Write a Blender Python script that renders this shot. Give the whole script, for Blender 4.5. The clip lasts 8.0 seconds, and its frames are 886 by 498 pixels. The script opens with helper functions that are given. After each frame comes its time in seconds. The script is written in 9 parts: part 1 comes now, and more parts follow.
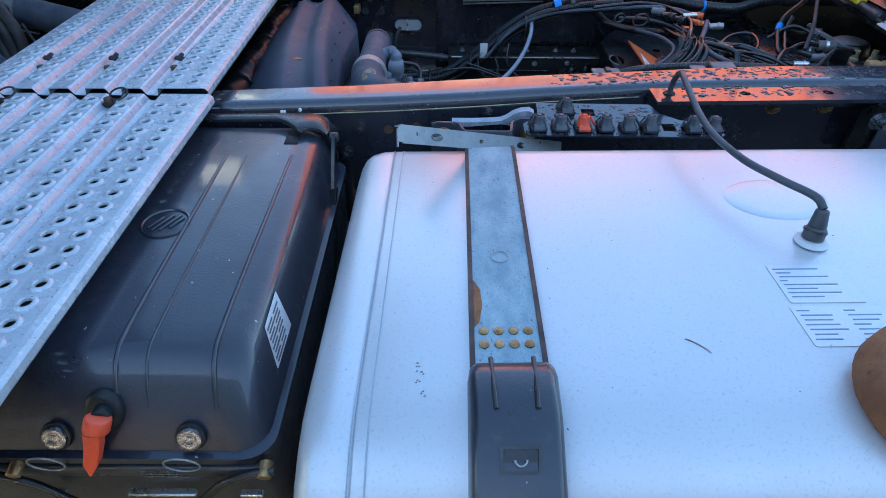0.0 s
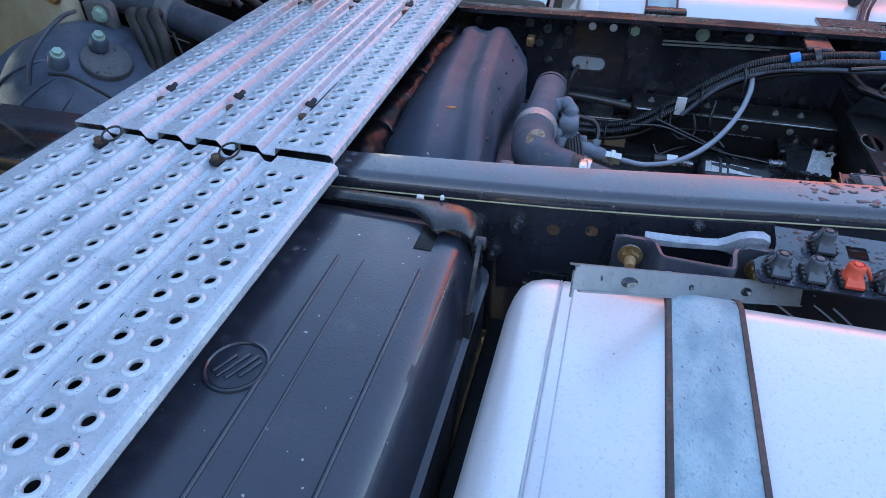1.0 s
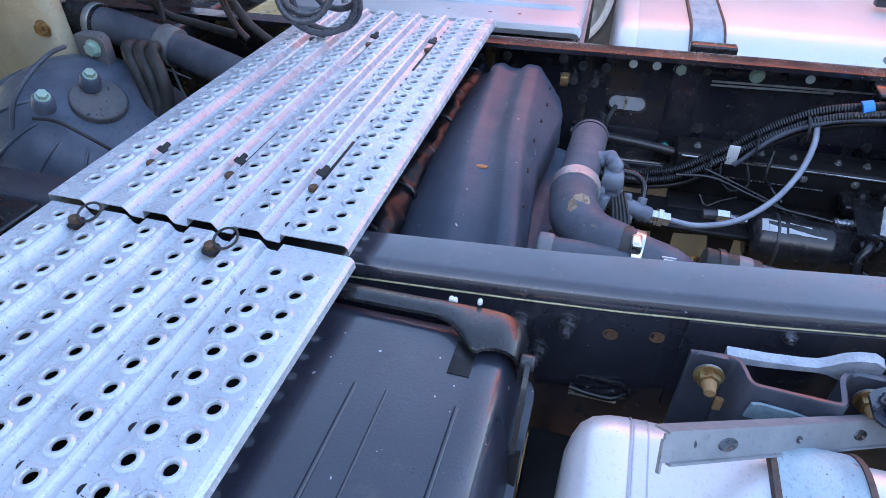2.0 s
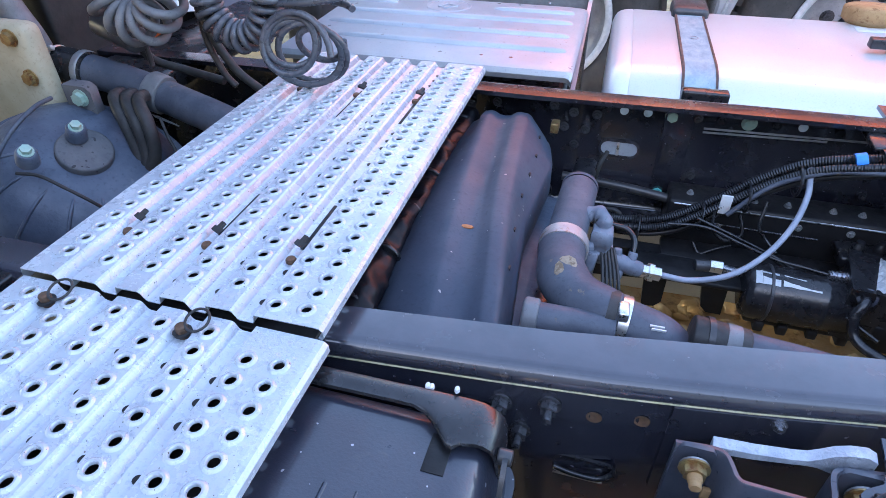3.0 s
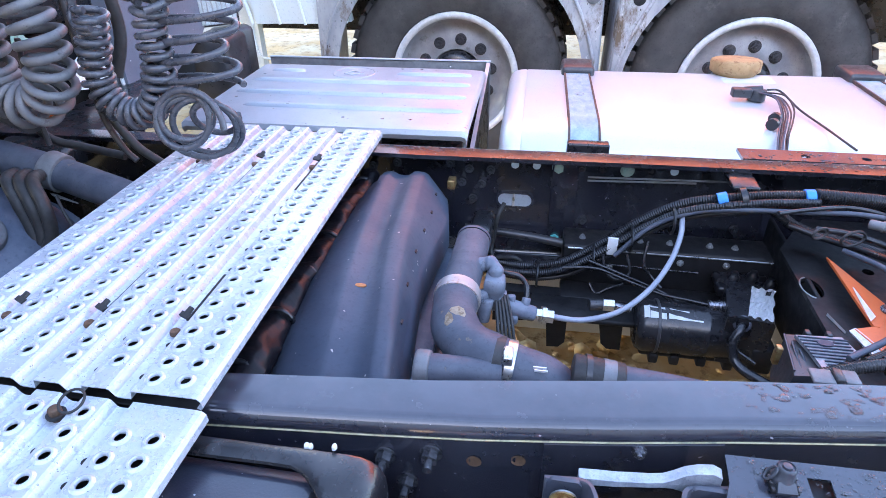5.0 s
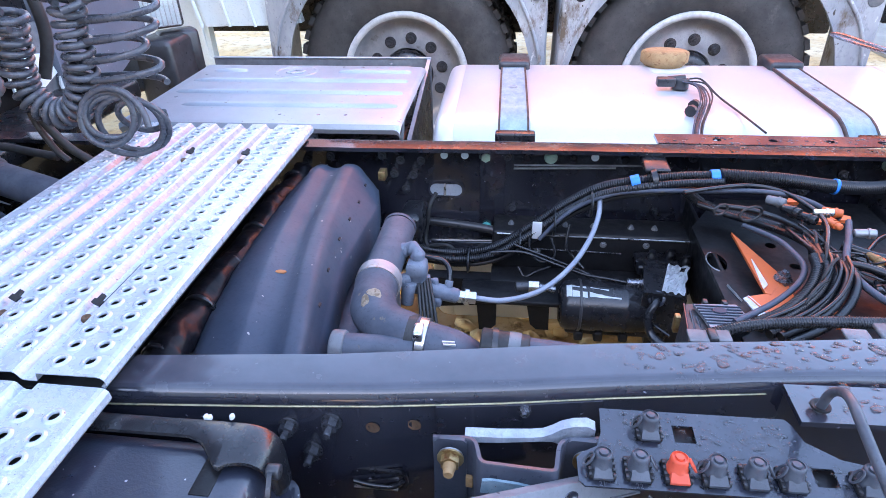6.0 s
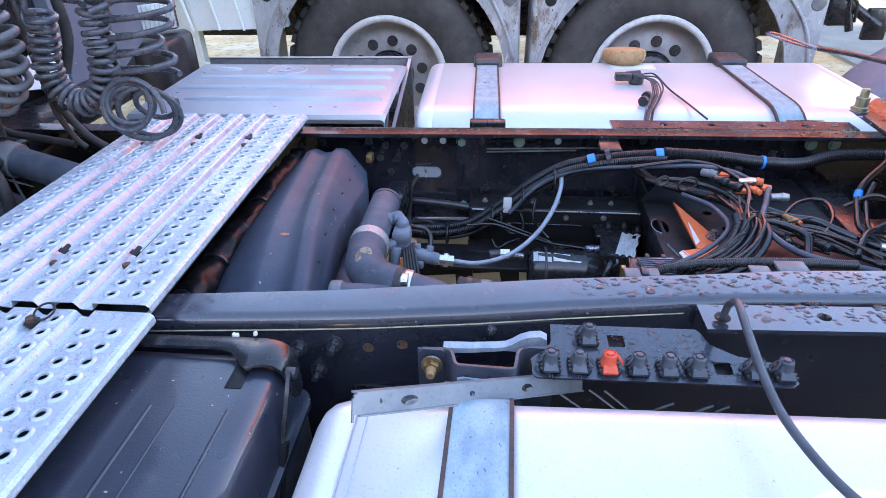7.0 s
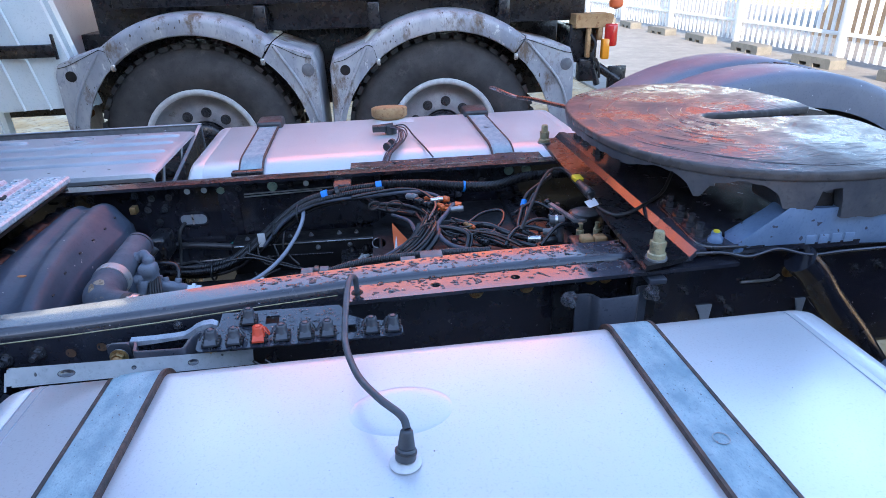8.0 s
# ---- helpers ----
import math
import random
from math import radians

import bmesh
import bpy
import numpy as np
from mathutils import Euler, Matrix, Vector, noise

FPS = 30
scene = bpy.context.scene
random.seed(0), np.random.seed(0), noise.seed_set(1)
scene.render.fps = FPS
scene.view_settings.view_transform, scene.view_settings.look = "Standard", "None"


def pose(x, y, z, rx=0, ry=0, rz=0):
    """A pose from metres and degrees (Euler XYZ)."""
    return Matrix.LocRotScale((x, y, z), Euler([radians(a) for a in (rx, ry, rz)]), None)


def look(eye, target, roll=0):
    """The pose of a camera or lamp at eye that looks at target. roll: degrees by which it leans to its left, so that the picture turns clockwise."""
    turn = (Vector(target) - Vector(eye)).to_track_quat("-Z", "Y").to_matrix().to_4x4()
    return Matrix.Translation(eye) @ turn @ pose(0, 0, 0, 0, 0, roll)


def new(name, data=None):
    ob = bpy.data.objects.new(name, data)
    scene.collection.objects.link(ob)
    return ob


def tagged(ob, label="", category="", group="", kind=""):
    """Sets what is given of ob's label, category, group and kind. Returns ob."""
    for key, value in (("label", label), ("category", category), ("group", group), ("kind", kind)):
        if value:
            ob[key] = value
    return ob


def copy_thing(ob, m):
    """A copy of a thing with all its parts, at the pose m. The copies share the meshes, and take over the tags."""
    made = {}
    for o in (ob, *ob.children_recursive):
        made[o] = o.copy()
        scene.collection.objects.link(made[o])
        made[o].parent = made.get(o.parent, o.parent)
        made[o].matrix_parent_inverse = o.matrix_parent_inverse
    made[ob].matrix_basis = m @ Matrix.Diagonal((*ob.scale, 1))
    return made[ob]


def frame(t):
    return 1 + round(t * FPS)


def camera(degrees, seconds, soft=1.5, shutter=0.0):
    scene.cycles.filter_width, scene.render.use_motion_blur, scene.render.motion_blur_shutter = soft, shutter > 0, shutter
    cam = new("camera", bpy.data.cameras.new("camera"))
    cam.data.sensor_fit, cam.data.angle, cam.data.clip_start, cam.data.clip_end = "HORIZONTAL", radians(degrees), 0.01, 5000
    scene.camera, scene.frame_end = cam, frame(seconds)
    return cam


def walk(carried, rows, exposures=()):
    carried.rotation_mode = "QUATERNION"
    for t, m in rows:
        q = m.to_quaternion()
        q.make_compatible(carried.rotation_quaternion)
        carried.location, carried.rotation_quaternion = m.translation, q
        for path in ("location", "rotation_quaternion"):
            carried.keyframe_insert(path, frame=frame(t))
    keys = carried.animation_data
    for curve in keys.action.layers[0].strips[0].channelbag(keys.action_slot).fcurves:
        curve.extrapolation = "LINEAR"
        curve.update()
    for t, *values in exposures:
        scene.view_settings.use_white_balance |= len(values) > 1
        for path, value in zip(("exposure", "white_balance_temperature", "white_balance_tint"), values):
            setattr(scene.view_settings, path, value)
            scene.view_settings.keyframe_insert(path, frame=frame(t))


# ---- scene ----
cam = camera(73.5, 8.0, soft=0.5)
# stops, kelvin and tint of the film camera along the walk
EXPOSURES = [(0.0, 2.39, 6000, 2), (0.5, 2.35, 6000, 4), (1.0, 2.71, 6560, 9), (1.5, 2.99, 6900, 13), (3.0, 3.36, 7020, 17), (4.0, 3.60, 7040, 18), (5.5, 3.71, 7120, 20), (6.5, 3.60, 7160, 19), (7.0, 3.31, 6980, 18), (7.5, 3.13, 6740, 16), (8.0, 2.71, 6280, 14)]
PATH = [
    (0, (0.191, -0.941, 1.392), (0.19, 0.621, 0.143), 0.4),
    (0.2, (0.17, -0.879, 1.396), (0.04, 0.667, 0.134), 0.3),
    (0.5, (0.15, -0.776, 1.373), (-0.109, 0.762, 0.12), -0.3),
    (1, (0.121, -0.636, 1.374), (-0.297, 0.864, 0.119), -0.3),
    (1.5, (0.06, -0.543, 1.37), (-0.377, 0.956, 0.121), -0.4),
    (1.7, (0.049, -0.52, 1.372), (-0.391, 0.978, 0.122), -0.4),
    (2.8, (0.046, -0.422, 1.424), (-0.421, 1.1, 0.214), -0.1),
    (3, (0.057, -0.423, 1.428), (-0.406, 1.104, 0.222), -0.6),
    (3.5, (0.089, -0.431, 1.44), (-0.246, 1.128, 0.232), -0.7),
    (4, (0.118, -0.441, 1.445), (-0.2, 1.162, 0.291), -0.7),
    (4.2, (0.123, -0.441, 1.448), (-0.183, 1.219, 0.374), -0.6),
    (5.3, (0.161, -0.428, 1.454), (-0.143, 1.239, 0.393), -1.2),
    (5.5, (0.181, -0.434, 1.451), (-0.108, 1.237, 0.391), -1.3),
    (6, (0.246, -0.464, 1.449), (0.013, 1.216, 0.389), -1.5),
    (6.5, (0.255, -0.549, 1.466), (0.062, 1.14, 0.411), -0.9),
    (7, (0.27, -0.639, 1.468), (0.094, 1.058, 0.424), -1.2),
    (7.5, (0.432, -0.774, 1.485), (0.273, 1.013, 0.601), -1.4),
    (7.7, (0.515, -0.826, 1.487), (0.481, 0.981, 0.629), -2.0),
    (7.8, (0.555, -0.853, 1.491), (0.589, 0.954, 0.636), -2.1),
    (7.9, (0.595, -0.875, 1.491), (0.704, 0.927, 0.63), -1.8),
    (8, (0.638, -0.899, 1.48), (0.821, 0.898, 0.622), -1.6),
]
walk(cam, [(t, look(eye, target, roll)) for t, eye, target, roll in PATH], EXPOSURES)

# ---- light ----
world = bpy.data.worlds.new("sky")
scene.world = world
world.use_nodes = True
wn = world.node_tree.nodes
sky = wn.new("ShaderNodeTexSky")
sky.sky_type, sky.sun_disc = "NISHITA", False
SUN_ELEV, SUN_AZ = 22.0, 188.0   # azimuth clockwise from +y
sky.sun_elevation, sky.sun_rotation = radians(SUN_ELEV), radians(SUN_AZ)
sky.air_density, sky.dust_density, sky.ozone_density = 1.0, 0.6, 1.6
wn["Background"].inputs["Strength"].default_value = 0.15
world.node_tree.links.new(sky.outputs["Color"], wn["Background"].inputs["Color"])
sun = new("sun", bpy.data.lights.new("sun", "SUN"))
sun.data.energy, sun.data.angle, sun.data.color = 2.9, radians(0.5), (1.0, 0.87, 0.70)
sun_from = Vector((math.sin(radians(SUN_AZ)) * math.cos(radians(SUN_ELEV)),
                   math.cos(radians(SUN_AZ)) * math.cos(radians(SUN_ELEV)), math.sin(radians(SUN_ELEV))))
sun.matrix_world = look(sun_from * 30, (0, 0, 0))


# ---- materials ----
def surf(name, c1, c2, scale=6.0, rough=(0.4, 0.55), metal=0.0, bump=0.08, fine=180.0, specks=None,
         coat=0.0, patch=None, ior=1.5, stretch=None, patch2=None, top_sheen=None):
    """Two-scale surface: broad stain between c1 and c2, fine grain in the relief, optional specks and patches."""
    m = bpy.data.materials.new(name)
    m.use_nodes = True
    n, l = m.node_tree.nodes, m.node_tree.links
    b = n["Principled BSDF"]
    geo = n.new("ShaderNodeNewGeometry")
    pos = geo.outputs["Position"]
    if stretch:
        mul = n.new("ShaderNodeVectorMath")
        mul.operation = "MULTIPLY"
        mul.inputs[1].default_value = stretch
        l.new(pos, mul.inputs[0])
        pos = mul.outputs[0]

    def noise_node(s, detail=4.0, rough_=0.6):
        t = n.new("ShaderNodeTexNoise")
        t.inputs["Scale"].default_value, t.inputs["Detail"].default_value = s, detail
        t.inputs["Roughness"].default_value = rough_
        l.new(pos, t.inputs["Vector"])
        return t.outputs["Fac"]

    def ramp(src, lo, hi):
        r = n.new("ShaderNodeMapRange")
        r.inputs["From Min"].default_value, r.inputs["From Max"].default_value = lo, hi
        l.new(src, r.inputs["Value"])
        return r.outputs["Result"]

    def mix(fac, a, c):
        x = n.new("ShaderNodeMix")
        x.data_type = "RGBA"
        for sock, val in ((x.inputs["Factor"], fac), (x.inputs["A"], a), (x.inputs["B"], c)):
            if isinstance(val, bpy.types.NodeSocket):
                l.new(val, sock)
            elif isinstance(val, tuple):
                sock.default_value = (*val, 1.0)
            else:
                sock.default_value = val
        return x.outputs["Result"]

    big, small = noise_node(scale), noise_node(fine, 3.0)
    col = mix(ramp(big, 0.35, 0.65), c1, c2)
    dark = tuple(v * 0.8 for v in c1)
    col = mix(ramp(small, 0.55, 0.8), col, dark)
    if patch:
        pc, ps, plo, phi = patch
        col = mix(ramp(noise_node(ps, 6.0, 0.7), plo, phi), col, pc)
    if patch2:
        pc, ps, plo, phi = patch2
        col = mix(ramp(noise_node(ps, 6.0, 0.7), plo, phi), col, pc)
    if specks:
        sc, ss, slo = specks
        col = mix(ramp(noise_node(ss, 1.0), slo, slo + 0.02), col, sc)
    if top_sheen:
        # sky sheen put into the colour: faces that look up turn lighter, unevenly
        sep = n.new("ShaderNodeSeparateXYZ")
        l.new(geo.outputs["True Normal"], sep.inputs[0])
        sheen_mask = n.new("ShaderNodeMath")
        sheen_mask.operation = "MULTIPLY"
        l.new(ramp(sep.outputs["Z"], 0.75, 0.98), sheen_mask.inputs[0])
        l.new(ramp(noise_node(scale * 1.7, 5.0), 0.15, 0.6), sheen_mask.inputs[1])
        col = mix(sheen_mask.outputs[0], col, top_sheen)
    l.new(col, b.inputs["Base Color"])
    rr = n.new("ShaderNodeMapRange")
    rr.inputs["From Min"].default_value, rr.inputs["From Max"].default_value = 0.3, 0.7
    rr.inputs["To Min"].default_value, rr.inputs["To Max"].default_value = rough
    l.new(noise_node(scale * 3.1, 5.0), rr.inputs["Value"])
    l.new(rr.outputs["Result"], b.inputs["Roughness"])
    b.inputs["Metallic"].default_value, b.inputs["IOR"].default_value = metal, ior
    b.inputs["Coat Weight"].default_value, b.inputs["Coat Roughness"].default_value = coat, 0.08
    if bump:
        bn = n.new("ShaderNodeBump")
        bn.inputs["Strength"].default_value, bn.inputs["Distance"].default_value = bump, 0.002
        l.new(small, bn.inputs["Height"])
        l.new(bn.outputs["Normal"], b.inputs["Normal"])
    return m


GALV = surf("galvanised_walkway", (0.375, 0.415, 0.465), (0.46, 0.505, 0.55), 14, (0.20, 0.34), 0.17, 0.20, 240,
            patch=((0.28, 0.315, 0.36), 38, 0.60, 0.70), patch2=((0.60, 0.63, 0.66), 60, 0.62, 0.70), specks=((0.08, 0.07, 0.06), 300, 0.735))
STRAP = surf("galvanised_strap", (0.19, 0.295, 0.345), (0.31, 0.42, 0.46), 40, (0.48, 0.68), 0.2, 0.5, 420,
             specks=((0.12, 0.14, 0.16), 260, 0.735), stretch=(1.0, 0.55, 1.0))
TANK = surf("silver_tank_paint", (0.575, 0.585, 0.605), (0.625, 0.635, 0.65), 2.5, (0.28, 0.38), 0.36, 0.03, 320,
            specks=((0.06, 0.05, 0.04), 190, 0.80))
# the paint's paler top tone imitates sky reflected on the rail tops
RAIL = surf("black_frame_paint", (0.016, 0.017, 0.026), (0.027, 0.028, 0.038), 9, (0.12, 0.30), 0.0, 0.08, 120, top_sheen=(0.048, 0.049, 0.064), specks=((0.20, 0.20, 0.22), 150, 0.775),
            patch=((0.05, 0.045, 0.04), 30, 0.66, 0.80), coat=0.7)
RAILD = surf("black_rail_paint", (0.010, 0.011, 0.017), (0.022, 0.022, 0.029), 9, (0.16, 0.32), 0.0, 0.16, 70,
             patch=((0.034, 0.035, 0.044), 30, 0.64, 0.80), coat=0.8, specks=((0.30, 0.30, 0.34), 150, 0.765))
PANELB = surf("wet_black_panel", (0.018, 0.021, 0.032), (0.032, 0.036, 0.050), 14, (0.14, 0.30), 0.0, 0.1, 200, coat=0.8)
CAPG = surf("grey_rubber_cap", (0.040, 0.046, 0.058), (0.072, 0.079, 0.094), 30, (0.32, 0.5), 0.0, 0.15, 240)
CABLE = surf("glossy_cable", (0.010, 0.010, 0.012), (0.024, 0.024, 0.027), 25, (0.16, 0.30), 0.0, 0.1, 160)
SLEEVE = surf("ribbed_sleeve", (0.008, 0.008, 0.010), (0.018, 0.018, 0.021), 25, (0.24, 0.40), 0.0, 0.1, 200)
WRAP = surf("crinkled_wrap", (0.004, 0.004, 0.006), (0.010, 0.009, 0.011), 30, (0.30, 0.45), 0.0, 0.8, 36, ior=1.28)
DARKNUT = surf("worn_black_nut", (0.020, 0.021, 0.026), (0.055, 0.056, 0.064), 120, (0.14, 0.26), 0.0, 0.1, 200, coat=0.6)
CHASSIS = surf("black_chassis", (0.007, 0.007, 0.009), (0.018, 0.018, 0.021), 12, (0.18, 0.40), 0.0, 0.30, 80,
               patch=((0.042, 0.040, 0.040), 26, 0.64, 0.84), specks=((0.24, 0.24, 0.26), 150, 0.775))
BOXP = surf("black_box_plastic", (0.012, 0.015, 0.027), (0.022, 0.025, 0.038), 7, (0.26, 0.44), 0.0, 0.20, 300, coat=0.6,
            specks=((0.28, 0.28, 0.30), 140, 0.775), patch=((0.040, 0.038, 0.040), 24, 0.60, 0.74))
PLASTIC = surf("black_plastic", (0.022, 0.022, 0.025), (0.048, 0.048, 0.053), 20, (0.26, 0.44), 0.0, 0.1, 260)
GREYPL = surf("grey_plastic", (0.10, 0.105, 0.115), (0.17, 0.175, 0.185), 30, (0.4, 0.6), 0.0, 0.1, 240)
CAPD = surf("dusty_cap", (0.085, 0.088, 0.098), (0.125, 0.124, 0.130), 18, (0.55, 0.75), 0.0, 0.3, 160, specks=((0.03, 0.03, 0.035), 90, 0.70))
SHIELD = surf("heat_shield", (0.031, 0.043, 0.066), (0.056, 0.067, 0.092), 7, (0.42, 0.60), 0.0, 0.14, 140, patch=((0.085, 0.085, 0.092), 16, 0.64, 0.82),
              specks=((0.35, 0.32, 0.3), 85, 0.76), ior=1.40)
MATTE = surf("matte_black_steel", (0.005, 0.005, 0.006), (0.013, 0.0125, 0.014), 12, (0.35, 0.7), 0.0, 0.4, 70,
             patch=((0.04, 0.037, 0.035), 26, 0.62, 0.80), ior=1.42)
RUBBER = surf("rubber", (0.015, 0.015, 0.016), (0.032, 0.031, 0.031), 25, (0.5, 0.75), 0.0, 0.2, 160)
EDGE = surf("weathered_edge", (0.020, 0.018, 0.018), (0.085, 0.045, 0.032), 34, (0.45, 0.7), 0.0, 0.4, 160, patch=((0.16, 0.07, 0.035), 26, 0.60, 0.70))
TYRE = surf("dusty_tyre", (0.026, 0.026, 0.028), (0.060, 0.058, 0.058), 7, (0.6, 0.85), 0.0, 0.3, 120,
            patch=((0.12, 0.11, 0.10), 12, 0.58, 0.82))
HOSE = surf("grey_hose", (0.042, 0.052, 0.074), (0.076, 0.088, 0.114), 18, (0.5, 0.7), 0.0, 0.15, 200,
            patch=((0.20, 0.15, 0.10), 35, 0.64, 0.72))
VALVEB = surf("dusty_valve_plastic", (0.105, 0.125, 0.165), (0.165, 0.185, 0.225), 30, (0.5, 0.7), 0.0, 0.25, 220, patch=((0.06, 0.07, 0.09), 60, 0.58, 0.68))
NYLON = surf("grey_nylon", (0.20, 0.225, 0.28), (0.26, 0.285, 0.34), 20, (0.25, 0.38), 0.0, 0.05, 200)
COIL = surf("coil_hose", (0.046, 0.051, 0.063), (0.088, 0.095, 0.112), 16, (0.22, 0.34), 0.0, 0.08, 160)
COILD = surf("dusty_coil_hose", (0.105, 0.112, 0.125), (0.165, 0.172, 0.185), 20, (0.45, 0.62), 0.0, 0.12, 180, patch=((0.05, 0.052, 0.06), 40, 0.60, 0.70))
STEEL = surf("bright_steel", (0.55, 0.55, 0.55), (0.68, 0.68, 0.67), 30, (0.22, 0.4), 0.9, 0.1, 200)
DULLST = surf("dull_steel", (0.26, 0.27, 0.28), (0.38, 0.39, 0.40), 30, (0.35, 0.55), 0.7, 0.2, 200)
GOLD = surf("yellow_zinc", (0.40, 0.30, 0.14), (0.26, 0.15, 0.06), 60, (0.3, 0.5), 0.7, 0.2, 260,
            patch=((0.20, 0.07, 0.03), 90, 0.5, 0.65))
BOLTM = surf("plated_bolt", (0.30, 0.31, 0.34), (0.12, 0.12, 0.14), 110, (0.16, 0.34), 0.8, 0.1, 260)
GREENB = surf("green_bolt", (0.28, 0.44, 0.38), (0.35, 0.44, 0.36), 60, (0.30, 0.45), 0.2, 0.2, 260)
CASTAL = surf("cast_aluminium", (0.50, 0.52, 0.55), (0.62, 0.64, 0.66), 50, (0.5, 0.7), 0.35, 0.7, 300)
CASTBAR = surf("rough_cast_bar", (0.27, 0.30, 0.35), (0.40, 0.43, 0.48), 50, (0.4, 0.6), 0.35, 0.9, 260)
OLDRUST = surf("old_brown_rust", (0.060, 0.034, 0.022), (0.13, 0.068, 0.036), 40, (0.6, 0.85), 0.0, 0.6, 200)
NAVY = surf("navy_plastic", (0.036, 0.042, 0.058), (0.060, 0.066, 0.084), 12, (0.26, 0.44), 0.0, 0.08, 240)
RUSTO = surf("orange_rust", (0.52, 0.18, 0.06), (0.34, 0.13, 0.06), 60, (0.7, 0.9), 0.0, 0.4, 200)
FOILW = surf("crumpled_foil", (0.78, 0.82, 0.85), (0.90, 0.91, 0.92), 60, (0.25, 0.45), 0.15, 0.8, 220, patch=((0.06, 0.065, 0.075), 90, 0.67, 0.71))
COLLAR = surf("steel_collar", (0.30, 0.30, 0.31), (0.42, 0.41, 0.41), 25, (0.35, 0.5), 0.5, 0.2, 200, patch=((0.26, 0.13, 0.06), 45, 0.56, 0.66))
MUD = surf("dried_mud", (0.24, 0.18, 0.13), (0.32, 0.25, 0.18), 40, (0.8, 0.95), 0.0, 0.8, 150, patch=((0.16, 0.11, 0.07), 70, 0.52, 0.6))
TURQ = surf("turquoise_bolt", (0.10, 0.56, 0.52), (0.08, 0.46, 0.44), 60, (0.3, 0.45), 0.0, 0.2, 260)
RUST = surf("rust", (0.16, 0.060, 0.024), (0.26, 0.115, 0.045), 25, (0.7, 0.9), 0.0, 0.7, 160,
            patch=((0.06, 0.03, 0.02), 35, 0.58, 0.66))
CAPRUST = surf("rusty_cap", (0.30, 0.17, 0.07), (0.42, 0.26, 0.12), 22, (0.6, 0.85), 0.0, 0.5, 150,
               patch=((0.20, 0.09, 0.03), 40, 0.55, 0.65))
ORANGE = surf("orange_plastic", (0.75, 0.085, 0.035), (0.62, 0.07, 0.03), 30, (0.4, 0.55), 0.0, 0.1, 220)
ORPAINT = surf("orange_paint", (0.68, 0.145, 0.042), (0.60, 0.12, 0.036), 6, (0.35, 0.5), 0.0, 0.06, 180,
               patch=((0.30, 0.08, 0.04), 22, 0.66, 0.74))
BLUE = surf("blue_tape", (0.01, 0.27, 0.80), (0.01, 0.22, 0.68), 60, (0.4, 0.6), 0.0, 0.2, 300)
WHITEP = surf("white_panel", (0.62, 0.69, 0.71), (0.70, 0.75, 0.76), 4, (0.3, 0.45), 0.0, 0.03, 120)
COVER = surf("silver_cover", (0.32, 0.36, 0.405), (0.40, 0.43, 0.47), 5, (0.32, 0.46), 0.30, 0.05, 260,
             specks=((0.2, 0.19, 0.18), 90, 0.74))
GUARD = surf("dirty_grey_guard", (0.22, 0.24, 0.275), (0.41, 0.415, 0.425), 6, (0.34, 0.55), 0.0, 0.35, 80,
             patch=((0.125, 0.090, 0.062), 8, 0.54, 0.64), patch2=((0.56, 0.56, 0.55), 26, 0.62, 0.68), stretch=(1, 1, 0.5), specks=((0.06, 0.05, 0.045), 60, 0.71))
REARG = surf("black_guard", (0.110, 0.126, 0.165), (0.155, 0.172, 0.21), 5, (0.42, 0.58), 0.0, 0.14, 160, specks=((0.42, 0.43, 0.46), 70, 0.755))
RIM = surf("silver_rim", (0.24, 0.25, 0.275), (0.34, 0.35, 0.37), 16, (0.28, 0.45), 0.30, 0.15, 200,
           patch=((0.10, 0.09, 0.088), 14, 0.58, 0.72))
GREASE = surf("wet_grease", (0.030, 0.026, 0.026), (0.06, 0.05, 0.048), 30, (0.15, 0.3), 0.0, 0.3, 120)
FIFTHS = surf("cast_rim", (0.050, 0.055, 0.068), (0.090, 0.095, 0.106), 16, (0.32, 0.52), 0.1, 0.4, 110,
              patch=((0.115, 0.10, 0.088), 24, 0.63, 0.74))
CASTB = surf("blue_grey_cast", (0.125, 0.20, 0.325), (0.175, 0.26, 0.39), 14, (0.35, 0.5), 0.0, 0.2, 160, specks=((0.05, 0.06, 0.09), 70, 0.70))
GEARB = surf("gear_casting", (0.052, 0.070, 0.105), (0.105, 0.128, 0.170), 12, (0.38, 0.58), 0.1, 0.35, 120,
             patch=((0.20, 0.205, 0.22), 22, 0.62, 0.74))
CREAM = surf("cream_casting", (0.34, 0.29, 0.19), (0.44, 0.39, 0.28), 9, (0.5, 0.7), 0.0, 0.2, 140,
             patch=((0.30, 0.17, 0.07), 12, 0.60, 0.75))
SAND = surf("sandy_ground", (0.34, 0.205, 0.08), (0.47, 0.30, 0.13), 3.0, (0.85, 0.98), 0.0, 1.0, 30, patch2=((0.18, 0.100, 0.042), 15, 0.52, 0.68),
            patch=((0.46, 0.37, 0.24), 1.2, 0.48, 0.62))
SOIL = surf("brown_soil", (0.11, 0.075, 0.045), (0.17, 0.12, 0.075), 2.0, (0.9, 1.0), 0.0, 1.0, 12, patch=((0.20, 0.16, 0.09), 5, 0.55, 0.65))
FOOTC = surf("fence_foot", (0.085, 0.083, 0.075), (0.12, 0.115, 0.10), 8, (0.8, 0.95), 0.0, 0.6, 60)
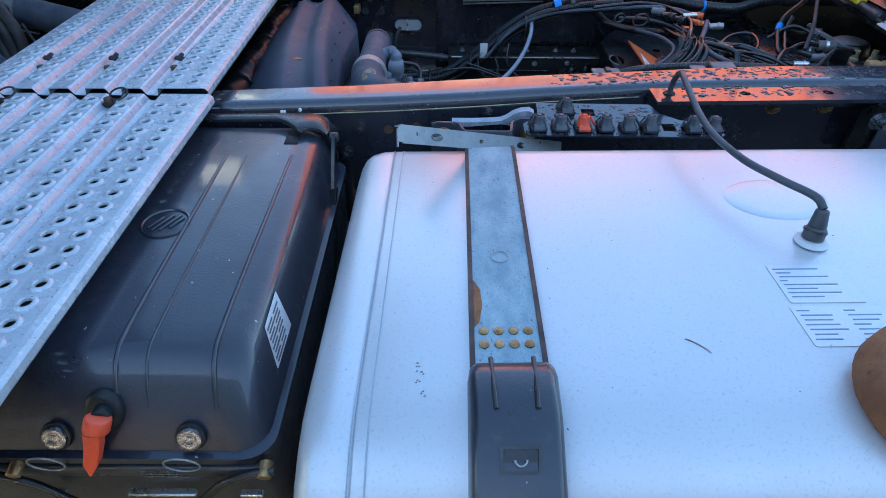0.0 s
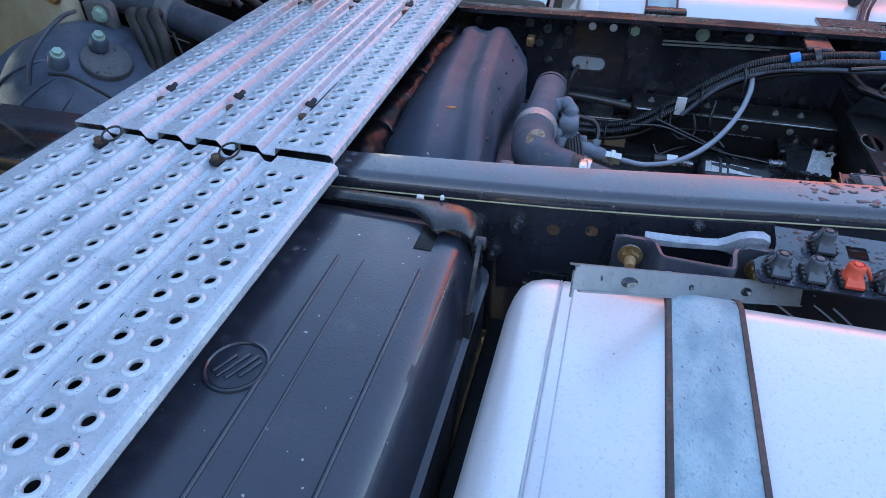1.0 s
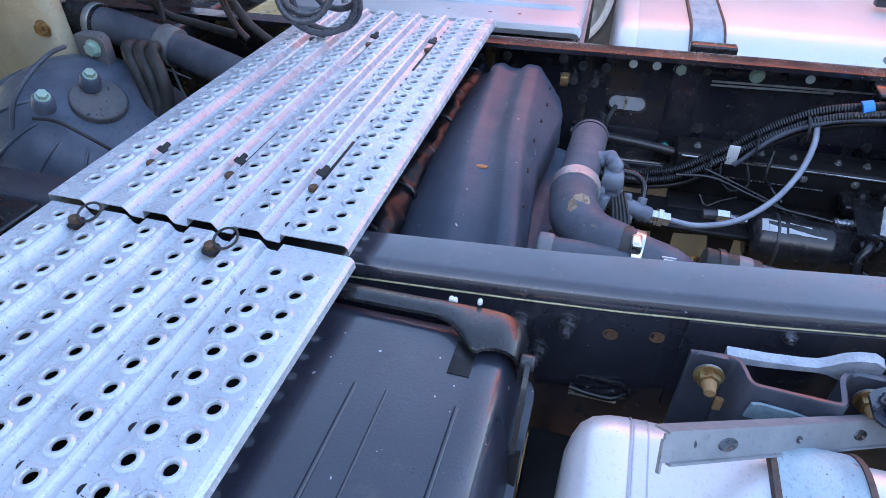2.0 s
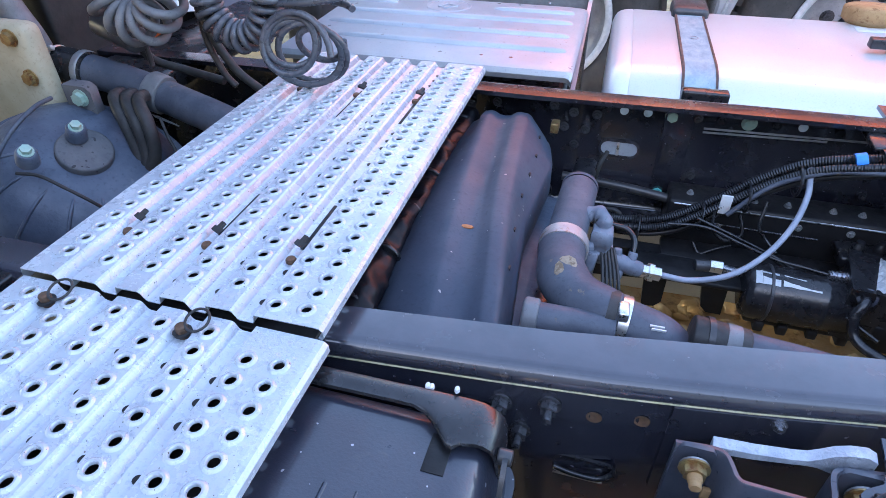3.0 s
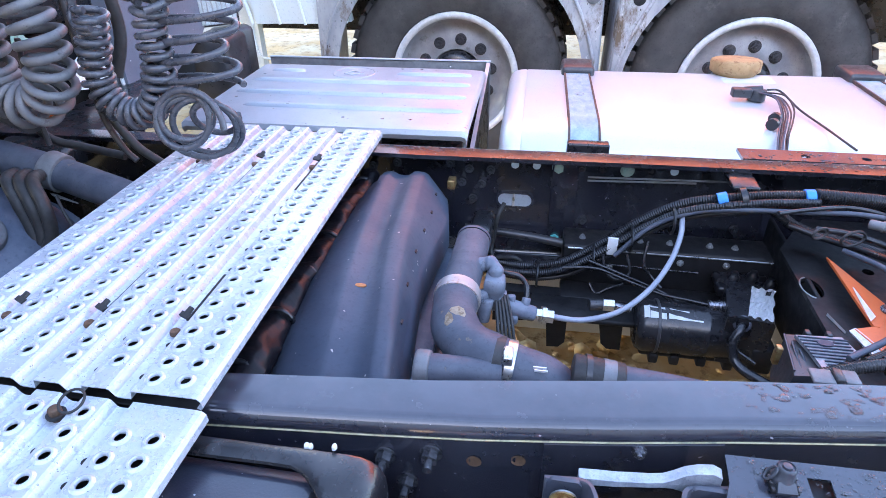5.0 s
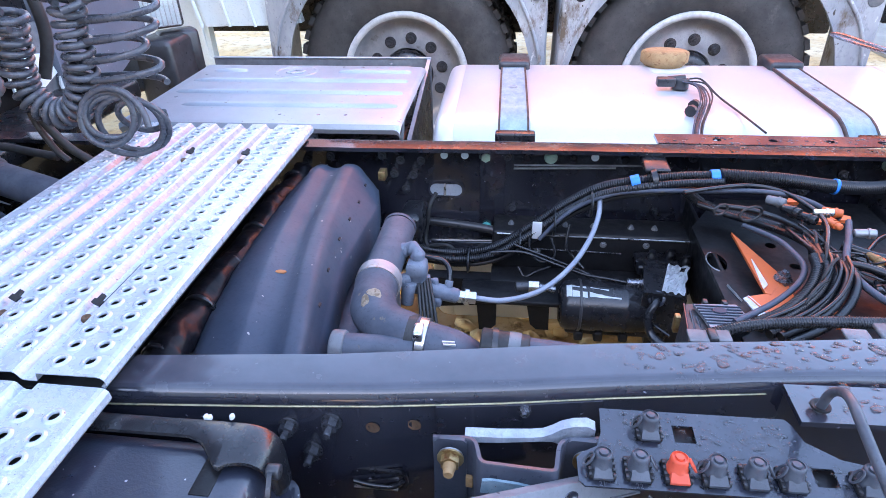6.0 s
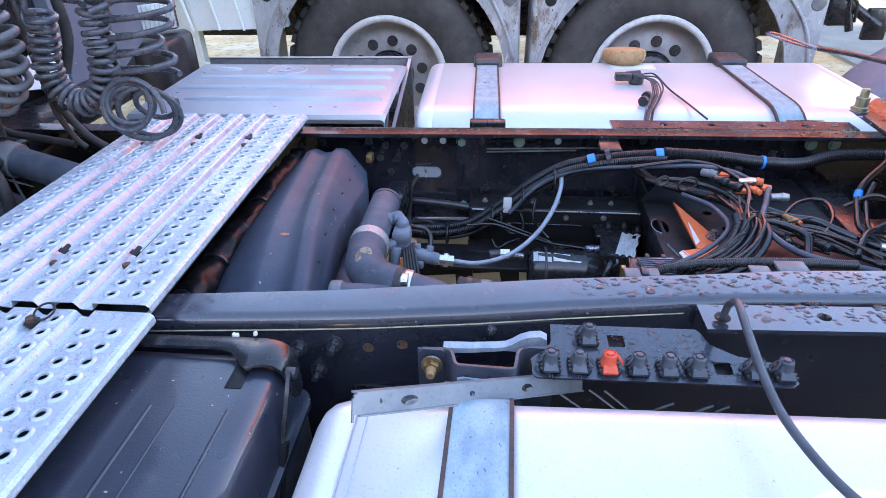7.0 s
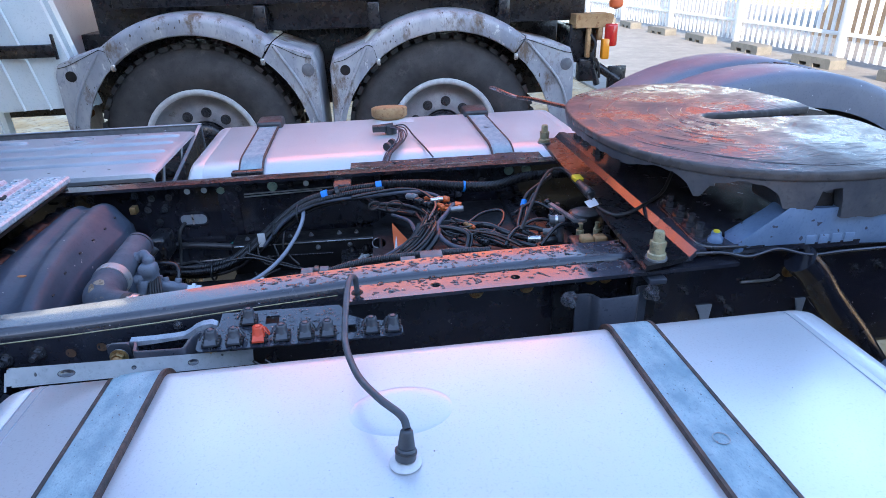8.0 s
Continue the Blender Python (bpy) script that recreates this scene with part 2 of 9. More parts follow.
PINM = surf("dull_plated_pin", (0.36, 0.31, 0.17), (0.44, 0.39, 0.25), 50, (0.40, 0.55), 0.35, 0.3, 220, patch=((0.20, 0.20, 0.13), 60, 0.52, 0.62))
CONC = surf("concrete", (0.125, 0.115, 0.10), (0.175, 0.16, 0.14), 4, (0.75, 0.9), 0.0, 0.6, 60)
FENCEW = surf("white_fence", (0.42, 0.42, 0.42), (0.50, 0.50, 0.49), 5, (0.4, 0.6), 0.0, 0.05, 100)
PAPER = surf("label_paper", (0.62, 0.63, 0.64), (0.55, 0.56, 0.57), 40, (0.4, 0.6), 0.0, 0.05, 200)
INK = surf("label_ink", (0.10, 0.10, 0.11), (0.15, 0.15, 0.16), 60, (0.5, 0.7), 0.0, 0.0, 200)
DARKRED = surf("brown_sleeve", (0.018, 0.011, 0.010), (0.07, 0.032, 0.024), 30, (0.16, 0.34), 0.0, 0.4, 120)
REDLENS = surf("red_lens", (0.55, 0.02, 0.015), (0.48, 0.02, 0.015), 20, (0.15, 0.25), 0.0, 0.05, 200, coat=0.5)
AMBER = surf("amber_lens", (0.80, 0.30, 0.02), (0.75, 0.26, 0.02), 20, (0.15, 0.25), 0.0, 0.05, 200, coat=0.5)
YELLOW = surf("yellow_tag", (0.75, 0.58, 0.03), (0.70, 0.52, 0.03), 20, (0.4, 0.5), 0.0, 0.05, 200)
BRACKET = surf("grey_bracket", (0.20, 0.21, 0.23), (0.28, 0.29, 0.31), 20, (0.35, 0.5), 0.3, 0.1, 200,
               specks=((0.03, 0.03, 0.035), 60, 0.72))


def clear(name, ior, tint=(1, 1, 1), rough=0.0):
    m = bpy.data.materials.new(name)
    m.use_nodes = True
    b = m.node_tree.nodes["Principled BSDF"]
    b.inputs["Base Color"].default_value = (*tint, 1)
    b.inputs["Transmission Weight"].default_value = 1.0
    b.inputs["IOR"].default_value, b.inputs["Roughness"].default_value = ior, rough
    return m



def greasy_plate(name, centre):
    """Steel smeared with grease in uneven arcs round a centre: wet and dry bands."""
    m = bpy.data.materials.new(name)
    m.use_nodes = True
    n, l = m.node_tree.nodes, m.node_tree.links
    b = n["Principled BSDF"]
    geo = n.new("ShaderNodeNewGeometry")

    def node(kind, **vals):
        x = n.new(kind)
        for k, v in vals.items():
            x.inputs[k].default_value = v
        return x

    def maths(op, p, q):
        x = n.new("ShaderNodeMath")
        x.operation = op
        for sock, val in ((x.inputs[0], p), (x.inputs[1], q)):
            if isinstance(val, bpy.types.NodeSocket):
                l.new(val, sock)
            else:
                sock.default_value = val
        return x.outputs[0]

    off = n.new("ShaderNodeVectorMath")
    off.operation = "SUBTRACT"
    off.inputs[1].default_value = centre
    l.new(geo.outputs["Position"], off.inputs[0])
    dist = n.new("ShaderNodeVectorMath")
    dist.operation = "LENGTH"
    l.new(off.outputs[0], dist.inputs[0])
    big, mid, small = node("ShaderNodeTexNoise", Scale=7.0, Detail=3.0), node("ShaderNodeTexNoise", Scale=34.0, Detail=4.0), node("ShaderNodeTexNoise", Scale=220.0, Detail=2.0)
    for x in (big, mid, small):
        l.new(geo.outputs["Position"], x.inputs["Vector"])
    phase = maths("ADD", maths("MULTIPLY", dist.outputs["Value"], 260.0), maths("MULTIPLY", big.outputs["Fac"], 38.0))
    wave = maths("SINE", phase, 0.0)
    patchy = maths("MAXIMUM", maths("MULTIPLY", maths("SUBTRACT", mid.outputs["Fac"], 0.43), 2.2), 0.0)
    height = maths("ADD", maths("MULTIPLY", wave, patchy), maths("ADD", maths("MULTIPLY", small.outputs["Fac"], 0.30), maths("MULTIPLY", mid.outputs["Fac"], 0.9)))
    bump = node("ShaderNodeBump", Strength=0.70, Distance=0.0021)
    l.new(height, bump.inputs["Height"])
    l.new(bump.outputs["Normal"], b.inputs["Normal"])
    rr = n.new("ShaderNodeMapRange")
    rr.inputs["From Min"].default_value, rr.inputs["From Max"].default_value = 0.42, 0.62
    rr.inputs["To Min"].default_value, rr.inputs["To Max"].default_value = 0.20, 0.56
    b.inputs["Specular IOR Level"].default_value = 0.20
    l.new(maths("ADD", maths("MULTIPLY", big.outputs["Fac"], 0.6), maths("MULTIPLY", mid.outputs["Fac"], 0.4)), rr.inputs["Value"])
    l.new(rr.outputs["Result"], b.inputs["Roughness"])
    mixc = n.new("ShaderNodeMix")
    mixc.data_type = "RGBA"
    mixc.inputs["A"].default_value, mixc.inputs["B"].default_value = (0.028, 0.028, 0.032, 1), (0.125, 0.116, 0.112, 1)
    l.new(mid.outputs["Fac"], mixc.inputs["Factor"])
    l.new(mixc.outputs["Result"], b.inputs["Base Color"])
    return m


FIFTH = greasy_plate("greasy_fifth_wheel", (1.48, 0.465, 1.135))
WATER = clear("water", 1.33)
GLASS = clear("lamp_glass", 1.45, rough=0.08)


# ---- mesh tools ----
def thing(name, label="", category="", at=(0, 0, 0), rz=0.0, group="", kind=""):
    ob = new(name)
    ob.empty_display_size = 0.05
    ob.matrix_world = pose(*at, 0, 0, rz)
    return tagged(ob, label, category, group, kind)


def part(name, bm, material, parent=None, label="", smooth=True, angle=52):
    me = bpy.data.meshes.new(name)
    if smooth:
        for f in bm.faces:
            f.smooth = True
    bm.normal_update()
    bm.to_mesh(me)
    bm.free()
    me.materials.append(material)
    if smooth:
        me.set_sharp_from_angle(angle=radians(angle))
    ob = new(name, me)
    if parent:
        ob.parent = parent
    if label:
        ob["label"] = label
    return ob


def again(ob, m, parent=None):
    """Another piece on the same mesh."""
    o = new(ob.name.split(".")[0], ob.data)
    o.parent = parent or ob.parent
    o.matrix_local = m
    if ob.get("label"):
        o["label"] = ob["label"]
    return o


def box(x0, x1, y0, y1, z0, z1, bevel=0.0, seg=2, bm=None):
    bm = bm or bmesh.new()
    m = Matrix.LocRotScale(((x0 + x1) / 2, (y0 + y1) / 2, (z0 + z1) / 2), None, (abs(x1 - x0), abs(y1 - y0), abs(z1 - z0)))
    vs = bmesh.ops.create_cube(bm, size=1.0, matrix=m)["verts"]
    if bevel:
        es = list({e for v in vs for e in v.link_edges})
        bmesh.ops.bevel(bm, geom=es, offset=bevel, segments=seg, profile=0.5, affect="EDGES")
    return bm


def cyl(p, q, r, r2=None, seg=16, bm=None, bevel=0.0):
    bm = bm or bmesh.new()
    p, q = Vector(p), Vector(q)
    d = q - p
    m = Matrix.Translation((p + q) / 2) @ d.to_track_quat("Z", "Y").to_matrix().to_4x4()
    vs = bmesh.ops.create_cone(bm, cap_ends=True, segments=seg, radius1=r, radius2=r if r2 is None else r2,
                               depth=d.length, matrix=m)["verts"]
    if bevel:
        es = [e for e in {e for v in vs for e in v.link_edges} if e.calc_face_angle(0) > 1.0]
        bmesh.ops.bevel(bm, geom=es, offset=bevel, segments=2, profile=0.5, affect="EDGES")
    return bm


def spline(pts, n=8):
    """Catmull-Rom through the points."""
    p = [Vector(v) for v in pts]
    p = [p[0] * 2 - p[1]] + p + [p[-1] * 2 - p[-2]]
    out = []
    for i in range(1, len(p) - 2):
        for k in range(n):
            t = k / n
            out.append(0.5 * (2 * p[i] + (p[i + 1] - p[i - 1]) * t + (2 * p[i - 1] - 5 * p[i] + 4 * p[i + 1] - p[i + 2]) * t * t
                              + (3 * p[i] - p[i - 1] - 3 * p[i + 1] + p[i + 2]) * t ** 3))
    out.append(p[-2])
    return out


def resample(pts, step):
    out, carry = [pts[0]], 0.0
    for a, b in zip(pts, pts[1:]):
        d = (b - a).length
        s = step - carry
        while s <= d:
            out.append(a.lerp(b, s / d))
            s += step
        carry = d - (s - step)
    out.append(pts[-1])
    return out


def sweep(pts, r, seg=8, bm=None, rfun=None, closed=False):
    """A round tube along the points; r may change along it."""
    bm = bm or bmesh.new()
    n = len(pts)
    tang = [(pts[min(i + 1, n - 1)] - pts[max(i - 1, 0)]).normalized() for i in range(n)]
    side = tang[0].orthogonal().normalized()
    rings = []
    for i in range(n):
        side = (side - tang[i] * side.dot(tang[i])).normalized()
        up = tang[i].cross(side)
        rr = rfun(i, i / (n - 1)) if rfun else r
        rings.append([bm.verts.new(pts[i] + (side * math.cos(a) + up * math.sin(a)) * rr)
                      for a in (2 * math.pi * k / seg for k in range(seg))])
    for a, b in zip(rings, rings[1:]):
        for k in range(seg):
            bm.faces.new((a[k], a[(k + 1) % seg], b[(k + 1) % seg], b[k]))
    if not closed:
        bm.faces.new(rings[0][::-1])
        bm.faces.new(rings[-1])
    return bm


def conduit(pts, r, pitch=0.0045, seg=8, bm=None):
    """A corrugated sleeve."""
    p = resample(spline(pts, 10), pitch / 2)
    return sweep(p, r, seg, bm, rfun=lambda i, t: r * (1.0 if i % 2 else 0.86))


def lathe(prof, m=None, seg=32, bm=None):
    """Turns a profile of (radius, height) round z."""
    bm = bm or bmesh.new()
    m = m or Matrix()
    rings = []
    for r, h in prof:
        if r < 1e-5:
            rings.append([bm.verts.new(m @ Vector((0, 0, h)))])
        else:
            rings.append([bm.verts.new(m @ Vector((r * math.cos(2 * math.pi * k / seg), r * math.sin(2 * math.pi * k / seg), h)))
                          for k in range(seg)])
    for a, b in zip(rings, rings[1:]):
        for k in range(seg):
            j = (k + 1) % seg
            if len(a) == 1 and len(b) > 1:
                bm.faces.new((a[0], b[j], b[k]))
            elif len(b) == 1 and len(a) > 1:
                bm.faces.new((a[k], a[j], b[0]))
            elif len(a) > 1:
                bm.faces.new((a[k], a[j], b[j], b[k]))
    return bm


def plate(outer, holes, thick, m=None, bm=None):
    """A flat plate with openings: loops of (u, v), its front face at w = 0, thick towards -w."""
    own = bmesh.new()
    edges = []
    for loop in [outer] + list(holes):
        vs = [own.verts.new((u, v, 0)) for u, v in loop]
        edges += [own.edges.new((vs[i], vs[(i + 1) % len(vs)])) for i in range(len(vs))]
    bmesh.ops.triangle_fill(own, use_beauty=True, use_dissolve=False, edges=edges, normal=(0, 0, 1))
    faces = list(own.faces)
    ext = bmesh.ops.extrude_face_region(own, geom=faces)
    for v in ext["geom"]:
        if isinstance(v, bmesh.types.BMVert):
            v.co.z -= thick
    bmesh.ops.recalc_face_normals(own, faces=own.faces)
    if m:
        own.transform(m)
    if bm is None:
        return own
    me = bpy.data.meshes.new("tmp")
    own.to_mesh(me)
    own.free()
    bm.from_mesh(me)
    bpy.data.meshes.remove(me)
    return bm


def circle(u, v, r, n=12):
    return [(u + r * math.cos(2 * math.pi * k / n), v + r * math.sin(2 * math.pi * k / n)) for k in range(n)]


def rounded(u0, u1, v0, v1, r, n=4):
    out = []
    for cu, cv, a0 in ((u1 - r, v1 - r, 0), (u0 + r, v1 - r, 90), (u0 + r, v0 + r, 180), (u1 - r, v0 + r, 270)):
        out += [(cu + r * math.cos(radians(a0 + 90 * k / n)), cv + r * math.sin(radians(a0 + 90 * k / n))) for k in range(n + 1)]
    return out


def loft(sections, close=True, caps=True, bm=None):
    """Skins closed sections of equal point count."""
    bm = bm or bmesh.new()
    rings = [[bm.verts.new(p) for p in s] for s in sections]
    n = len(rings[0])
    for a, b in zip(rings, rings[1:]):
        for k in range(n if close else n - 1):
            j = (k + 1) % n
            bm.faces.new((a[k], a[j], b[j], b[k]))
    if caps:
        bm.faces.new(rings[0][::-1])
        bm.faces.new(rings[-1])
    bmesh.ops.recalc_face_normals(bm, faces=bm.faces)
    return bm


AXIS_Y = Matrix.Rotation(radians(90), 4, "X")    # turns local z to -y


def hex_bolt(r=0.009, stud=0.012, washer=True, nut=0.008):
    """Nut on a washer with a stud end, along +z."""
    bm = bmesh.new()
    if washer:
        cyl((0, 0, 0), (0, 0, 0.002), r * 1.45, seg=14, bm=bm)
    cyl((0, 0, 0.002), (0, 0, 0.002 + nut), r * 1.08, seg=6, bm=bm)
    if stud:
        cyl((0, 0, 0.002 + nut), (0, 0, 0.002 + nut + stud), r * 0.58, seg=10, bm=bm)
    return bm


# ---- ground and surroundings ----
GZ = 0.12
g = bmesh.new()
N = 60
grid = []
for j in range(N + 1):
    row = []
    for i in range(N + 1):
        fx, fy = (i / N * 2 - 1), (j / N * 2 - 1)
        x, y = 1 + math.copysign(abs(fx) ** 3.2, fx) * 900, 1 + math.copysign(abs(fy) ** 3.2, fy) * 900
        near = max(0.0, 1 - (abs(x - 1) + abs(y - 1)) / 14)
        z = GZ + near * 0.02 * noise.noise(Vector((x * 1.7, y * 1.7, 0)))
        row.append(g.verts.new((x, y, z)))
    grid.append(row)
for j in range(N):
    for i in range(N):
        g.faces.new((grid[j][i], grid[j][i + 1], grid[j + 1][i + 1], grid[j + 1][i]))
tagged(part("ground", g, SAND), "sandy ochre yard ground, uneven and dusty", "ground", kind="structure")

# stony crumbs under the chassis
g = bmesh.new()
for k in range(900):
    x, y, s = random.uniform(-0.5, 2.2), random.uniform(0.5, 2.1), random.uniform(0.004, 0.016)
    m = pose(x, y, GZ + s * 0.2, random.uniform(0, 40), random.uniform(0, 40), random.uniform(0, 180)) @ Matrix.Diagonal((s * 1.5, s, s * 0.7, 1))
    bmesh.ops.create_icosphere(g, subdivisions=1, radius=1.0, matrix=m)
for k in range(320):
    x, y, s = random.uniform(-0.3, 1.2), random.uniform(0.5, 1.7), random.uniform(0.012, 0.036)
    m = pose(x, y, GZ + s * 0.1, random.uniform(0, 30), random.uniform(0, 30), random.uniform(0, 180)) @ Matrix.Diagonal((s * 1.7, s, s * 0.6, 1))
    bmesh.ops.create_icosphere(g, subdivisions=1, radius=1.0, matrix=m)
tagged(part("soil_crumbs", g, SAND), "loose ochre lumps of sand and stone", "gravel", kind="stuff")

# brown earth bank beyond the fence
eb = bmesh.new()
loft([[(8.6 + 0.3 * math.sin(k * 1.3), -14 + 2.2 * k, GZ - 0.05), (9.6, -14 + 2.2 * k, GZ + 1.9 + 0.25 * math.sin(k * 2.1)), (12.5, -14 + 2.2 * k, GZ + 2.1), (14.0, -14 + 2.2 * k, GZ - 0.05)] for k in range(12)], bm=eb)
tagged(part("earth_bank", eb, SOIL), "brown earth bank with dry growth beyond the fence", "bank", kind="structure")
# concrete strip along the fence
tagged(part("pavement", box(3.2, 13.0, 3.0, 26.0, GZ - 0.1, GZ + 0.026), CONC), "pale sunlit concrete yard paving", "pavement", kind="structure")

# tall unseen trailer, added behind to block the sun and shade the yard
tr = thing("parked_trailer", "tall grey trailer shape added out of view to shade the yard", "trailer", (-3.0, -5.0, 0))
part("body", box(-8, 7.6, -1.25, 1.25, 1.35, 4.25, 0.03), GUARD, tr)
part("chassis", box(-7.5, 7.0, -0.5, 0.5, 0.95, 1.35, 0.02), CHASSIS, tr)
for wx in (-6.0, -4.7, -3.4, 5.5):
    for wy in (-1.0, 1.0):
        part("wheel", lathe([(0, -0.15), (0.28, -0.15), (0.42, -0.16), (0.5, -0.1), (0.5, 0.1), (0.42, 0.16), (0.28, 0.15), (0, 0.15)],
                            pose(wx, wy, GZ + 0.5, 90, 0, 0), 28), TYRE, tr)


# ---- own truck: frame rails ----
def interp(table, x):
    for (xa, a), (xb, b) in zip(table, table[1:]):
        if x <= xb:
            return a + (b - a) * max(0.0, (x - xa) / (xb - xa))
    return table[-1][1]


TOP = 0.962
NEAR_OUT = [(-1.6, -0.034), (-0.20, -0.029), (-0.02, -0.014), (0.10, -0.002), (0.24, 0.017), (0.36, 0.037), (0.45, 0.050), (0.55, 0.064), (0.64, 0.075), (0.86, 0.089), (1.05, 0.095), (3.4, 0.10)]
NEAR_IN = [(-1.6, 0.030), (-0.20, 0.032), (0.04, 0.058), (0.20, 0.083), (0.37, 0.110), (0.545, 0.130), (0.72, 0.154), (0.85, 0.163), (1.05, 0.168), (3.4, 0.172)]
FAR_OUT = [(-1.6, 0.752), (-0.1, 0.760), (0.35, 0.776), (0.95, 0.787), (3.4, 0.79)]


def channel(xs, web, lip, top=TOP, height=0.27, t=0.009, rad=0.019, n=6):
    """A C-section: web(x) is the outer face, lip(x) the edge of the flange."""
    secs = []
    for x in xs:
        w, e = web(x), lip(x)
        s = 1.0 if e > w else -1.0
        pts = [(x, e, top)]
        pts += [(x, w + s * rad * (1 - math.sin(a)), top - rad * (1 - math.cos(a))) for a in (math.pi / 2 * k / n for k in range(n + 1))]
        pts += [(x, w + s * rad * (1 - math.cos(a)), top - height + rad * (1 - math.sin(a))) for a in (math.pi / 2 * k / n for k in range(n + 1))]
        pts += [(x, e, top - height), (x, e, top - height + t), (x, w + s * rad, top - height + t), (x, w + s * t, top - height + rad),
                (x, w + s * t, top - rad), (x, w + s * rad, top - t), (x, e, top - t)]
        secs.append(pts)
    return loft(secs)


xs = [-1.6, -0.8, -0.20, -0.11, -0.02, 0.04, 0.10, 0.17, 0.24, 0.30, 0.36, 0.45, 0.55, 0.64, 0.72, 0.86, 1.05, 1.6, 3.4]
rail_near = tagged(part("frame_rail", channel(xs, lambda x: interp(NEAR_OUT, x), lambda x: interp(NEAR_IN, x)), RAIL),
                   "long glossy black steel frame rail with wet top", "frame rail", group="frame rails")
rail_far = tagged(part("frame_rail", channel(xs, lambda x: interp(FAR_OUT, x), lambda x: interp(FAR_OUT, x) - 0.062), RAILD),
                  "black steel frame rail with rows of holes and bolts", "frame rail", group="frame rails")


def far_web(x):
    return interp(FAR_OUT, x) - 0.0105


def near_web(x):
    return interp(NEAR_OUT, x)


# bolts and holes on the far rail's inner face
seed = part("bolt", hex_bolt(0.010, 0.0, True, 0.007), GREENB, rail_far, "green-plated hex bolt")
seed.matrix_local = Matrix.Translation((0.178, far_web(0.178), 0.924)) @ AXIS_Y
for x, z in ((0.32, 0.924), (1.013, 0.925), (1.066, 0.926), (1.012, 0.735), (1.060, 0.737)):
    again(seed, Matrix.Translation((x, far_web(x), z)) @ AXIS_Y)
tq = part("bolt", hex_bolt(0.010, 0.0, True, 0.008), TURQ, rail_far, "turquoise hex bolt")
tq.matrix_local = Matrix.Translation((0.182, far_web(0.182), 0.751)) @ AXIS_Y
db = part("bolt", hex_bolt(0.0070, 0.007, True, 0.007), DARKNUT, rail_far, "black hex bolt")
db.matrix_local = Matrix.Translation((-0.014, far_web(0), 0.913)) @ AXIS_Y
for x, z in ((0.033, 0.913), (0.014, 0.878), (-0.005, 0.842), (0.016, 0.785), (-0.055, 0.925), (-0.174, 0.920), (-0.23, 0.909), (0.225, 0.925),
             (0.79, 0.93), (0.62, 0.93), (0.70, 0.932), (-0.03, 0.880), (0.24, 0.80), (0.30, 0.76), (0.52, 0.86), (0.56, 0.80), (0.86, 0.86), (0.93, 0.90)):
    again(db, Matrix.Translation((x, far_web(x), z)) @ AXIS_Y)
# light-filled holes: white discs on the web, coloured as daylight coming through
hole = part("hole_plug", cyl((0, 0, 0), (0, 0, 0.0012), 0.0085, seg=14), WHITEP, rail_far, "white disc standing for daylight through a round hole")
hole.matrix_local = Matrix.Translation((0.085, far_web(0.085), 0.926)) @ AXIS_Y
for x, z in ((0.131, 0.926), (0.415, 0.926)):
    again(hole, Matrix.Translation((x, far_web(x), z)) @ AXIS_Y)
dk = part("hole", lathe([(0.0065, 0.0), (0.0085, 0.0015), (0.0065, 0.0015), (0.0, 0.0005)], seg=14), CHASSIS, rail_far, "dark punched hole")
dk.matrix_local = Matrix.Translation((0.09, far_web(0.09), 0.756)) @ AXIS_Y
for x, z in ((0.136, 0.756), (0.18, 0.883), (0.175, 0.80), (0.27, 0.924), (0.37, 0.924), (0.48, 0.92), (0.9, 0.93)):
    again(dk, Matrix.Translation((x, far_web(x), z)) @ AXIS_Y)
# stiffener plate with slot on the web
part("web_plate", box(0.165, 0.222, far_web(0.19) - 0.004, far_web(0.19) + 0.002, 0.72, 0.945, 0.002), RAILD, rail_far)
part("slot_edge", plate(rounded(0.046, 0.130, 0.822, 0.862, 0.019, 6), [rounded(0.051, 0.125, 0.827, 0.857, 0.0145, 6)], 0.003,
                        Matrix.Translation((0, far_web(0.09) - 0.003, 0)) @ AXIS_Y), RAIL, rail_far)
part("slot_back", plate(rounded(0.051, 0.125, 0.827, 0.857, 0.0145, 6), [], 0.001,
                        Matrix.Translation((0, far_web(0.09) - 0.0012, 0)) @ AXIS_Y), COVER, rail_far, "oblong slot with the pale tank bracket behind it")
part("slot_bar", box(0.083, 0.088, far_web(0.09) - 0.003, far_web(0.09) - 0.001, 0.826, 0.858), STEEL, rail_far)
for z, l in ((0.909, 0.30), (0.901, 0.22)):
    part("pipe_line", cyl((0.24, far_web(0.3) - 0.012, z), (0.24 + l, far_web(0.5) - 0.012, z + 0.006), 0.0022, seg=6), DULLST, rail_far)

# bolts on the near rail's outer face
nb = part("bolt", hex_bolt(0.0088, 0.012, True, 0.010), DARKNUT, rail_near, "glossy black nut with stud end")
nb.matrix_local = Matrix.Translation((-0.004, near_web(-0.004), 0.911)) @ AXIS_Y
for x, z in ((0.047, 0.918), (0.019, 0.869)):
    again(nb, Matrix.Translation((x, near_web(x), z)) @ AXIS_Y)
nh = part("hole", lathe([(0.0065, 0.0), (0.0085, 0.001), (0.0068, 0.001), (0.005, 0.0004), (0.0, 0.0004)], seg=16), OLDRUST, rail_near, "small rusty punched hole")
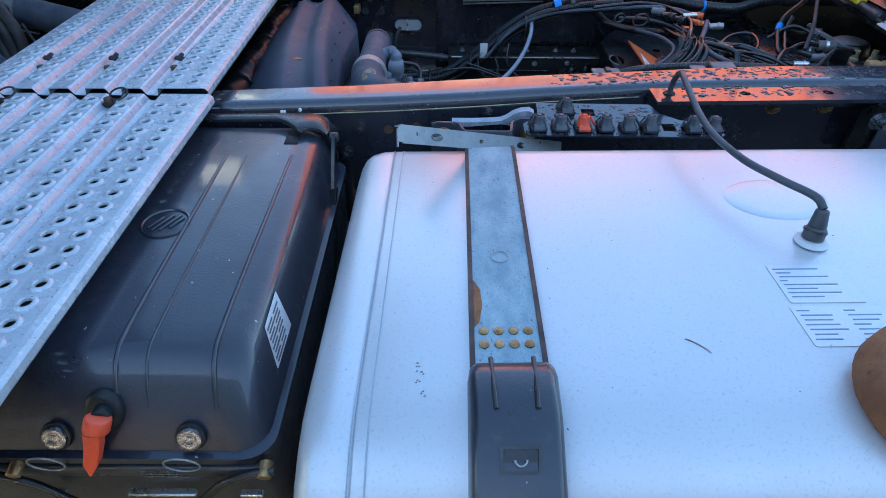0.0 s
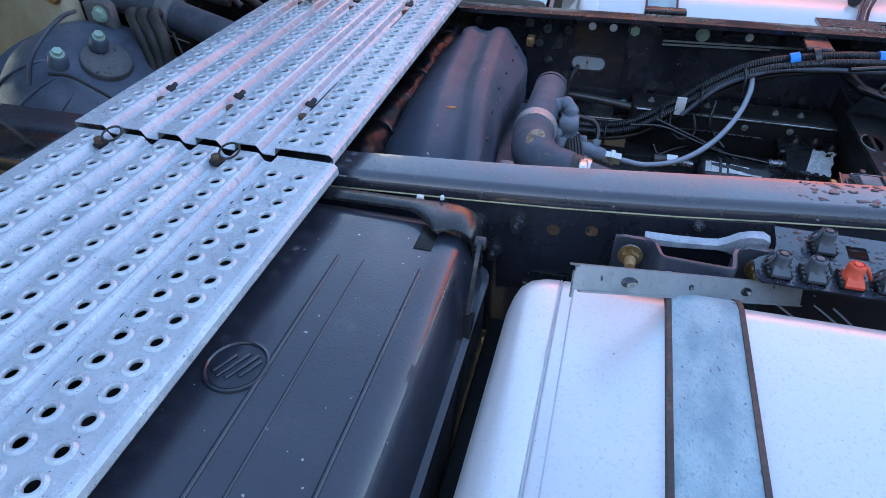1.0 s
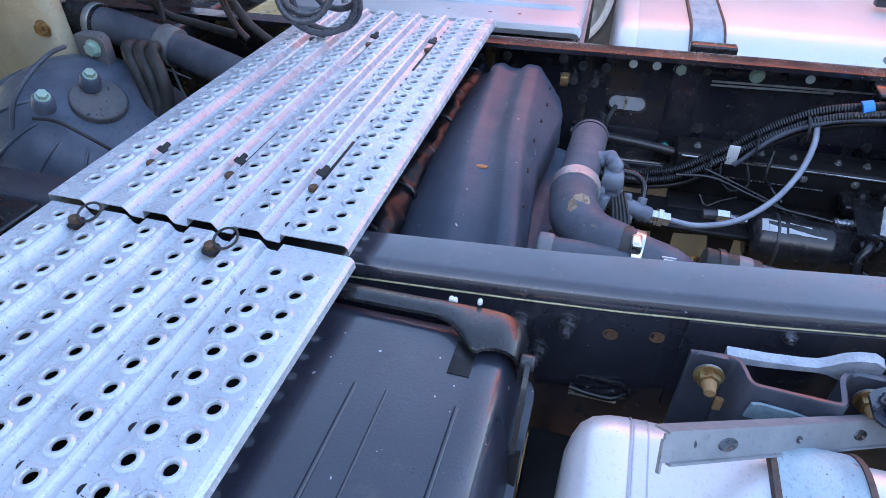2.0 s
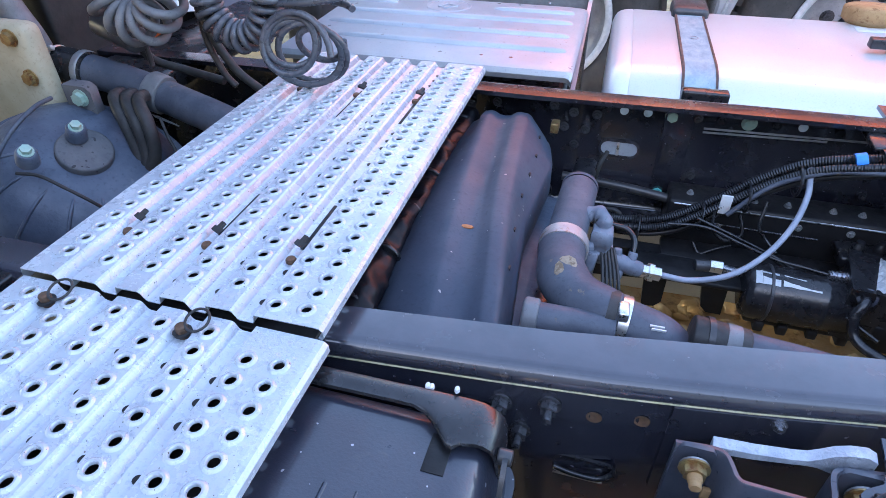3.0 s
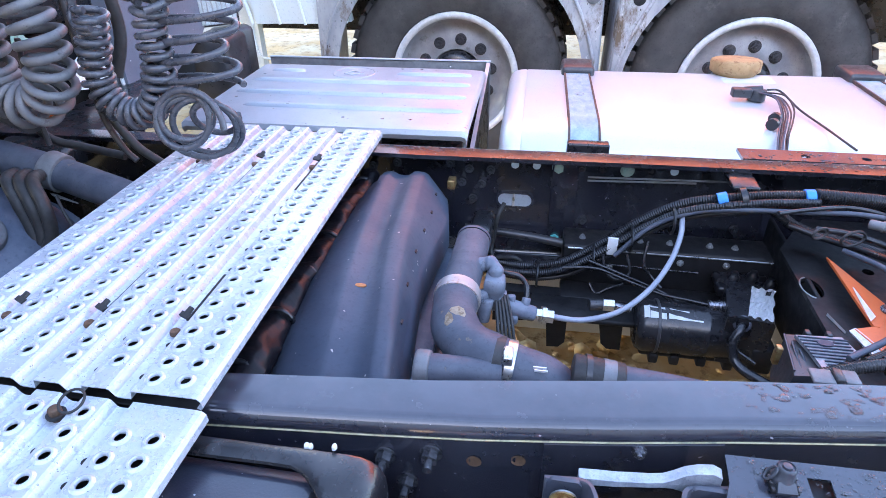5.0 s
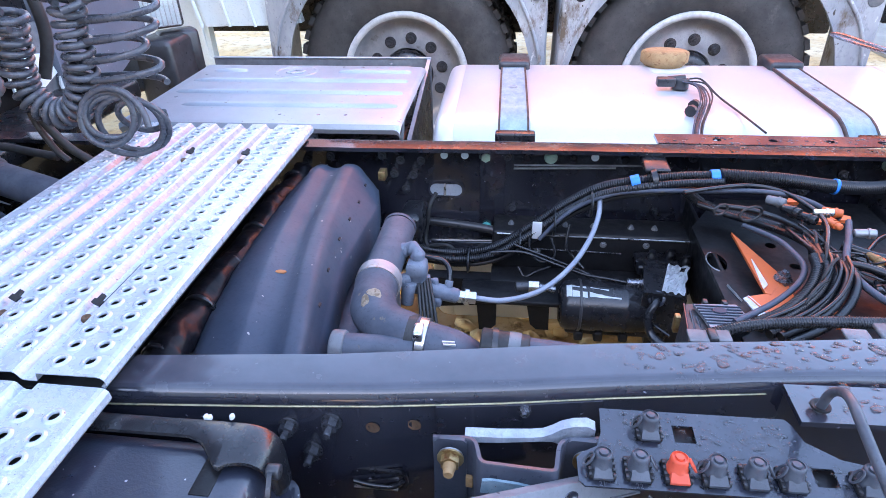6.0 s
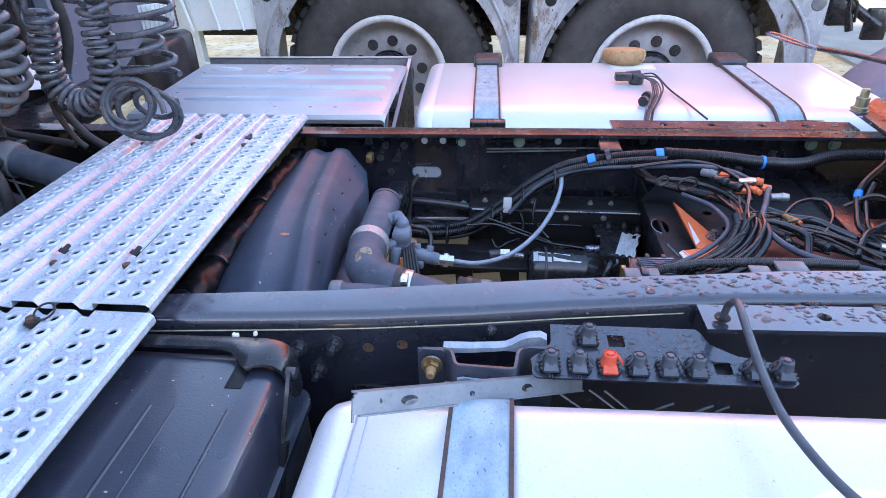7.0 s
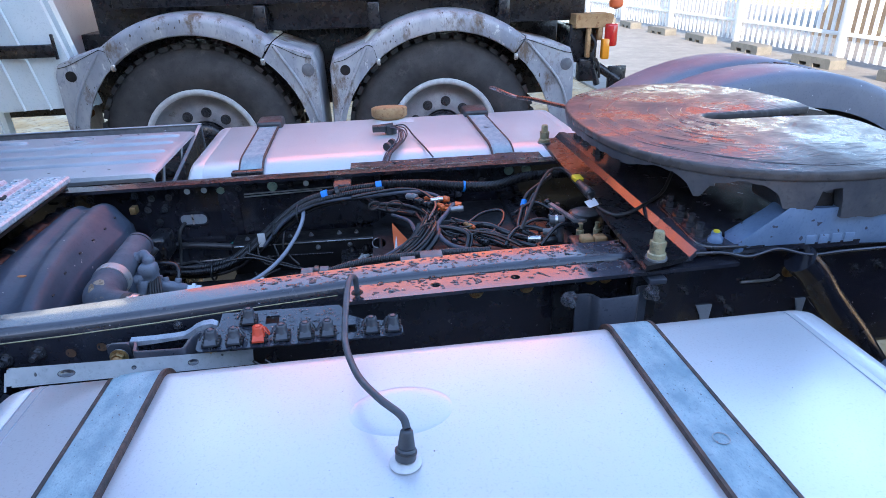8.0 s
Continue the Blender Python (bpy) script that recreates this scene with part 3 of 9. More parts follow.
for k, (x, z) in enumerate(((0.094, 0.908), (0.142, 0.911))):
    m = Matrix.Translation((x, near_web(x), z)) @ AXIS_Y
    if k:
        again(nh, m)
    else:
        nh.matrix_local = m
part("web_slot", plate(rounded(0.058, 0.131, 0.799, 0.834, 0.014, 4), [rounded(0.061, 0.128, 0.802, 0.831, 0.012, 4)], 0.004,
                       Matrix.Translation((0, near_web(0.09) - 0.003, 0)) @ AXIS_Y), CHASSIS, rail_near)
part("web_slot_pipe", sweep(spline([(0.062, near_web(0.09) - 0.004, 0.812), (0.085, near_web(0.09) - 0.006, 0.8095), (0.112, near_web(0.09) - 0.006, 0.810), (0.127, near_web(0.09) - 0.003, 0.820)], 5), 0.0035, 8), CABLE, rail_near)
# bright strip modelled in place of the reflection along the slot's bottom
part("slot_lip", box(0.062, 0.118, near_web(0.09) - 0.006, near_web(0.09) - 0.001, 0.8015, 0.8035), STEEL, rail_near)
gb = part("bolt", hex_bolt(0.010, 0.004, True, 0.007), GOLD, rail_near, "yellow-plated bolt")
gb.matrix_local = Matrix.Translation((0.80, near_web(0.80), 0.915)) @ AXIS_Y
for x, z in ((0.90, 0.915), (1.03, 0.92), (1.06, 0.92), (1.45, 0.90)):
    again(gb, Matrix.Translation((x, near_web(x), z)) @ AXIS_Y)


# yellowish line laid along the bend to imitate a reflection there
part("edge_line", sweep([Vector((x, near_web(x) - 0.0006, TOP - 0.0195)) for x in (-0.60, -0.20, -0.11, -0.02, 0.04, 0.10, 0.17, 0.24, 0.30, 0.36, 0.45, 0.54)], 0.0011, 6), PINM, rail_near, "thin yellowish line drawn as a reflection in the rail's bend")
# fittings on the web beside the mudguard
for k, (x, z) in enumerate(((1.227, 0.877), (1.313, 0.846), (1.337, 0.818), (1.429, 0.886), (1.528, 0.894), (1.597, 0.896), (1.648, 0.898), (1.70, 0.86))):
    again(nb, Matrix.Translation((x, near_web(x), z)) @ AXIS_Y @ Matrix.Scale(0.62 if k % 2 else 0.8, 4))
part("web_pipe", sweep(spline([(1.345, near_web(1.345) - 0.006, 0.885), (1.38, near_web(1.38) - 0.007, 0.8855), (1.412, near_web(1.41) - 0.006, 0.886), (1.43, near_web(1.43) - 0.002, 0.893)], 5), 0.0032, 8), DULLST, rail_near, "short bright pipe")
for x, z, w in ((1.278, 0.835, 0.017), (1.492, 0.832, 0.011)):
    part("web_tab", plate([(x - w, z), (x + w, z), (x + w * 0.75, z - 0.06), (x + 0.1 * w, z - 0.06), (x - 0.3 * w, z - 0.025)], [], 0.004, Matrix.Translation((0, near_web(x) - 0.004, 0)) @ AXIS_Y), COVER, rail_near, "pale tapering tab")
# angle plates bolted outside both rails
def angle_plate(x0, x1, inner, width, side):
    ob = bmesh.new()
    ys = [inner(x0), inner(x1)]
    z = TOP - 0.004
    o = [(x0, 0), (x1, ys[1] - ys[0]), (x1, ys[1] - ys[0] + side * width), (x0, side * width)]
    hs = [circle(x0 + (x1 - x0) * f, (ys[1] - ys[0]) * f + side * width * 0.45, 0.009) for f in (0.22, 0.42, 0.62, 0.80)]
    plate(o if side > 0 else o[::-1], hs, 0.007, Matrix.Translation((0, ys[0], z)), ob)
    s = bmesh.new()
    loft([[(x, y + side * 0.0005, z - 0.0075), (x, y + side * 0.0075, z - 0.0075), (x, y + side * 0.0075, z - 0.036), (x, y + side * 0.0005, z - 0.036)]
          for x, y in ((x0, ys[0]), (x1, ys[1]))], bm=s)
    return ob, s


for nm, f, side, x1, lab in (("near", lambda x: near_web(x) - 0.001, -1, 1.30, "wet black angle plate with drilled holes on the rail"),
                             ("far", lambda x: interp(FAR_OUT, x) + 0.001, 1, 1.12, "black angle plate with drilled holes along the rail")):
    t = thing("angle_plate", lab, "bracket", group="angle plates")
    a, s = angle_plate(0.555 if side < 0 else 0.545, x1, f, 0.055, side)
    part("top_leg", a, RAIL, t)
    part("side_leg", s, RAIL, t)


# ---- walkway panels ----
def walkway(x_right, first, y0, y1, z, phase, pitch=0.028):
    """Pressed tread: plateaus with dimpled holes, each falling gently into a groove that ends in a steep wall."""
    bm = bmesh.new()
    D, n = 0.0115, 16
    rng = random.Random(int(abs(first) * 1000))

    def cell(xa, xb, ya, yb, cx, cy, zc, r=0.0056):
        ang = [2 * math.pi * k / n for k in range(n)]
        border = []
        for a in ang:
            ca, sa = math.cos(a), math.sin(a)
            s_ = min(((xb - cx) if ca > 0 else (cx - xa)) / max(abs(ca), 1e-6), ((yb - cy) if sa > 0 else (cy - ya)) / max(abs(sa), 1e-6))
            border.append((cx + ca * s_, cy + sa * s_, zc))
        for u, v, k in ((xb, yb, 2), (xa, yb, 6), (xa, ya, 10), (xb, ya, 14)):
            border[k] = (u, v, zc)
        rings = [border]
        tilt = rng.uniform(-0.0003, 0.0003)
        for rr, dz in ((r + 0.0058, 0.0002), (r + 0.0046, 0.0014), (r + 0.0030, 0.0024), (r + 0.0012, 0.0024), (r + 0.0003, 0.0012), (r, -0.0004)):
            rings.append([(cx + rr * math.cos(a), cy + rr * math.sin(a), zc + dz + tilt * math.cos(a)) for a in ang])
        vs = [[bm.verts.new(p) for p in ring] for ring in rings]
        for a, b in zip(vs, vs[1:]):
            for k in range(n):
                bm.faces.new((a[k], a[(k + 1) % n], b[(k + 1) % n], b[k]))

    def strip(xa, za, xb, zb, ya=y0, yb=y1):
        bm.faces.new([bm.verts.new(p) for p in ((xa, ya, za), (xb, ya, zb), (xb, yb, zb), (xa, yb, za))])

    def hole_band(xa, xb, cx, zc, ph):
        m = int((y1 - y0 - 0.010 - ph) / pitch)
        start = y0 + 0.006 + ph
        strip(xa, zc, xb, zc, y0, start)
        strip(xa, zc, xb, zc, start + m * pitch, y1)
        for k in range(m):
            ya = start + k * pitch
            cell(xa, xb, ya, ya + pitch, cx, ya + pitch / 2, zc)

    lip = [(x_right - 0.001, z - 0.014), (x_right + 0.003, z - 0.016), (x_right + 0.0055, z - 0.012), (x_right + 0.005, z - 0.005), (x_right + 0.001, z - 0.0008), (x_right - 0.005, z)]
    for (xa, za), (xb, zb) in zip(lip, lip[1:]):
        strip(xb, zb, xa, za)
    mid = first - 0.0175
    hole_band(mid, x_right - 0.005, first, z, phase)
    edge = first - 0.050
    hole_band(edge, mid, first - 0.0352, z, (phase - 0.0015) % pitch)
    x = edge
    for k in range(5):
        prof = [(x, z), (x - 0.0008, z - 0.0012), (x - 0.0022, z - D + 0.0016), (x - 0.0036, z - D), (x - 0.0185, z - D + 0.0004), (x - 0.0215, z - D + 0.002),
                (x - 0.0262, z - 0.0016), (x - 0.029, z)]
        for (xa, za), (xb, zb) in zip(prof, prof[1:]):
            strip(xb, zb, xa, za)
        x -= 0.029
        hole_band(x - 0.0285, x, x - 0.0138, z, (phase - 0.006 - 0.002 * (k % 2)) % pitch)
        x -= 0.0285
    strip(x - 0.016, z, x, z)
    x -= 0.016
    strip(x - 0.003, z - 0.018, x, z)
    bmesh.ops.remove_doubles(bm, verts=bm.verts, dist=0.0002)
    for f in bm.faces:
        f.normal_update()
        if f.normal.z < -0.01:
            f.normal_flip()
    ext = bmesh.ops.extrude_face_region(bm, geom=bm.faces[:])
    for v in ext["geom"]:
        if isinstance(v, bmesh.types.BMVert):
            v.co.z -= 0.0013
    return bm


panel_far = thing("walkway_panel", "galvanised steel walkway panel with dimpled drain holes, laid across the rails", "walkway", rz=0.8, group="walkway panels")
part("tread", walkway(-0.193, -0.2160, -0.042, 0.730, 1.0, 0.0030, 0.0267), GALV, panel_far, angle=28)
panel_near = thing("walkway_panel", "galvanised steel walkway panel with dimpled holes over the battery box", "walkway", group="walkway panels")
part("tread", walkway(-0.182, -0.2085, -0.86, -0.054, 0.994, 0.0095, 0.0272), GALV, panel_near, angle=28)
# small punched drain holes in the grooves, against the steep wall
for pnl, first, ya, yb, z, pt in ((panel_far, -0.2160, -0.011, 0.71, 1.0, 0.0267), (panel_near, -0.2085, -0.830, -0.09, 0.994, 0.0272)):
    dh = part("drain_hole", plate(circle(0, 0, 0.0046, 10), [], 0.0006), MATTE, pnl)
    got = False
    for k in range(5):
        x = first - 0.050 - 0.0575 * k - 0.0078
        for j in range(int((yb - ya) / pt)):
            if j % 2 and (j + 3 * k) % 5:
                continue
            m = Matrix.Translation((x, ya + pt * j + 0.003 * (k % 3), z - 0.0102))
            if got:
                again(dh, m)
            else:
                dh.matrix_local, got = m, True
# slots with rubber stops in the grooves
for k in (0, 2, 4):
    x = -0.2160 - 0.050 - 0.0575 * k - 0.0095
    for ya, yb in ((0.088, 0.190), (0.455, 0.572)):
        part("slot", box(x - 0.0036, x + 0.0036, ya, yb, 0.9888, 0.9900, 0.0005), MATTE, panel_far, "dark narrow slot")
        e = ya if ya < 0.3 else yb
        part("stop", plate([(-0.008, -0.004), (0.008, -0.005), (0.009, 0.003), (0.003, 0.004), (0.002, 0.012), (-0.004, 0.012), (-0.004, 0.003), (-0.008, 0.003)], [], 0.004,
                           pose(x, e - 0.002, 1.0015, 18, 0, -20)), RUBBER, panel_far, "bent black rubber stop")
        part("clip", lathe([(0.0065, 0.0), (0.0068, 0.003), (0.0055, 0.0055), (0.002, 0.006), (0.0, 0.0045)], Matrix.Translation((x - 0.002, e - 0.026, 0.9898)), 11), OLDRUST, panel_far, "rusty bolt head")
# ring pins at the near panel's seam
for x in (-0.332, -0.508):
    pin = thing("locking_pin", "rusty locking pin with a wire ring in the walkway seam", "pin", (x, -0.078, 0.988), group="locking pins")
    part("head", cyl((0, 0, -0.008), (0, 0, 0.010), 0.0065, seg=10, bevel=0.0015), OLDRUST, pin)
    part("washer", cyl((0, 0, 0.0), (0, 0, 0.0025), 0.0100, seg=14), RUBBER, pin)
    part("ring", sweep([Vector((0.014 + 0.013 * math.cos(a), 0.010 + 0.013 * math.sin(a), 0.012 + 0.004 * math.sin(a))) for a in (2 * math.pi * k / 20 for k in range(21))], 0.0015, 7), RUBBER, pin)
# support brackets and dark undertray below the panels
part("support", box(-0.60, -0.205, -0.035, 0.74, 0.963, 0.970, 0.002), MATTE, panel_far)
part("support", box(-0.575, -0.21, -0.85, -0.09, 0.957, 0.966, 0.002), MATTE, panel_near)


# ---- battery box ----
bb = thing("battery_box", "black plastic battery box with ribbed lid, dusty, beside the frame rail", "battery box")


def rsec(x0, x1, y0, y1, z, r, n=5):
    return [(u, v, z) for u, v in rounded(x0, x1, y0, y1, r, n)]


lid = loft([rsec(-0.60, 0.021, -0.617, -0.060, 0.868, 0.03), rsec(-0.60, 0.014, -0.602, -0.062, 0.895, 0.034), rsec(-0.597, 0.005, -0.580, -0.066, 0.930, 0.036),
            rsec(-0.592, 0.0, -0.570, -0.071, 0.940, 0.036), rsec(-0.585, -0.008, -0.560, -0.078, 0.948, 0.036), rsec(-0.572, -0.020, -0.548, -0.090, 0.9525, 0.034), rsec(-0.565, -0.028, -0.540, -0.096, 0.9535, 0.03)])
lid_ob = part("lid", lid, BOXP, bb, angle=60)
part("lid_rim", loft([rsec(-0.605, 0.027, -0.622, -0.055, 0.866, 0.03), rsec(-0.605, 0.027, -0.622, -0.055, 0.875, 0.03)]), BOXP, bb)
for x, w, h in ((-0.128, 0.0026, 0.0030), (-0.098, 0.0016, 0.0018), (-0.033, 0.0026, 0.0030)):
    r = bmesh.new()
    sweep(spline([(x, -0.175, 0.9525), (x, -0.3, 0.9535), (x, -0.45, 0.9535), (x + 0.001, -0.532, 0.9532), (x + 0.002, -0.554, 0.9495), (x + 0.004, -0.572, 0.9385), (x + 0.006, -0.590, 0.912)], 6), w, 8, r)
    part("rib", r, BOXP, lid_ob)
em = bmesh.new()
sweep([Vector((-0.155 + 0.0285 * math.cos(a), -0.346 + 0.0285 * math.sin(a), 0.954)) for a in (2 * math.pi * k / 40 for k in range(41))], 0.0022, 6, em)
part("emblem_ring", em, BOXP, lid_ob, "moulded round emblem")
part("emblem", lathe([(0.0262, -0.0015), (0.0252, 0.0004), (0.0, 0.0008)], Matrix.Translation((-0.155, -0.346, 0.9538)), 28), BOXP, lid_ob)
for u, v, a_, l_ in ((-0.012, 0.0, 62, 0.013), (-0.003, 0.0, 62, 0.018), (0.006, 0.0, 62, 0.018), (0.014, 0.0, 62, 0.012)):
    part("emblem_bar", box(-l_, l_, -0.0022, 0.0022, 0.0, 0.0022, 0.0008), BOXP, lid_ob).data.transform(Matrix.Translation((-0.155 + u, -0.346 + v, 0.9542)) @ Matrix.Rotation(radians(a_), 4, "Z"))
body = loft([rsec(-0.60, 0.020, -0.608, -0.070, 0.30, 0.02), rsec(-0.60, 0.024, -0.614, -0.066, 0.861, 0.03)])
part("body", body, PLASTIC, bb)
# sticker on the end face
STM = Matrix(((0, 0.25, 0.968, 0.0036), (1, 0, 0, -0.480), (0, -0.968, 0.25, 0.9385), (0, 0, 0, 1)))   # u along the box, v down the slope
stk = part("sticker", plate([(-0.025, 0.002), (-0.045, 0.046), (0.021, 0.047), (0.028, 0.0)], [], 0.0008, STM), PAPER, bb, "white printed hazard sticker")
for k in range(8):
    v = 0.006 + 0.005 * k
    for j, (a0_, a1_) in enumerate(((-0.026, -0.006), (-0.003, 0.016))):
        off = -0.018 * k / 8 + 0.003 * ((k + j) % 2)
        part("print_bar", plate([(a0_ + off, v), (a1_ + off, v), (a1_ + off, v + 0.0024), (a0_ + off, v + 0.0024)], [], 0.0003, STM @ Matrix.Translation((0, 0, 0.0006))), INK, stk)
# front: latches, rings, handle
for x in (-0.052, -0.182):
    part("latch", lathe([(0.0125, 0.0), (0.0118, 0.0030), (0.0085, 0.0042), (0.0062, 0.0030), (0.0048, 0.0034), (0.0, 0.0040)], pose(x, -0.6095, 0.8905, 66, 0, 0), 20), BOLTM, bb, "round metal latch")
    part("latch_collar", lathe([(0.0125, 0), (0.0155, 0.0005), (0.0148, 0.0025), (0.0125, 0.0030)], pose(x, -0.607, 0.890, 66, 0, 0), 20), MATTE, bb)
    part("wire_ring", sweep([Vector((x - 0.006 + 0.017 * math.cos(a), -0.628 - 0.003 * math.sin(a), 0.874 + 0.015 * math.sin(a))) for a in (2 * math.pi * k / 24 for k in range(25))], 0.0010, 6), DULLST, bb)
part("handle_socket", lathe([(0.0, 0.006), (0.012, 0.006), (0.017, 0.004), (0.0195, 0.0), (0.019, -0.010)], pose(-0.134, -0.594, 0.912, 66, 0, 0) @ Matrix.Diagonal((1, 1.15, 1, 1)), 22), MATTE, bb, "black switch recess")
part("switch_stem", cyl((-0.132, -0.596, 0.915), (-0.128, -0.611, 0.921), 0.0095, seg=16, bevel=0.002), MATTE, bb)
part("handle_collar", cyl((-0.127, -0.611, 0.926), (-0.131, -0.618, 0.913), 0.0120, seg=18, bevel=0.002), ORANGE, bb, "orange plastic main switch collar")
hd = loft([[(-0.131 + u * 0.86 * s + dx, -0.620 - v * s * 0.6 - dy, zz + 0.014) for u, v in ((-0.0105, -0.008), (-0.004, -0.010), (0.0105, -0.008), (0.009, 0.008), (0.0, 0.012), (-0.009, 0.008))]
           for s, dx, dy, zz in ((1.0, 0.0, 0.0, 0.903), (0.95, -0.005, 0.003, 0.884), (0.9, -0.013, 0.006, 0.862), (0.12, -0.020, 0.009, 0.842))])
part("handle", hd, ORANGE, bb, "orange plastic pointed switch handle")
part("front_panel", box(-0.30, 0.018, -0.624, -0.612, 0.846, 0.862, 0.002), PLASTIC, bb)
for k in range(3):
    part("print_bar", box(-0.105, -0.060 - 0.006 * k, -0.6250, -0.6242, 0.848 + 0.0042 * k, 0.8495 + 0.0042 * k), BOLTM, bb)
for x0_, x1_ in ((-0.130, -0.060), (-0.015, 0.008), (-0.21, -0.195)):
    part("front_bar", box(x0_, x1_, -0.626, -0.618, 0.811, 0.8155, 0.001), STEEL, bb, "bright metal strip")
arm = sweep(spline([(0.030, -0.628, 0.866), (0.004, -0.63, 0.862), (-0.028, -0.63, 0.842), (-0.066, -0.63, 0.803), (-0.12, -0.63, 0.797), (-0.175, -0.63, 0.803), (-0.212, -0.63, 0.842), (-0.26, -0.63, 0.866)], 6), 0.0042, 8)
part("carry_bow", arm, CHASSIS, bb)
for x in (0.020, -0.222):
    part("bolt", cyl((x, -0.618, 0.866), (x, -0.634, 0.862), 0.007, seg=10, bevel=0.001), GOLD, bb)

# strap over the box's rear corner
hp = thing("hold_down_bracket", "glossy dark bent steel bracket hooked over the battery box corner", "bracket")
hook_rows = [(-0.34, -0.083, 0.964), (-0.20, -0.083, 0.965), (-0.10, -0.082, 0.966), (-0.078, -0.083, 0.967), (-0.066, -0.087, 0.967), (-0.056, -0.095, 0.967), (-0.046, -0.106, 0.967), (-0.036, -0.117, 0.967), (-0.030, -0.119, 0.967),
             (-0.024, -0.113, 0.967), (-0.012, -0.109, 0.9655), (-0.003, -0.107, 0.962), (0.005, -0.106, 0.956), (0.010, -0.105, 0.948), (0.0125, -0.104, 0.938), (0.0135, -0.102, 0.920), (0.0138, -0.098, 0.885)]
secs_ = []
for k, (x, yf, zt) in enumerate(hook_rows):
    q, r = hook_rows[max(k - 1, 0)], hook_rows[min(k + 1, len(hook_rows) - 1)]
    nn = Vector((-(r[2] - q[2]), 0, r[0] - q[0])).normalized()
    c_ = Vector((x, 0, zt))
    secs_.append([tuple(c_ + Vector((0, y, 0)) + nn * h) for y, h in ((-0.061, -0.004), (-0.061, -0.001), (-0.064, 0.0), ((yf - 0.064) / 2, 0.0008), (yf + 0.004, -0.0003), (yf + 0.001, -0.0016), (yf, -0.005), (yf + 0.0025, -0.006))])
part("bar", loft(secs_), CABLE, hp, angle=50)
part("notch", box(-0.052, -0.031, -0.141, -0.100, 0.9526, 0.9546, 0.0005), MATTE, hp, "dark square opening")
part("hinge_pin", cyl((0.010, -0.100, 0.944), (0.024, -0.100, 0.944), 0.008, seg=16, bevel=0.002), PLASTIC, hp)
part("strut", loft([[(0.016, y - 0.0016, z), (0.021, y - 0.0016, z), (0.021, y + 0.0016, z), (0.016, y + 0.0016, z)] for y, z in ((-0.110, 0.955), (-0.130, 0.930), (-0.168, 0.885), (-0.205, 0.84))]), CABLE, hp)
part("strut_sleeve", loft([[(0.014, y - 0.006, z), (0.026, y - 0.006, z + 0.004), (0.026, y + 0.006, z), (0.014, y + 0.006, z - 0.004)] for y, z in ((-0.166, 0.890), (-0.30, 0.74))]), MATTE, hp)
for x, z in ((-0.071, 0.965), (-0.041, 0.969), (-0.067, 0.9645)):
    part("snow_lump", lathe([(0.0, -0.003), (0.0035, -0.001), (0.003, 0.003), (0.0, 0.0045)], Matrix.Translation((x, -0.057, z)) @ Matrix.Diagonal((0.8, 1.1, 0.9, 1)), 9), PAPER, hp, "small white lump")

# dark splash plate between the battery box and the tank
tagged(part("splash_plate", box(0.0255, 0.30, -0.735, -0.045, 0.76, 0.772, 0.003), MATTE), "black splash plate below the gap beside the tank", "plate")


# ---- fuel tanks ----
def tank_section(hw, top, bot, rf, rb, n=8):
    """Cross-section from its back edge over the top to the front: (v, z), front at -v."""
    out = []
    for cv, cz, r, a0 in ((hw - rb, top - rb, rb, 0), (-hw + rf, top - rf, rf, 90), (-hw + rf, bot + rf, rf, 180), (hw - rb, bot + rb, rb, 270)):
        out += [(cv + r * math.cos(radians(a0 + 90 * k / n)), cz + r * math.sin(radians(a0 + 90 * k / n))) for k in range(n + 1)]
    return out


def fuel_tank(length, hw, top, bot):
    secs = []
    base = tank_section(hw, 0, bot - top, 0.15, 0.045)
    h = top - bot
    for x, inset in ((0.0, 0.030), (0.004, 0.019), (0.010, 0.010), (0.020, 0.004), (0.034, 0.001), (0.050, 0.0), (0.053, 0.0018), (0.056, 0.0),
                     (length - 0.056, 0.0), (length - 0.053, 0.0018), (length - 0.050, 0.0), (length - 0.034, 0.001), (length - 0.020, 0.004), (length - 0.010, 0.010), (length - 0.004, 0.019), (length, 0.030)):
        kx, kz = (hw - inset) / hw, (h / 2 - inset) / (h / 2)
        secs.append([(x, v * kx, (z + h / 2) * kz - h / 2) for v, z in base])
    return loft(secs)


def band(x0, x1, hw, h, lift, thick, drop):
    """A strap that lies on the tank's top and follows both shoulders down by drop."""
    base = [p for p in tank_section(hw, 0, -h, 0.15, 0.045)]
    path = [p for p in base[:len(base) // 2] if p[1] > -drop]
    nrm = []
    for i, p in enumerate(path):
        a, b = path[max(i - 1, 0)], path[min(i + 1, len(path) - 1)]
        t = Vector((b[0] - a[0], b[1] - a[1])).normalized()
        nrm.append(Vector((t.y, -t.x)) * -1 if (t.y * 0 + -t.x) < 0 else Vector((t.y, -t.x)))
    secs = []
    for p, q in zip(path, nrm):
        if q.y < 0 and abs(q.x) < 0.9:
            q = -q
        o = Vector(p) + q * lift
        u = Vector(p) + q * (lift + thick)
        secs.append([(x0, o.x, o.y), (x1, o.x, o.y), (x1, u.x, u.y), (x0, u.x, u.y)])
    return loft(secs)


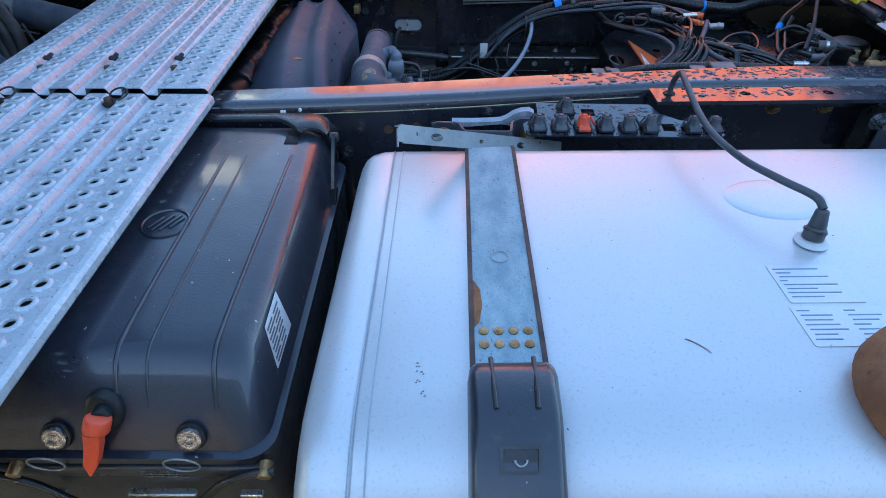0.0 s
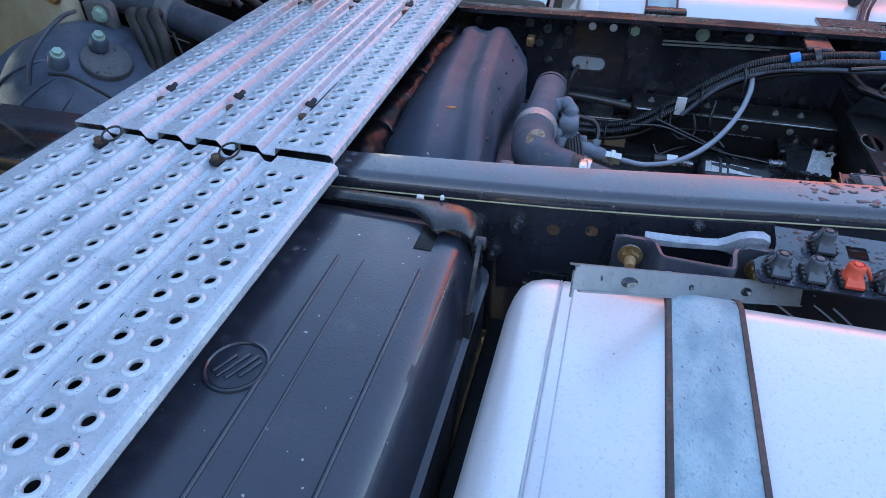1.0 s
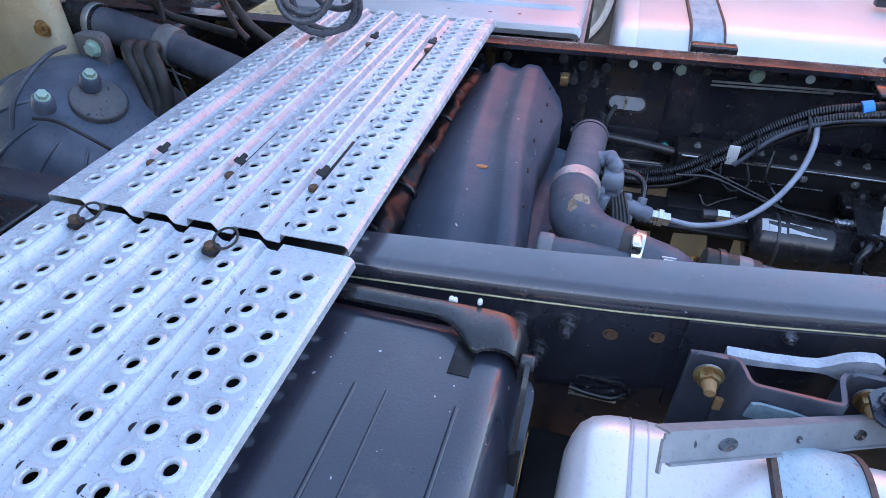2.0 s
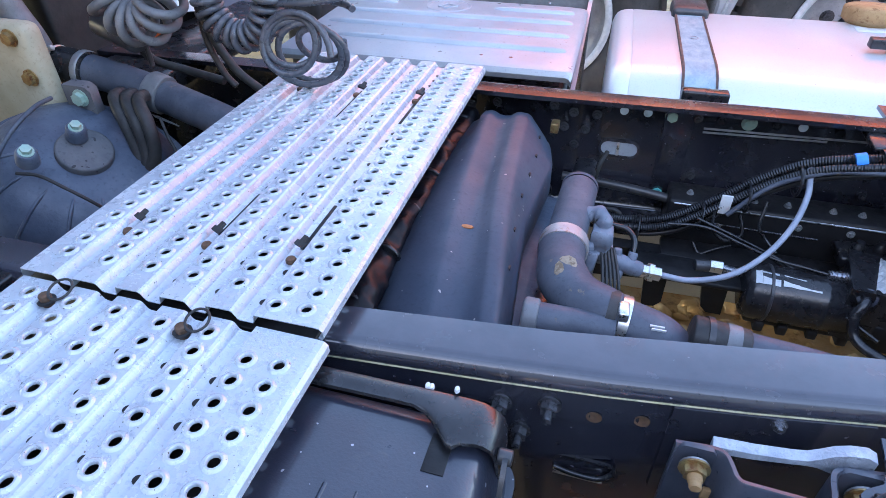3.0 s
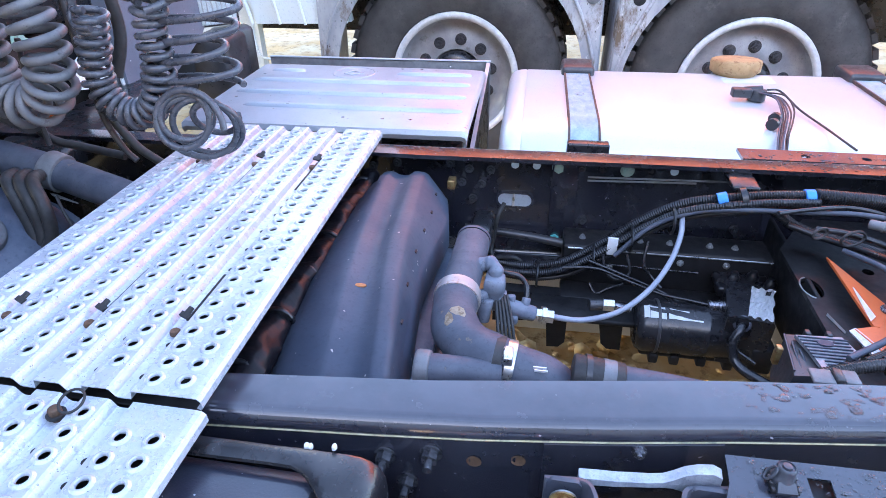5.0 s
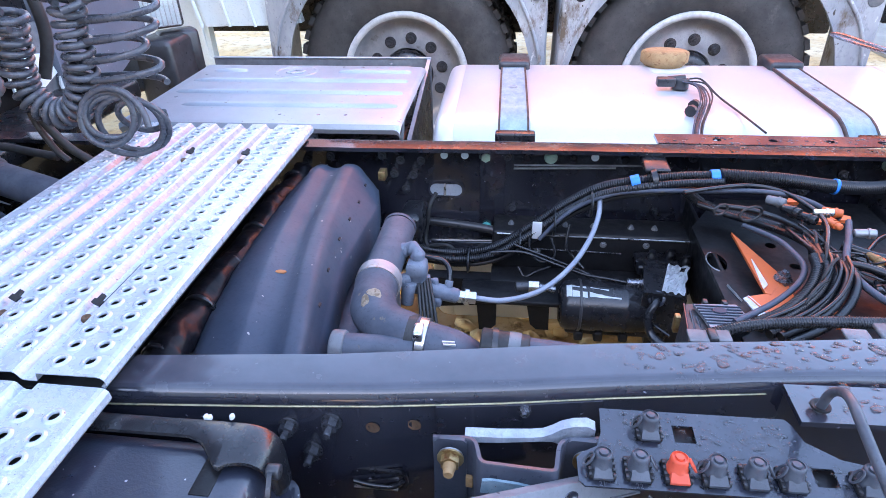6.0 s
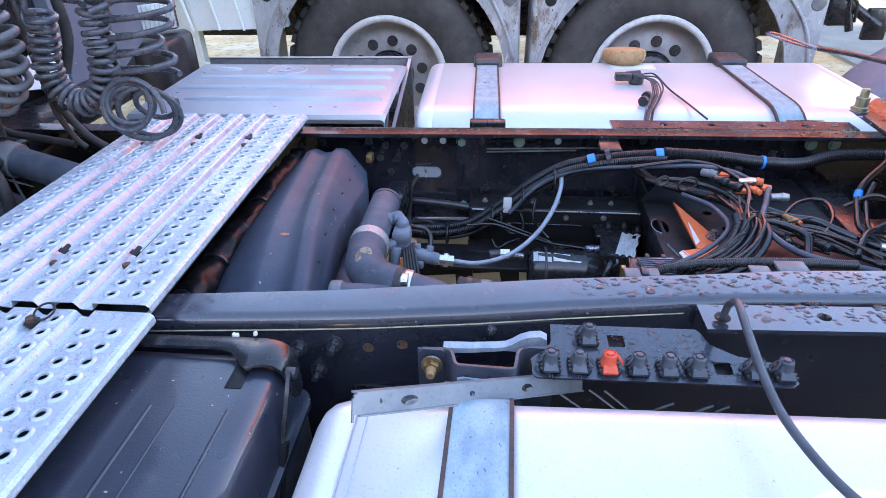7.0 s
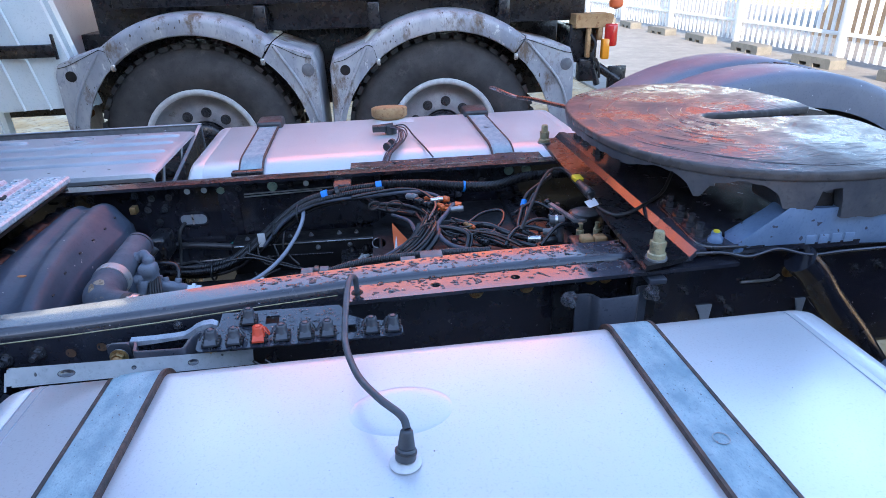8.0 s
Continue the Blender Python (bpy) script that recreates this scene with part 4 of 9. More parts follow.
def tank_thing(label, at, rz, length, hw, top, bot, straps, start=0.0):
    t = thing("fuel_tank", label, "fuel tank", at, rz, group="fuel tanks")
    part("shell", fuel_tank(length, hw, top, bot), TANK, t, angle=50).data.transform(Matrix.Translation((start, 0, 0)))
    for sx in straps:
        s = part("strap", band(sx, sx + 0.066, hw, top - bot, 0.004, 0.003, 0.13), STRAP, t, "galvanised steel strap")
        for e in (sx - 0.0045, sx + 0.0655):
            part("rubber_edge", band(e, e + 0.005, hw, top - bot, 0.0, 0.0085, 0.13), EDGE, s, "dark weathered rubber edging")
        part("emblem_ring", lathe([(0.010, 0), (0.0105, 0.001), (0.0095, 0.001)], Matrix.Translation((sx + 0.033, 0.02, 0.0072)), 20), DULLST, s)
    return t


tk = tank_thing("silver-painted steel fuel tank with two galvanised straps, flecked with dirt", (0.062, -0.4315, 0.946), 1.5, 1.30, 0.315, 0.946, 0.33, (0.172, 0.930))
for u in (0.052, 0.0655, 1.30 - 0.067):
    part("weld_seam", band(u, u + 0.0014, 0.315, 0.616, -0.0002, 0.0009, 0.12), COVER, tk, "thin welded seam")
# rivets, buckle cover and weld on the first strap
sx = 0.172
rv = part("rivet", lathe([(0.0052, 0.0), (0.005, 0.0012), (0.0025, 0.0022), (0.0, 0.0022)], Matrix(), 12), GOLD, tk, "brass-coloured rivet")
first = True
for row in (0, 1):
    for k in range(4):
        m = Matrix.Translation((sx + 0.010 + 0.0150 * k, -0.098 - 0.018 * row, 0.0072))
        if first:
            rv.matrix_local = m
            first = False
        else:
            again(rv, m)
bk = loft([[(sx + 0.034 + u * (1.0 + 0.25 * max(0.0, -v - 0.2)), v, w) for u, v, w in sec] for sec in (
    [(-0.041, -0.145, 0.006), (0.041, -0.145, 0.006), (0.036, -0.148, 0.022), (-0.036, -0.148, 0.022)],
    [(-0.043, -0.165, 0.004), (0.043, -0.165, 0.004), (0.039, -0.168, 0.028), (-0.039, -0.168, 0.028)],
    [(-0.043, -0.205, -0.002), (0.043, -0.205, -0.002), (0.038, -0.213, 0.024), (-0.038, -0.213, 0.024)],
    [(-0.042, -0.260, -0.028), (0.042, -0.260, -0.028), (0.037, -0.273, -0.004), (-0.037, -0.273, -0.004)],
    [(-0.042, -0.300, -0.072), (0.042, -0.300, -0.072), (0.037, -0.322, -0.056), (-0.037, -0.322, -0.056)],
    [(-0.042, -0.318, -0.135), (0.042, -0.318, -0.135), (0.037, -0.342, -0.125), (-0.037, -0.342, -0.125)])])
bmesh.ops.bevel(bk, geom=[e for e in bk.edges if e.calc_face_angle(0) > 0.6], offset=0.008, segments=3, profile=0.5, affect="EDGES")
bo = part("buckle_cover", bk, BOXP, tk, "dark blue-grey plastic buckle cover", angle=50)
for u in (-0.020, 0.020):
    part("cover_rib", sweep(spline([(sx + 0.034 + u, -0.146, 0.022), (sx + 0.034 + u * 0.95, -0.18, 0.0275), (sx + 0.034 + u * 0.9, -0.205, 0.0255)], 5), 0.0024, 8), PLASTIC, bo)
fr = pose(sx + 0.035, -0.245, 0.0115, 32, 0, 0)
part("cover_frame", plate(rounded(-0.017, 0.017, -0.011, 0.011, 0.002), [rounded(-0.0145, 0.0145, -0.0085, 0.0085, 0.001)], 0.004, fr), PLASTIC, bo)
part("cover_window", plate(rounded(-0.0145, 0.0145, -0.0085, 0.0085, 0.001), [], 0.002, fr @ Matrix.Translation((0, 0, -0.002))), CHASSIS, bo)
part("cover_hook", sweep([Vector(fr @ Vector((0.005 * math.cos(a), 0.005 * math.sin(a), 0))) for a in (math.pi * k / 8 + math.pi for k in range(9))], 0.0012, 6), DULLST, bo)
part("rust_patch", plate([(sx + 0.001, -0.02), (sx + 0.008, -0.035), (sx + 0.010, -0.06), (sx + 0.006, -0.085), (sx + 0.001, -0.092)], [], 0.0006, Matrix.Translation((0, 0, 0.0077))), RUST, tk, "rusty patch along the strap edge")
# sender unit
part("sender_ring", lathe([(0.0, 0.0015), (0.018, 0.0015), (0.0195, 0.003), (0.017, 0.006), (0.012, 0.007), (0.0, 0.007)], Matrix.Translation((0.580, 0.050, 0)), 28), PAPER, tk, "white plastic sender ring")
sn = part("sender_plug", cyl((0.580, 0.050, 0.006), (0.582, 0.054, 0.022), 0.0128, 0.0122, 20, bevel=0.003), CAPG, tk, "dark grey sender plug")
part("plug_band", cyl((0.581, 0.0525, 0.016), (0.5815, 0.0532, 0.0185), 0.0136, seg=20), PLASTIC, sn)
part("plug_neck", cyl((0.582, 0.054, 0.021), (0.584, 0.060, 0.043), 0.0108, 0.0075, 18, bevel=0.002), CAPG, sn)
part("dome", lathe([(0.0, 0.0018), (0.046, 0.0018), (0.055, 0.0015), (0.063, 0.0008), (0.069, 0.0001), (0.072, -0.001)], Matrix.Translation((0.582, 0.146, 0)) @ Matrix.Diagonal((1.0, 0.70, 1.1, 1)), 48), TANK, tk, angle=60)
# information labels: worn transfers with bars of print
for (u0, u1, v0, v1, rows, cols) in ((0.505, 0.590, -0.055, 0.008, 8, ((0.06, (0.62, 0.20, 0.66, 0.10, 0.72, 0.40, 0.70, 0.42)),)),
                                      (0.500, 0.600, -0.118, -0.060, 7, ((0.05, (0.14, 0.34, 0.30, 0.36, 0.40, 0.24, 0.28)), (0.56, (0.12, 0.36, 0.28, 0.18, 0.22, 0.16, 0.10))))):
    lb = part("label", plate(rounded(u0, u1, v0, v1, 0.003), [], 0.0006, Matrix.Translation((0, 0, 0.0009))), TANK, tk, "pale worn information label")
    for c0, lens_ in cols:
        for k in range(rows):
            v = v1 - 0.008 - k * (v1 - v0 - 0.010) / rows
            a = u0 + (u1 - u0) * (c0 + 0.012 * (k % 3))
            e_ = a + (u1 - u0) * lens_[k]
            part("print_bar", plate([(a, v), (e_, v), (e_, v + 0.0015), (a, v + 0.0015)], [], 0.0003, Matrix.Translation((0, 0, 0.0013))), CASTB, lb)
# the front end is a little out of square
for o_ in [c for c in tk.children if c.name.split(".")[0] in ("shell", "weld_seam")]:
    for v in o_.data.vertices:
        v.co.x += 0.038 * (v.co.y - 0.02) * max(0.0, 1.0 - v.co.x / 0.6)
# the first strap lies a little askew
for o_ in [c for c in tk.children_recursive if c.name.split(".")[0] in ("strap", "rubber_edge", "emblem_ring", "rivet", "buckle_cover", "cover_rib", "cover_frame", "cover_window", "cover_hook", "rust_patch")]:
    if o_.name.split(".")[0] == "rivet":
        o_.location.x += 0.0385 * (o_.location.y - 0.27)
    elif min(v.co.x for v in o_.data.vertices) < 0.5:
        for v in o_.data.vertices:
            v.co.x += 0.0385 * (v.co.y - 0.27)
# scratches and a scuffed mark on the tank top
part("scratch", sweep(spline([(0.372, -0.105, 0.0004), (0.380, -0.110, 0.0004), (0.388, -0.118, 0.0004), (0.392, -0.124, 0.0004)], 4), 0.0007, 5), BOLTM, tk, "dark curved scratch")
sc_rng = random.Random(12)
for k in range(14):
    u_, v_ = 0.105 + sc_rng.uniform(-0.005, 0.005), -0.150 + sc_rng.uniform(-0.022, 0.022)
    part("scuff", plate([(u_ - 0.0012, v_ - 0.0008), (u_ + 0.0012, v_ - 0.0006), (u_ + 0.0006, v_ + 0.0010)], [], 0.0003, Matrix.Translation((0, 0, 0.0004))), BOLTM, tk, "small dark scuff")
# filler cap
fc = part("filler_cap", lathe([(0.0, 0.046), (0.05, 0.046), (0.066, 0.042), (0.072, 0.034), (0.073, 0.012), (0.066, 0.008), (0.064, -0.01)],
                              pose(0.572, -0.187, -0.004, 14, 0, 0), 36), RUST, tk, "rusty round filler cap")
# cable from the sender over the rail edge
cb = tagged(part("sender_cable", sweep(spline([(0.645, -0.356, 0.989), (0.639, -0.340, 0.997), (0.612, -0.305, 0.999), (0.586, -0.255, 0.998), (0.569, -0.190, 1.000), (0.566, -0.135, 1.005), (0.567, -0.085, 1.013), (0.569, -0.045, 1.019), (0.573, -0.015, 1.018), (0.577, 0.008, 1.005), (0.578, 0.022, 0.985), (0.578, 0.027, 0.950)], 8), 0.0049, 12), CAPG),
            "black rubber cable looping from the tank sender to the frame", "cable")

part("grommet", lathe([(0.0105, 0.0), (0.0100, 0.0022), (0.0070, 0.0024), (0.0052, 0.0006)], Matrix.Translation((0.578, 0.0265, 0.9645)), 18), MATTE, cb, "dark rubber-lined hole")
# far tank
ft = tank_thing("silver-painted fuel tank with galvanised straps, pinkish in the evening light", (-0.012, 1.155, 0.946), 1.5, 1.315, 0.315, 0.946, 0.33, (0.207, 1.003), 0.040)
for sx2 in (0.207, 1.003):
    part("buckle_cover", box(sx2 - 0.012, sx2 + 0.084, 0.22, 0.335, -0.02, 0.024, 0.012, 3), PLASTIC, ft, "dark plastic buckle cover")
    part("strap_foot", box(sx2 - 0.010, sx2 + 0.082, -0.330, -0.300, -0.05, 0.004, 0.004), CHASSIS, ft)
part("filler_cap", lathe([(0.0, 0.040), (0.060, 0.040), (0.069, 0.036), (0.071, 0.03), (0.070, 0.006), (0.062, 0.0), (0.05, -0.012)], pose(0.70, 0.285, 0.004, -6, 0, 0), 32), CAPRUST, ft, "rusty yellow-brown filler cap")
part("label", plate(rounded(0.65, 0.79, 0.19, 0.26, 0.004), [], 0.0006, Matrix.Translation((0, 0, 0.001))), PAPER, ft, "white torn label")
sd = part("sender_plug", cyl((0.69, 0.03, 0.0), (0.69, 0.035, 0.03), 0.022, seg=18, bevel=0.004), PLASTIC, ft, "black sender with plug")
part("connector", cyl((0.655, 0.035, 0.024), (0.70, 0.03, 0.03), 0.011, seg=12, bevel=0.002), PLASTIC, sd)
wr_rng = random.Random(4)
for k in range(6):
    jx, jz = wr_rng.uniform(-0.012, 0.012), wr_rng.uniform(0.0, 0.014)
    part("wire", sweep(spline([(0.69 + jx * 0.5, 0.02, 0.026), (0.722 + jx, -0.03, 0.024 + jz), (0.722 + jx * 1.6, -0.10 + jx, 0.012 + jz), (0.695 + jx * 1.3, -0.18, 0.008 + jz), (0.665 + jx, -0.26, 0.006 + jz * 0.5), (0.650 + jx, -0.315, -0.01)], 6), 0.0021, 6), (RUBBER, PLASTIC, HOSE)[k % 3], sd)
for j in (0.35, 0.7):
    part("tie", cyl((0.705 - 0.05 * j, -0.09 - 0.12 * j, 0.012), (0.698 - 0.05 * j, -0.10 - 0.12 * j, 0.012), 0.014, seg=10), PLASTIC, sd)
part("wire", sweep(spline([(0.71, 0.03, 0.03), (0.74, 0.02, 0.03), (0.765, -0.06, 0.010), (0.785, -0.18, 0.006), (0.80, -0.30, 0.004)], 6), 0.0026, 6), RUBBER, sd)
part("connector", box(0.625, 0.672, 0.012, 0.040, 0.012, 0.034, 0.003), PLASTIC, sd)

# ---- silver cover beyond the far rail ----
cv = thing("side_cover", "silver-painted ribbed cover over the equipment beside the far rail", "cover", (-0.46, 1.17, 0.95), 1.5)
sheet = [(-0.290, -0.302, -0.024), (-0.290, -0.308, -0.012), (-0.290, -0.304, -0.003), (-0.290, -0.292, 0.0), (-0.290, 0.205, 0.0), (-0.290, 0.222, -0.003), (-0.290, 0.229, -0.016)]
ends = [(-0.300, -0.006, 0.004), (-0.290, 0.0, 0.0), (0.355, 0.0, 0.0), (0.402, 0.0, 0.0), (0.411, -0.003, 0.004), (0.415, -0.010, 0.008)]
cvb = bmesh.new()
grid = [[cvb.verts.new((x, y * (1.0 - 0.10 * max(0.0, x - 0.30) / 0.11 * (y > 0.1)), z + dz)) for _, y, z in sheet] for x, dz, _ in ends]
for p_, q_ in zip(grid, grid[1:]):
    for k in range(len(sheet) - 1):
        cvb.faces.new((p_[k], q_[k], q_[k + 1], p_[k + 1]))
bmesh.ops.recalc_face_normals(cvb, faces=cvb.faces)
bmesh.ops.solidify(cvb, geom=cvb.faces[:], thickness=0.003)
part("skin", cvb, COVER, cv, angle=50)
for v, u0, u1 in ((-0.183, -0.20, 0.395), (-0.074, -0.27, 0.392), (0.037, -0.27, 0.390), (0.132, 0.147, 0.386), (0.140, -0.25, -0.13)):
    part("rib", loft([[(u, v + y * f, z * f - 0.002) for y, z in ((-0.014, 0.0), (-0.008, 0.0110), (0.0, 0.0145), (0.008, 0.0110), (0.014, 0.0))] for u, f in ((u0, 0.15), (u0 + 0.02, 0.8), (u0 + 0.05, 1.0), (u1 - 0.03, 1.0), (u1 - 0.008, 0.8), (u1, 0.15))]), COVER, cv, "raised pressed rib")
part("emblem_ring", sweep([Vector((0.022 + 0.063 * math.cos(a), 0.135 + 0.057 * math.sin(a), 0.001)) for a in (2 * math.pi * k / 32 for k in range(33))], 0.004, 8), COVER, cv, "pressed round emblem")
part("emblem", lathe([(0.046, 0.0), (0.044, 0.0025), (0.0, 0.003)], Matrix.Translation((0.022, 0.135, 0.0)) @ Matrix.Diagonal((1.0, 0.86, 1, 1)), 24), COVER, cv)
for u, v, a_, l_ in ((-0.016, 0.008, 55, 0.022), (0.012, 0.010, -25, 0.018), (0.010, -0.014, 35, 0.020), (-0.014, -0.016, -10, 0.014)):
    part("emblem_bar", box(-l_, l_, -0.004, 0.004, 0.0, 0.004, 0.0015), COVER, cv).data.transform(Matrix.Translation((0.022 + u, 0.135 + v, 0.002)) @ Matrix.Rotation(radians(a_), 4, "Z"))
for u in (-0.22, 0.16):
    part("bracket", box(u, u + 0.05, -0.425, -0.300, -0.040, -0.026, 0.004), CHASSIS, cv)
case = part("case", box(-0.31, 0.405, -0.27, 0.285, -0.45, -0.09, 0.01), CHASSIS, cv, "dark equipment case under the cover")
part("case_back", box(-0.31, 0.423, 0.288, 0.294, -0.45, 0.004, 0.002), GREYPL, case, "grey upright back plate")
part("back_edge", box(-0.31, 0.423, 0.284, 0.296, 0.0045, 0.009, 0.002), COVER, case)
part("case_side", loft([[(0.414, y, -0.45), (0.419, y, -0.45), (0.419, y, z), (0.414, y, z)] for y, z in ((-0.26, -0.10), (0.05, -0.045), (0.287, 0.0))]), CHASSIS, case)
part("side_edge", loft([[(0.411, y, z), (0.422, y, z), (0.422, y, z + 0.004), (0.411, y, z + 0.004)] for y, z in ((-0.26, -0.0995), (0.05, -0.0445), (0.287, 0.0005))]), COVER, case, "pale folded edge")
for v in (-0.20, 0.02, 0.20):
    part("stay", cyl((0.395, v, -0.10), (0.405, v + 0.02, -0.012), 0.006, seg=8), DULLST, case)
sc = part("screw", lathe([(0.006, 0), (0.005, 0.003), (0, 0.0035)], Matrix(), 10), BOLTM, cv)
for k, (u, v) in enumerate(((-0.25, 0.10), (-0.24, -0.12), (0.10, -0.25), (0.2, -0.25), (0.27, -0.25), (0.3, 0.24), (-0.22, 0.22), (0.16, 0.19), (0.22, 0.19))):
    if k:
        again(sc, Matrix.Translation((u, v, 0)))
    else:
        sc.matrix_local = Matrix.Translation((u, v, 0))

# ---- tank bracket on the rail ----
def hat_wall(path, z0, z1, t, n=5):
    """A bent upright plate along a plan path; z1 is its upper edge."""
    p = spline([(x, y, 0) for x, y in path], n)
    secs = []
    for i, q in enumerate(p):
        d = (p[min(i + 1, len(p) - 1)] - p[max(i - 1, 0)]).normalized()
        o = Vector((-d.y, d.x, 0)) * t
        zt = z1 + 0.004 * (q.x - path[0][0]) / (path[-1][0] - path[0][0])
        secs.append([(q.x, q.y, z0), (q.x, q.y, zt - 0.002), (q.x + o.x * 0.3, q.y + o.y * 0.3, zt), (q.x + o.x, q.y + o.y, zt - 0.001), (q.x + o.x, q.y + o.y, z0)])
    return loft(secs)


br = thing("tank_bracket", "black steel tank bracket with shiny cast bar and rusty yellow bolts", "bracket")
part("hat_plate", hat_wall([(0.170, -0.0356), (0.178, -0.0352), (0.190, -0.0345), (0.205, -0.034), (0.212, -0.037), (0.2155, -0.046), (0.219, -0.058), (0.226, -0.064), (0.24, -0.0655), (0.28, -0.068), (0.296, -0.0685), (0.303, -0.065),
                            (0.3055, -0.054), (0.308, -0.036), (0.313, -0.028), (0.322, -0.0262), (0.34, -0.024), (0.356, -0.022)], 0.80, 0.937, 0.006), NAVY, br, "folded black hat-shaped plate")
part("ear", plate([(0.168, 0.80), (0.206, 0.80), (0.207, 0.934), (0.203, 0.939), (0.178, 0.9395), (0.172, 0.934)], [], 0.005, Matrix.Translation((0, -0.0372, 0)) @ AXIS_Y), NAVY, br)
part("ear", plate([(0.312, 0.86), (0.356, 0.86), (0.357, 0.936), (0.352, 0.942), (0.318, 0.943), (0.312, 0.938)], [], 0.005, Matrix.Translation((0, -0.0285, 0)) @ AXIS_Y), NAVY, br)
part("cast_bar", loft([[(x, y, zt), (x, y - 0.010, zt - 0.003), (x, y - 0.011, zb), (x, y, zb)] for x, y, zt, zb in
                       ((0.204, -0.018, 0.9385, 0.926), (0.222, -0.016, 0.9375, 0.9265), (0.24, -0.015, 0.937, 0.927), (0.275, -0.011, 0.9365, 0.928),
                        (0.288, -0.009, 0.937, 0.928), (0.298, -0.007, 0.941, 0.926), (0.308, -0.006, 0.948, 0.922), (0.320, -0.005, 0.952, 0.918), (0.334, -0.004, 0.953, 0.916), (0.343, -0.004, 0.948, 0.918))]), CASTBAR, br, "bright cast aluminium bar", angle=60)
part("back_plate", loft([[(x, near_web(x) - 0.0005, 0.80), (x, near_web(x) - 0.0005, 0.941), (x, near_web(x) - 0.0035, 0.941), (x, near_web(x) - 0.0035, 0.80)] for x in (0.168, 0.20, 0.25, 0.30, 0.356)]), RAIL, br)
part("inner_nut", hex_bolt(0.0055, 0.003, True, 0.005), BOLTM, br).matrix_local = Matrix.Translation((0.268, near_web(0.268) - 0.0036, 0.934)) @ AXIS_Y
for x, y, z in ((0.190, -0.0425, 0.919), (0.334, -0.0338, 0.921)):
    w_ = part("washer", lathe([(0.0, 0.0), (0.0140, 0.0), (0.0140, 0.0022), (0.0128, 0.003), (0.0, 0.003)], Matrix(), 20), DULLST, br, "pale zinc washer")
    w_.matrix_local = Matrix.Translation((x, y + 0.0005, z)) @ AXIS_Y
    b = part("bolt", hex_bolt(0.0102, 0.0, True, 0.008), GOLD, br, "rusty yellow-plated nut")
    b.matrix_local = Matrix.Translation((x, y - 0.002, z)) @ AXIS_Y
    s_ = part("stud", lathe([(0.0072, 0.0), (0.0072, 0.009), (0.0060, 0.010), (0.0060, 0.015), (0.005, 0.017), (0.0, 0.017)], Matrix(), 12), CAPRUST, br, "rusty bolt end")
    s_.matrix_local = Matrix.Translation((x, y - 0.008, z)) @ AXIS_Y
part("foot", plate([(0.224, 0.903), (0.282, 0.900), (0.281, 0.917), (0.262, 0.9215), (0.234, 0.924), (0.226, 0.922)], [], 0.003, Matrix.Translation((0, -0.0722, 0)) @ AXIS_Y), STRAP, br, "pale galvanised strap end")
part("drip_tab", box(0.206, 0.214, -0.0425, -0.0375, 0.868, 0.885, 0.001), CAPRUST, br)

# second bracket further back
br2 = thing("tank_bracket", "black steel tank bracket with a box-shaped opening", "bracket")
part("ear", plate(rounded(0.945, 0.992, 0.82, 0.93, 0.008), [], 0.010, Matrix.Translation((0, 0.055, 0)) @ AXIS_Y), CHASSIS, br2)
part("ear", plate(rounded(1.10, 1.15, 0.84, 0.95, 0.008), [], 0.010, Matrix.Translation((0, 0.055, 0)) @ AXIS_Y), CHASSIS, br2)
part("hat_plate", hat_wall([(0.985, 0.0455), (1.000, 0.045), (1.012, 0.042), (1.018, 0.032), (1.024, 0.022), (1.034, 0.019), (1.06, 0.019), (1.092, 0.021), (1.101, 0.026), (1.105, 0.036), (1.110, 0.048), (1.118, 0.0515), (1.13, 0.052)], 0.80, 0.913, 0.005), NAVY, br2, "folded black hat-shaped plate")
for k in range(3):
    hb_ = part("hanging_bolt", hex_bolt(0.0085, 0.008, True, 0.008), GOLD, br2, "yellow-plated bolt")
    hb_.matrix_local = Matrix.Translation((1.008 + 0.027 * k, near_web(1.03) - 0.0005, 0.930)) @ AXIS_Y
part("top_tab", box(1.116, 1.150, 0.022, 0.060, 0.934, 0.946, 0.002), NAVY, br2)
for x in (0.968, 1.128):
    b = part("bolt", hex_bolt(0.0115, 0.013, True, 0.010), BOLTM, br2)
    b.matrix_local = Matrix.Translation((x, 0.036, 0.912)) @ AXIS_Y

# ---- loose grey bar over the tank ----
bar = thing("mounting_bar", "grey steel angle bar with bolt holes leaning over the tank edge", "bar")
A = Vector((0.1285, -0.200, 1.018))
d = Vector((0.761, 0.519, -0.352)).normalized()
w = Vector((0.0, -0.58, -0.81))
w = (w - d * w.dot(d)).normalized()
u = d.cross(w)
if u.z < 0:
    u = -u
B = A + d * 0.345


def strip(p, q, a0, a1, b0, b1):
    return loft([[r + w * a + u * b for a, b in ((a0, b0), (a1, b0), (a1, b1), (a0, b1))] for r in (p, q)])


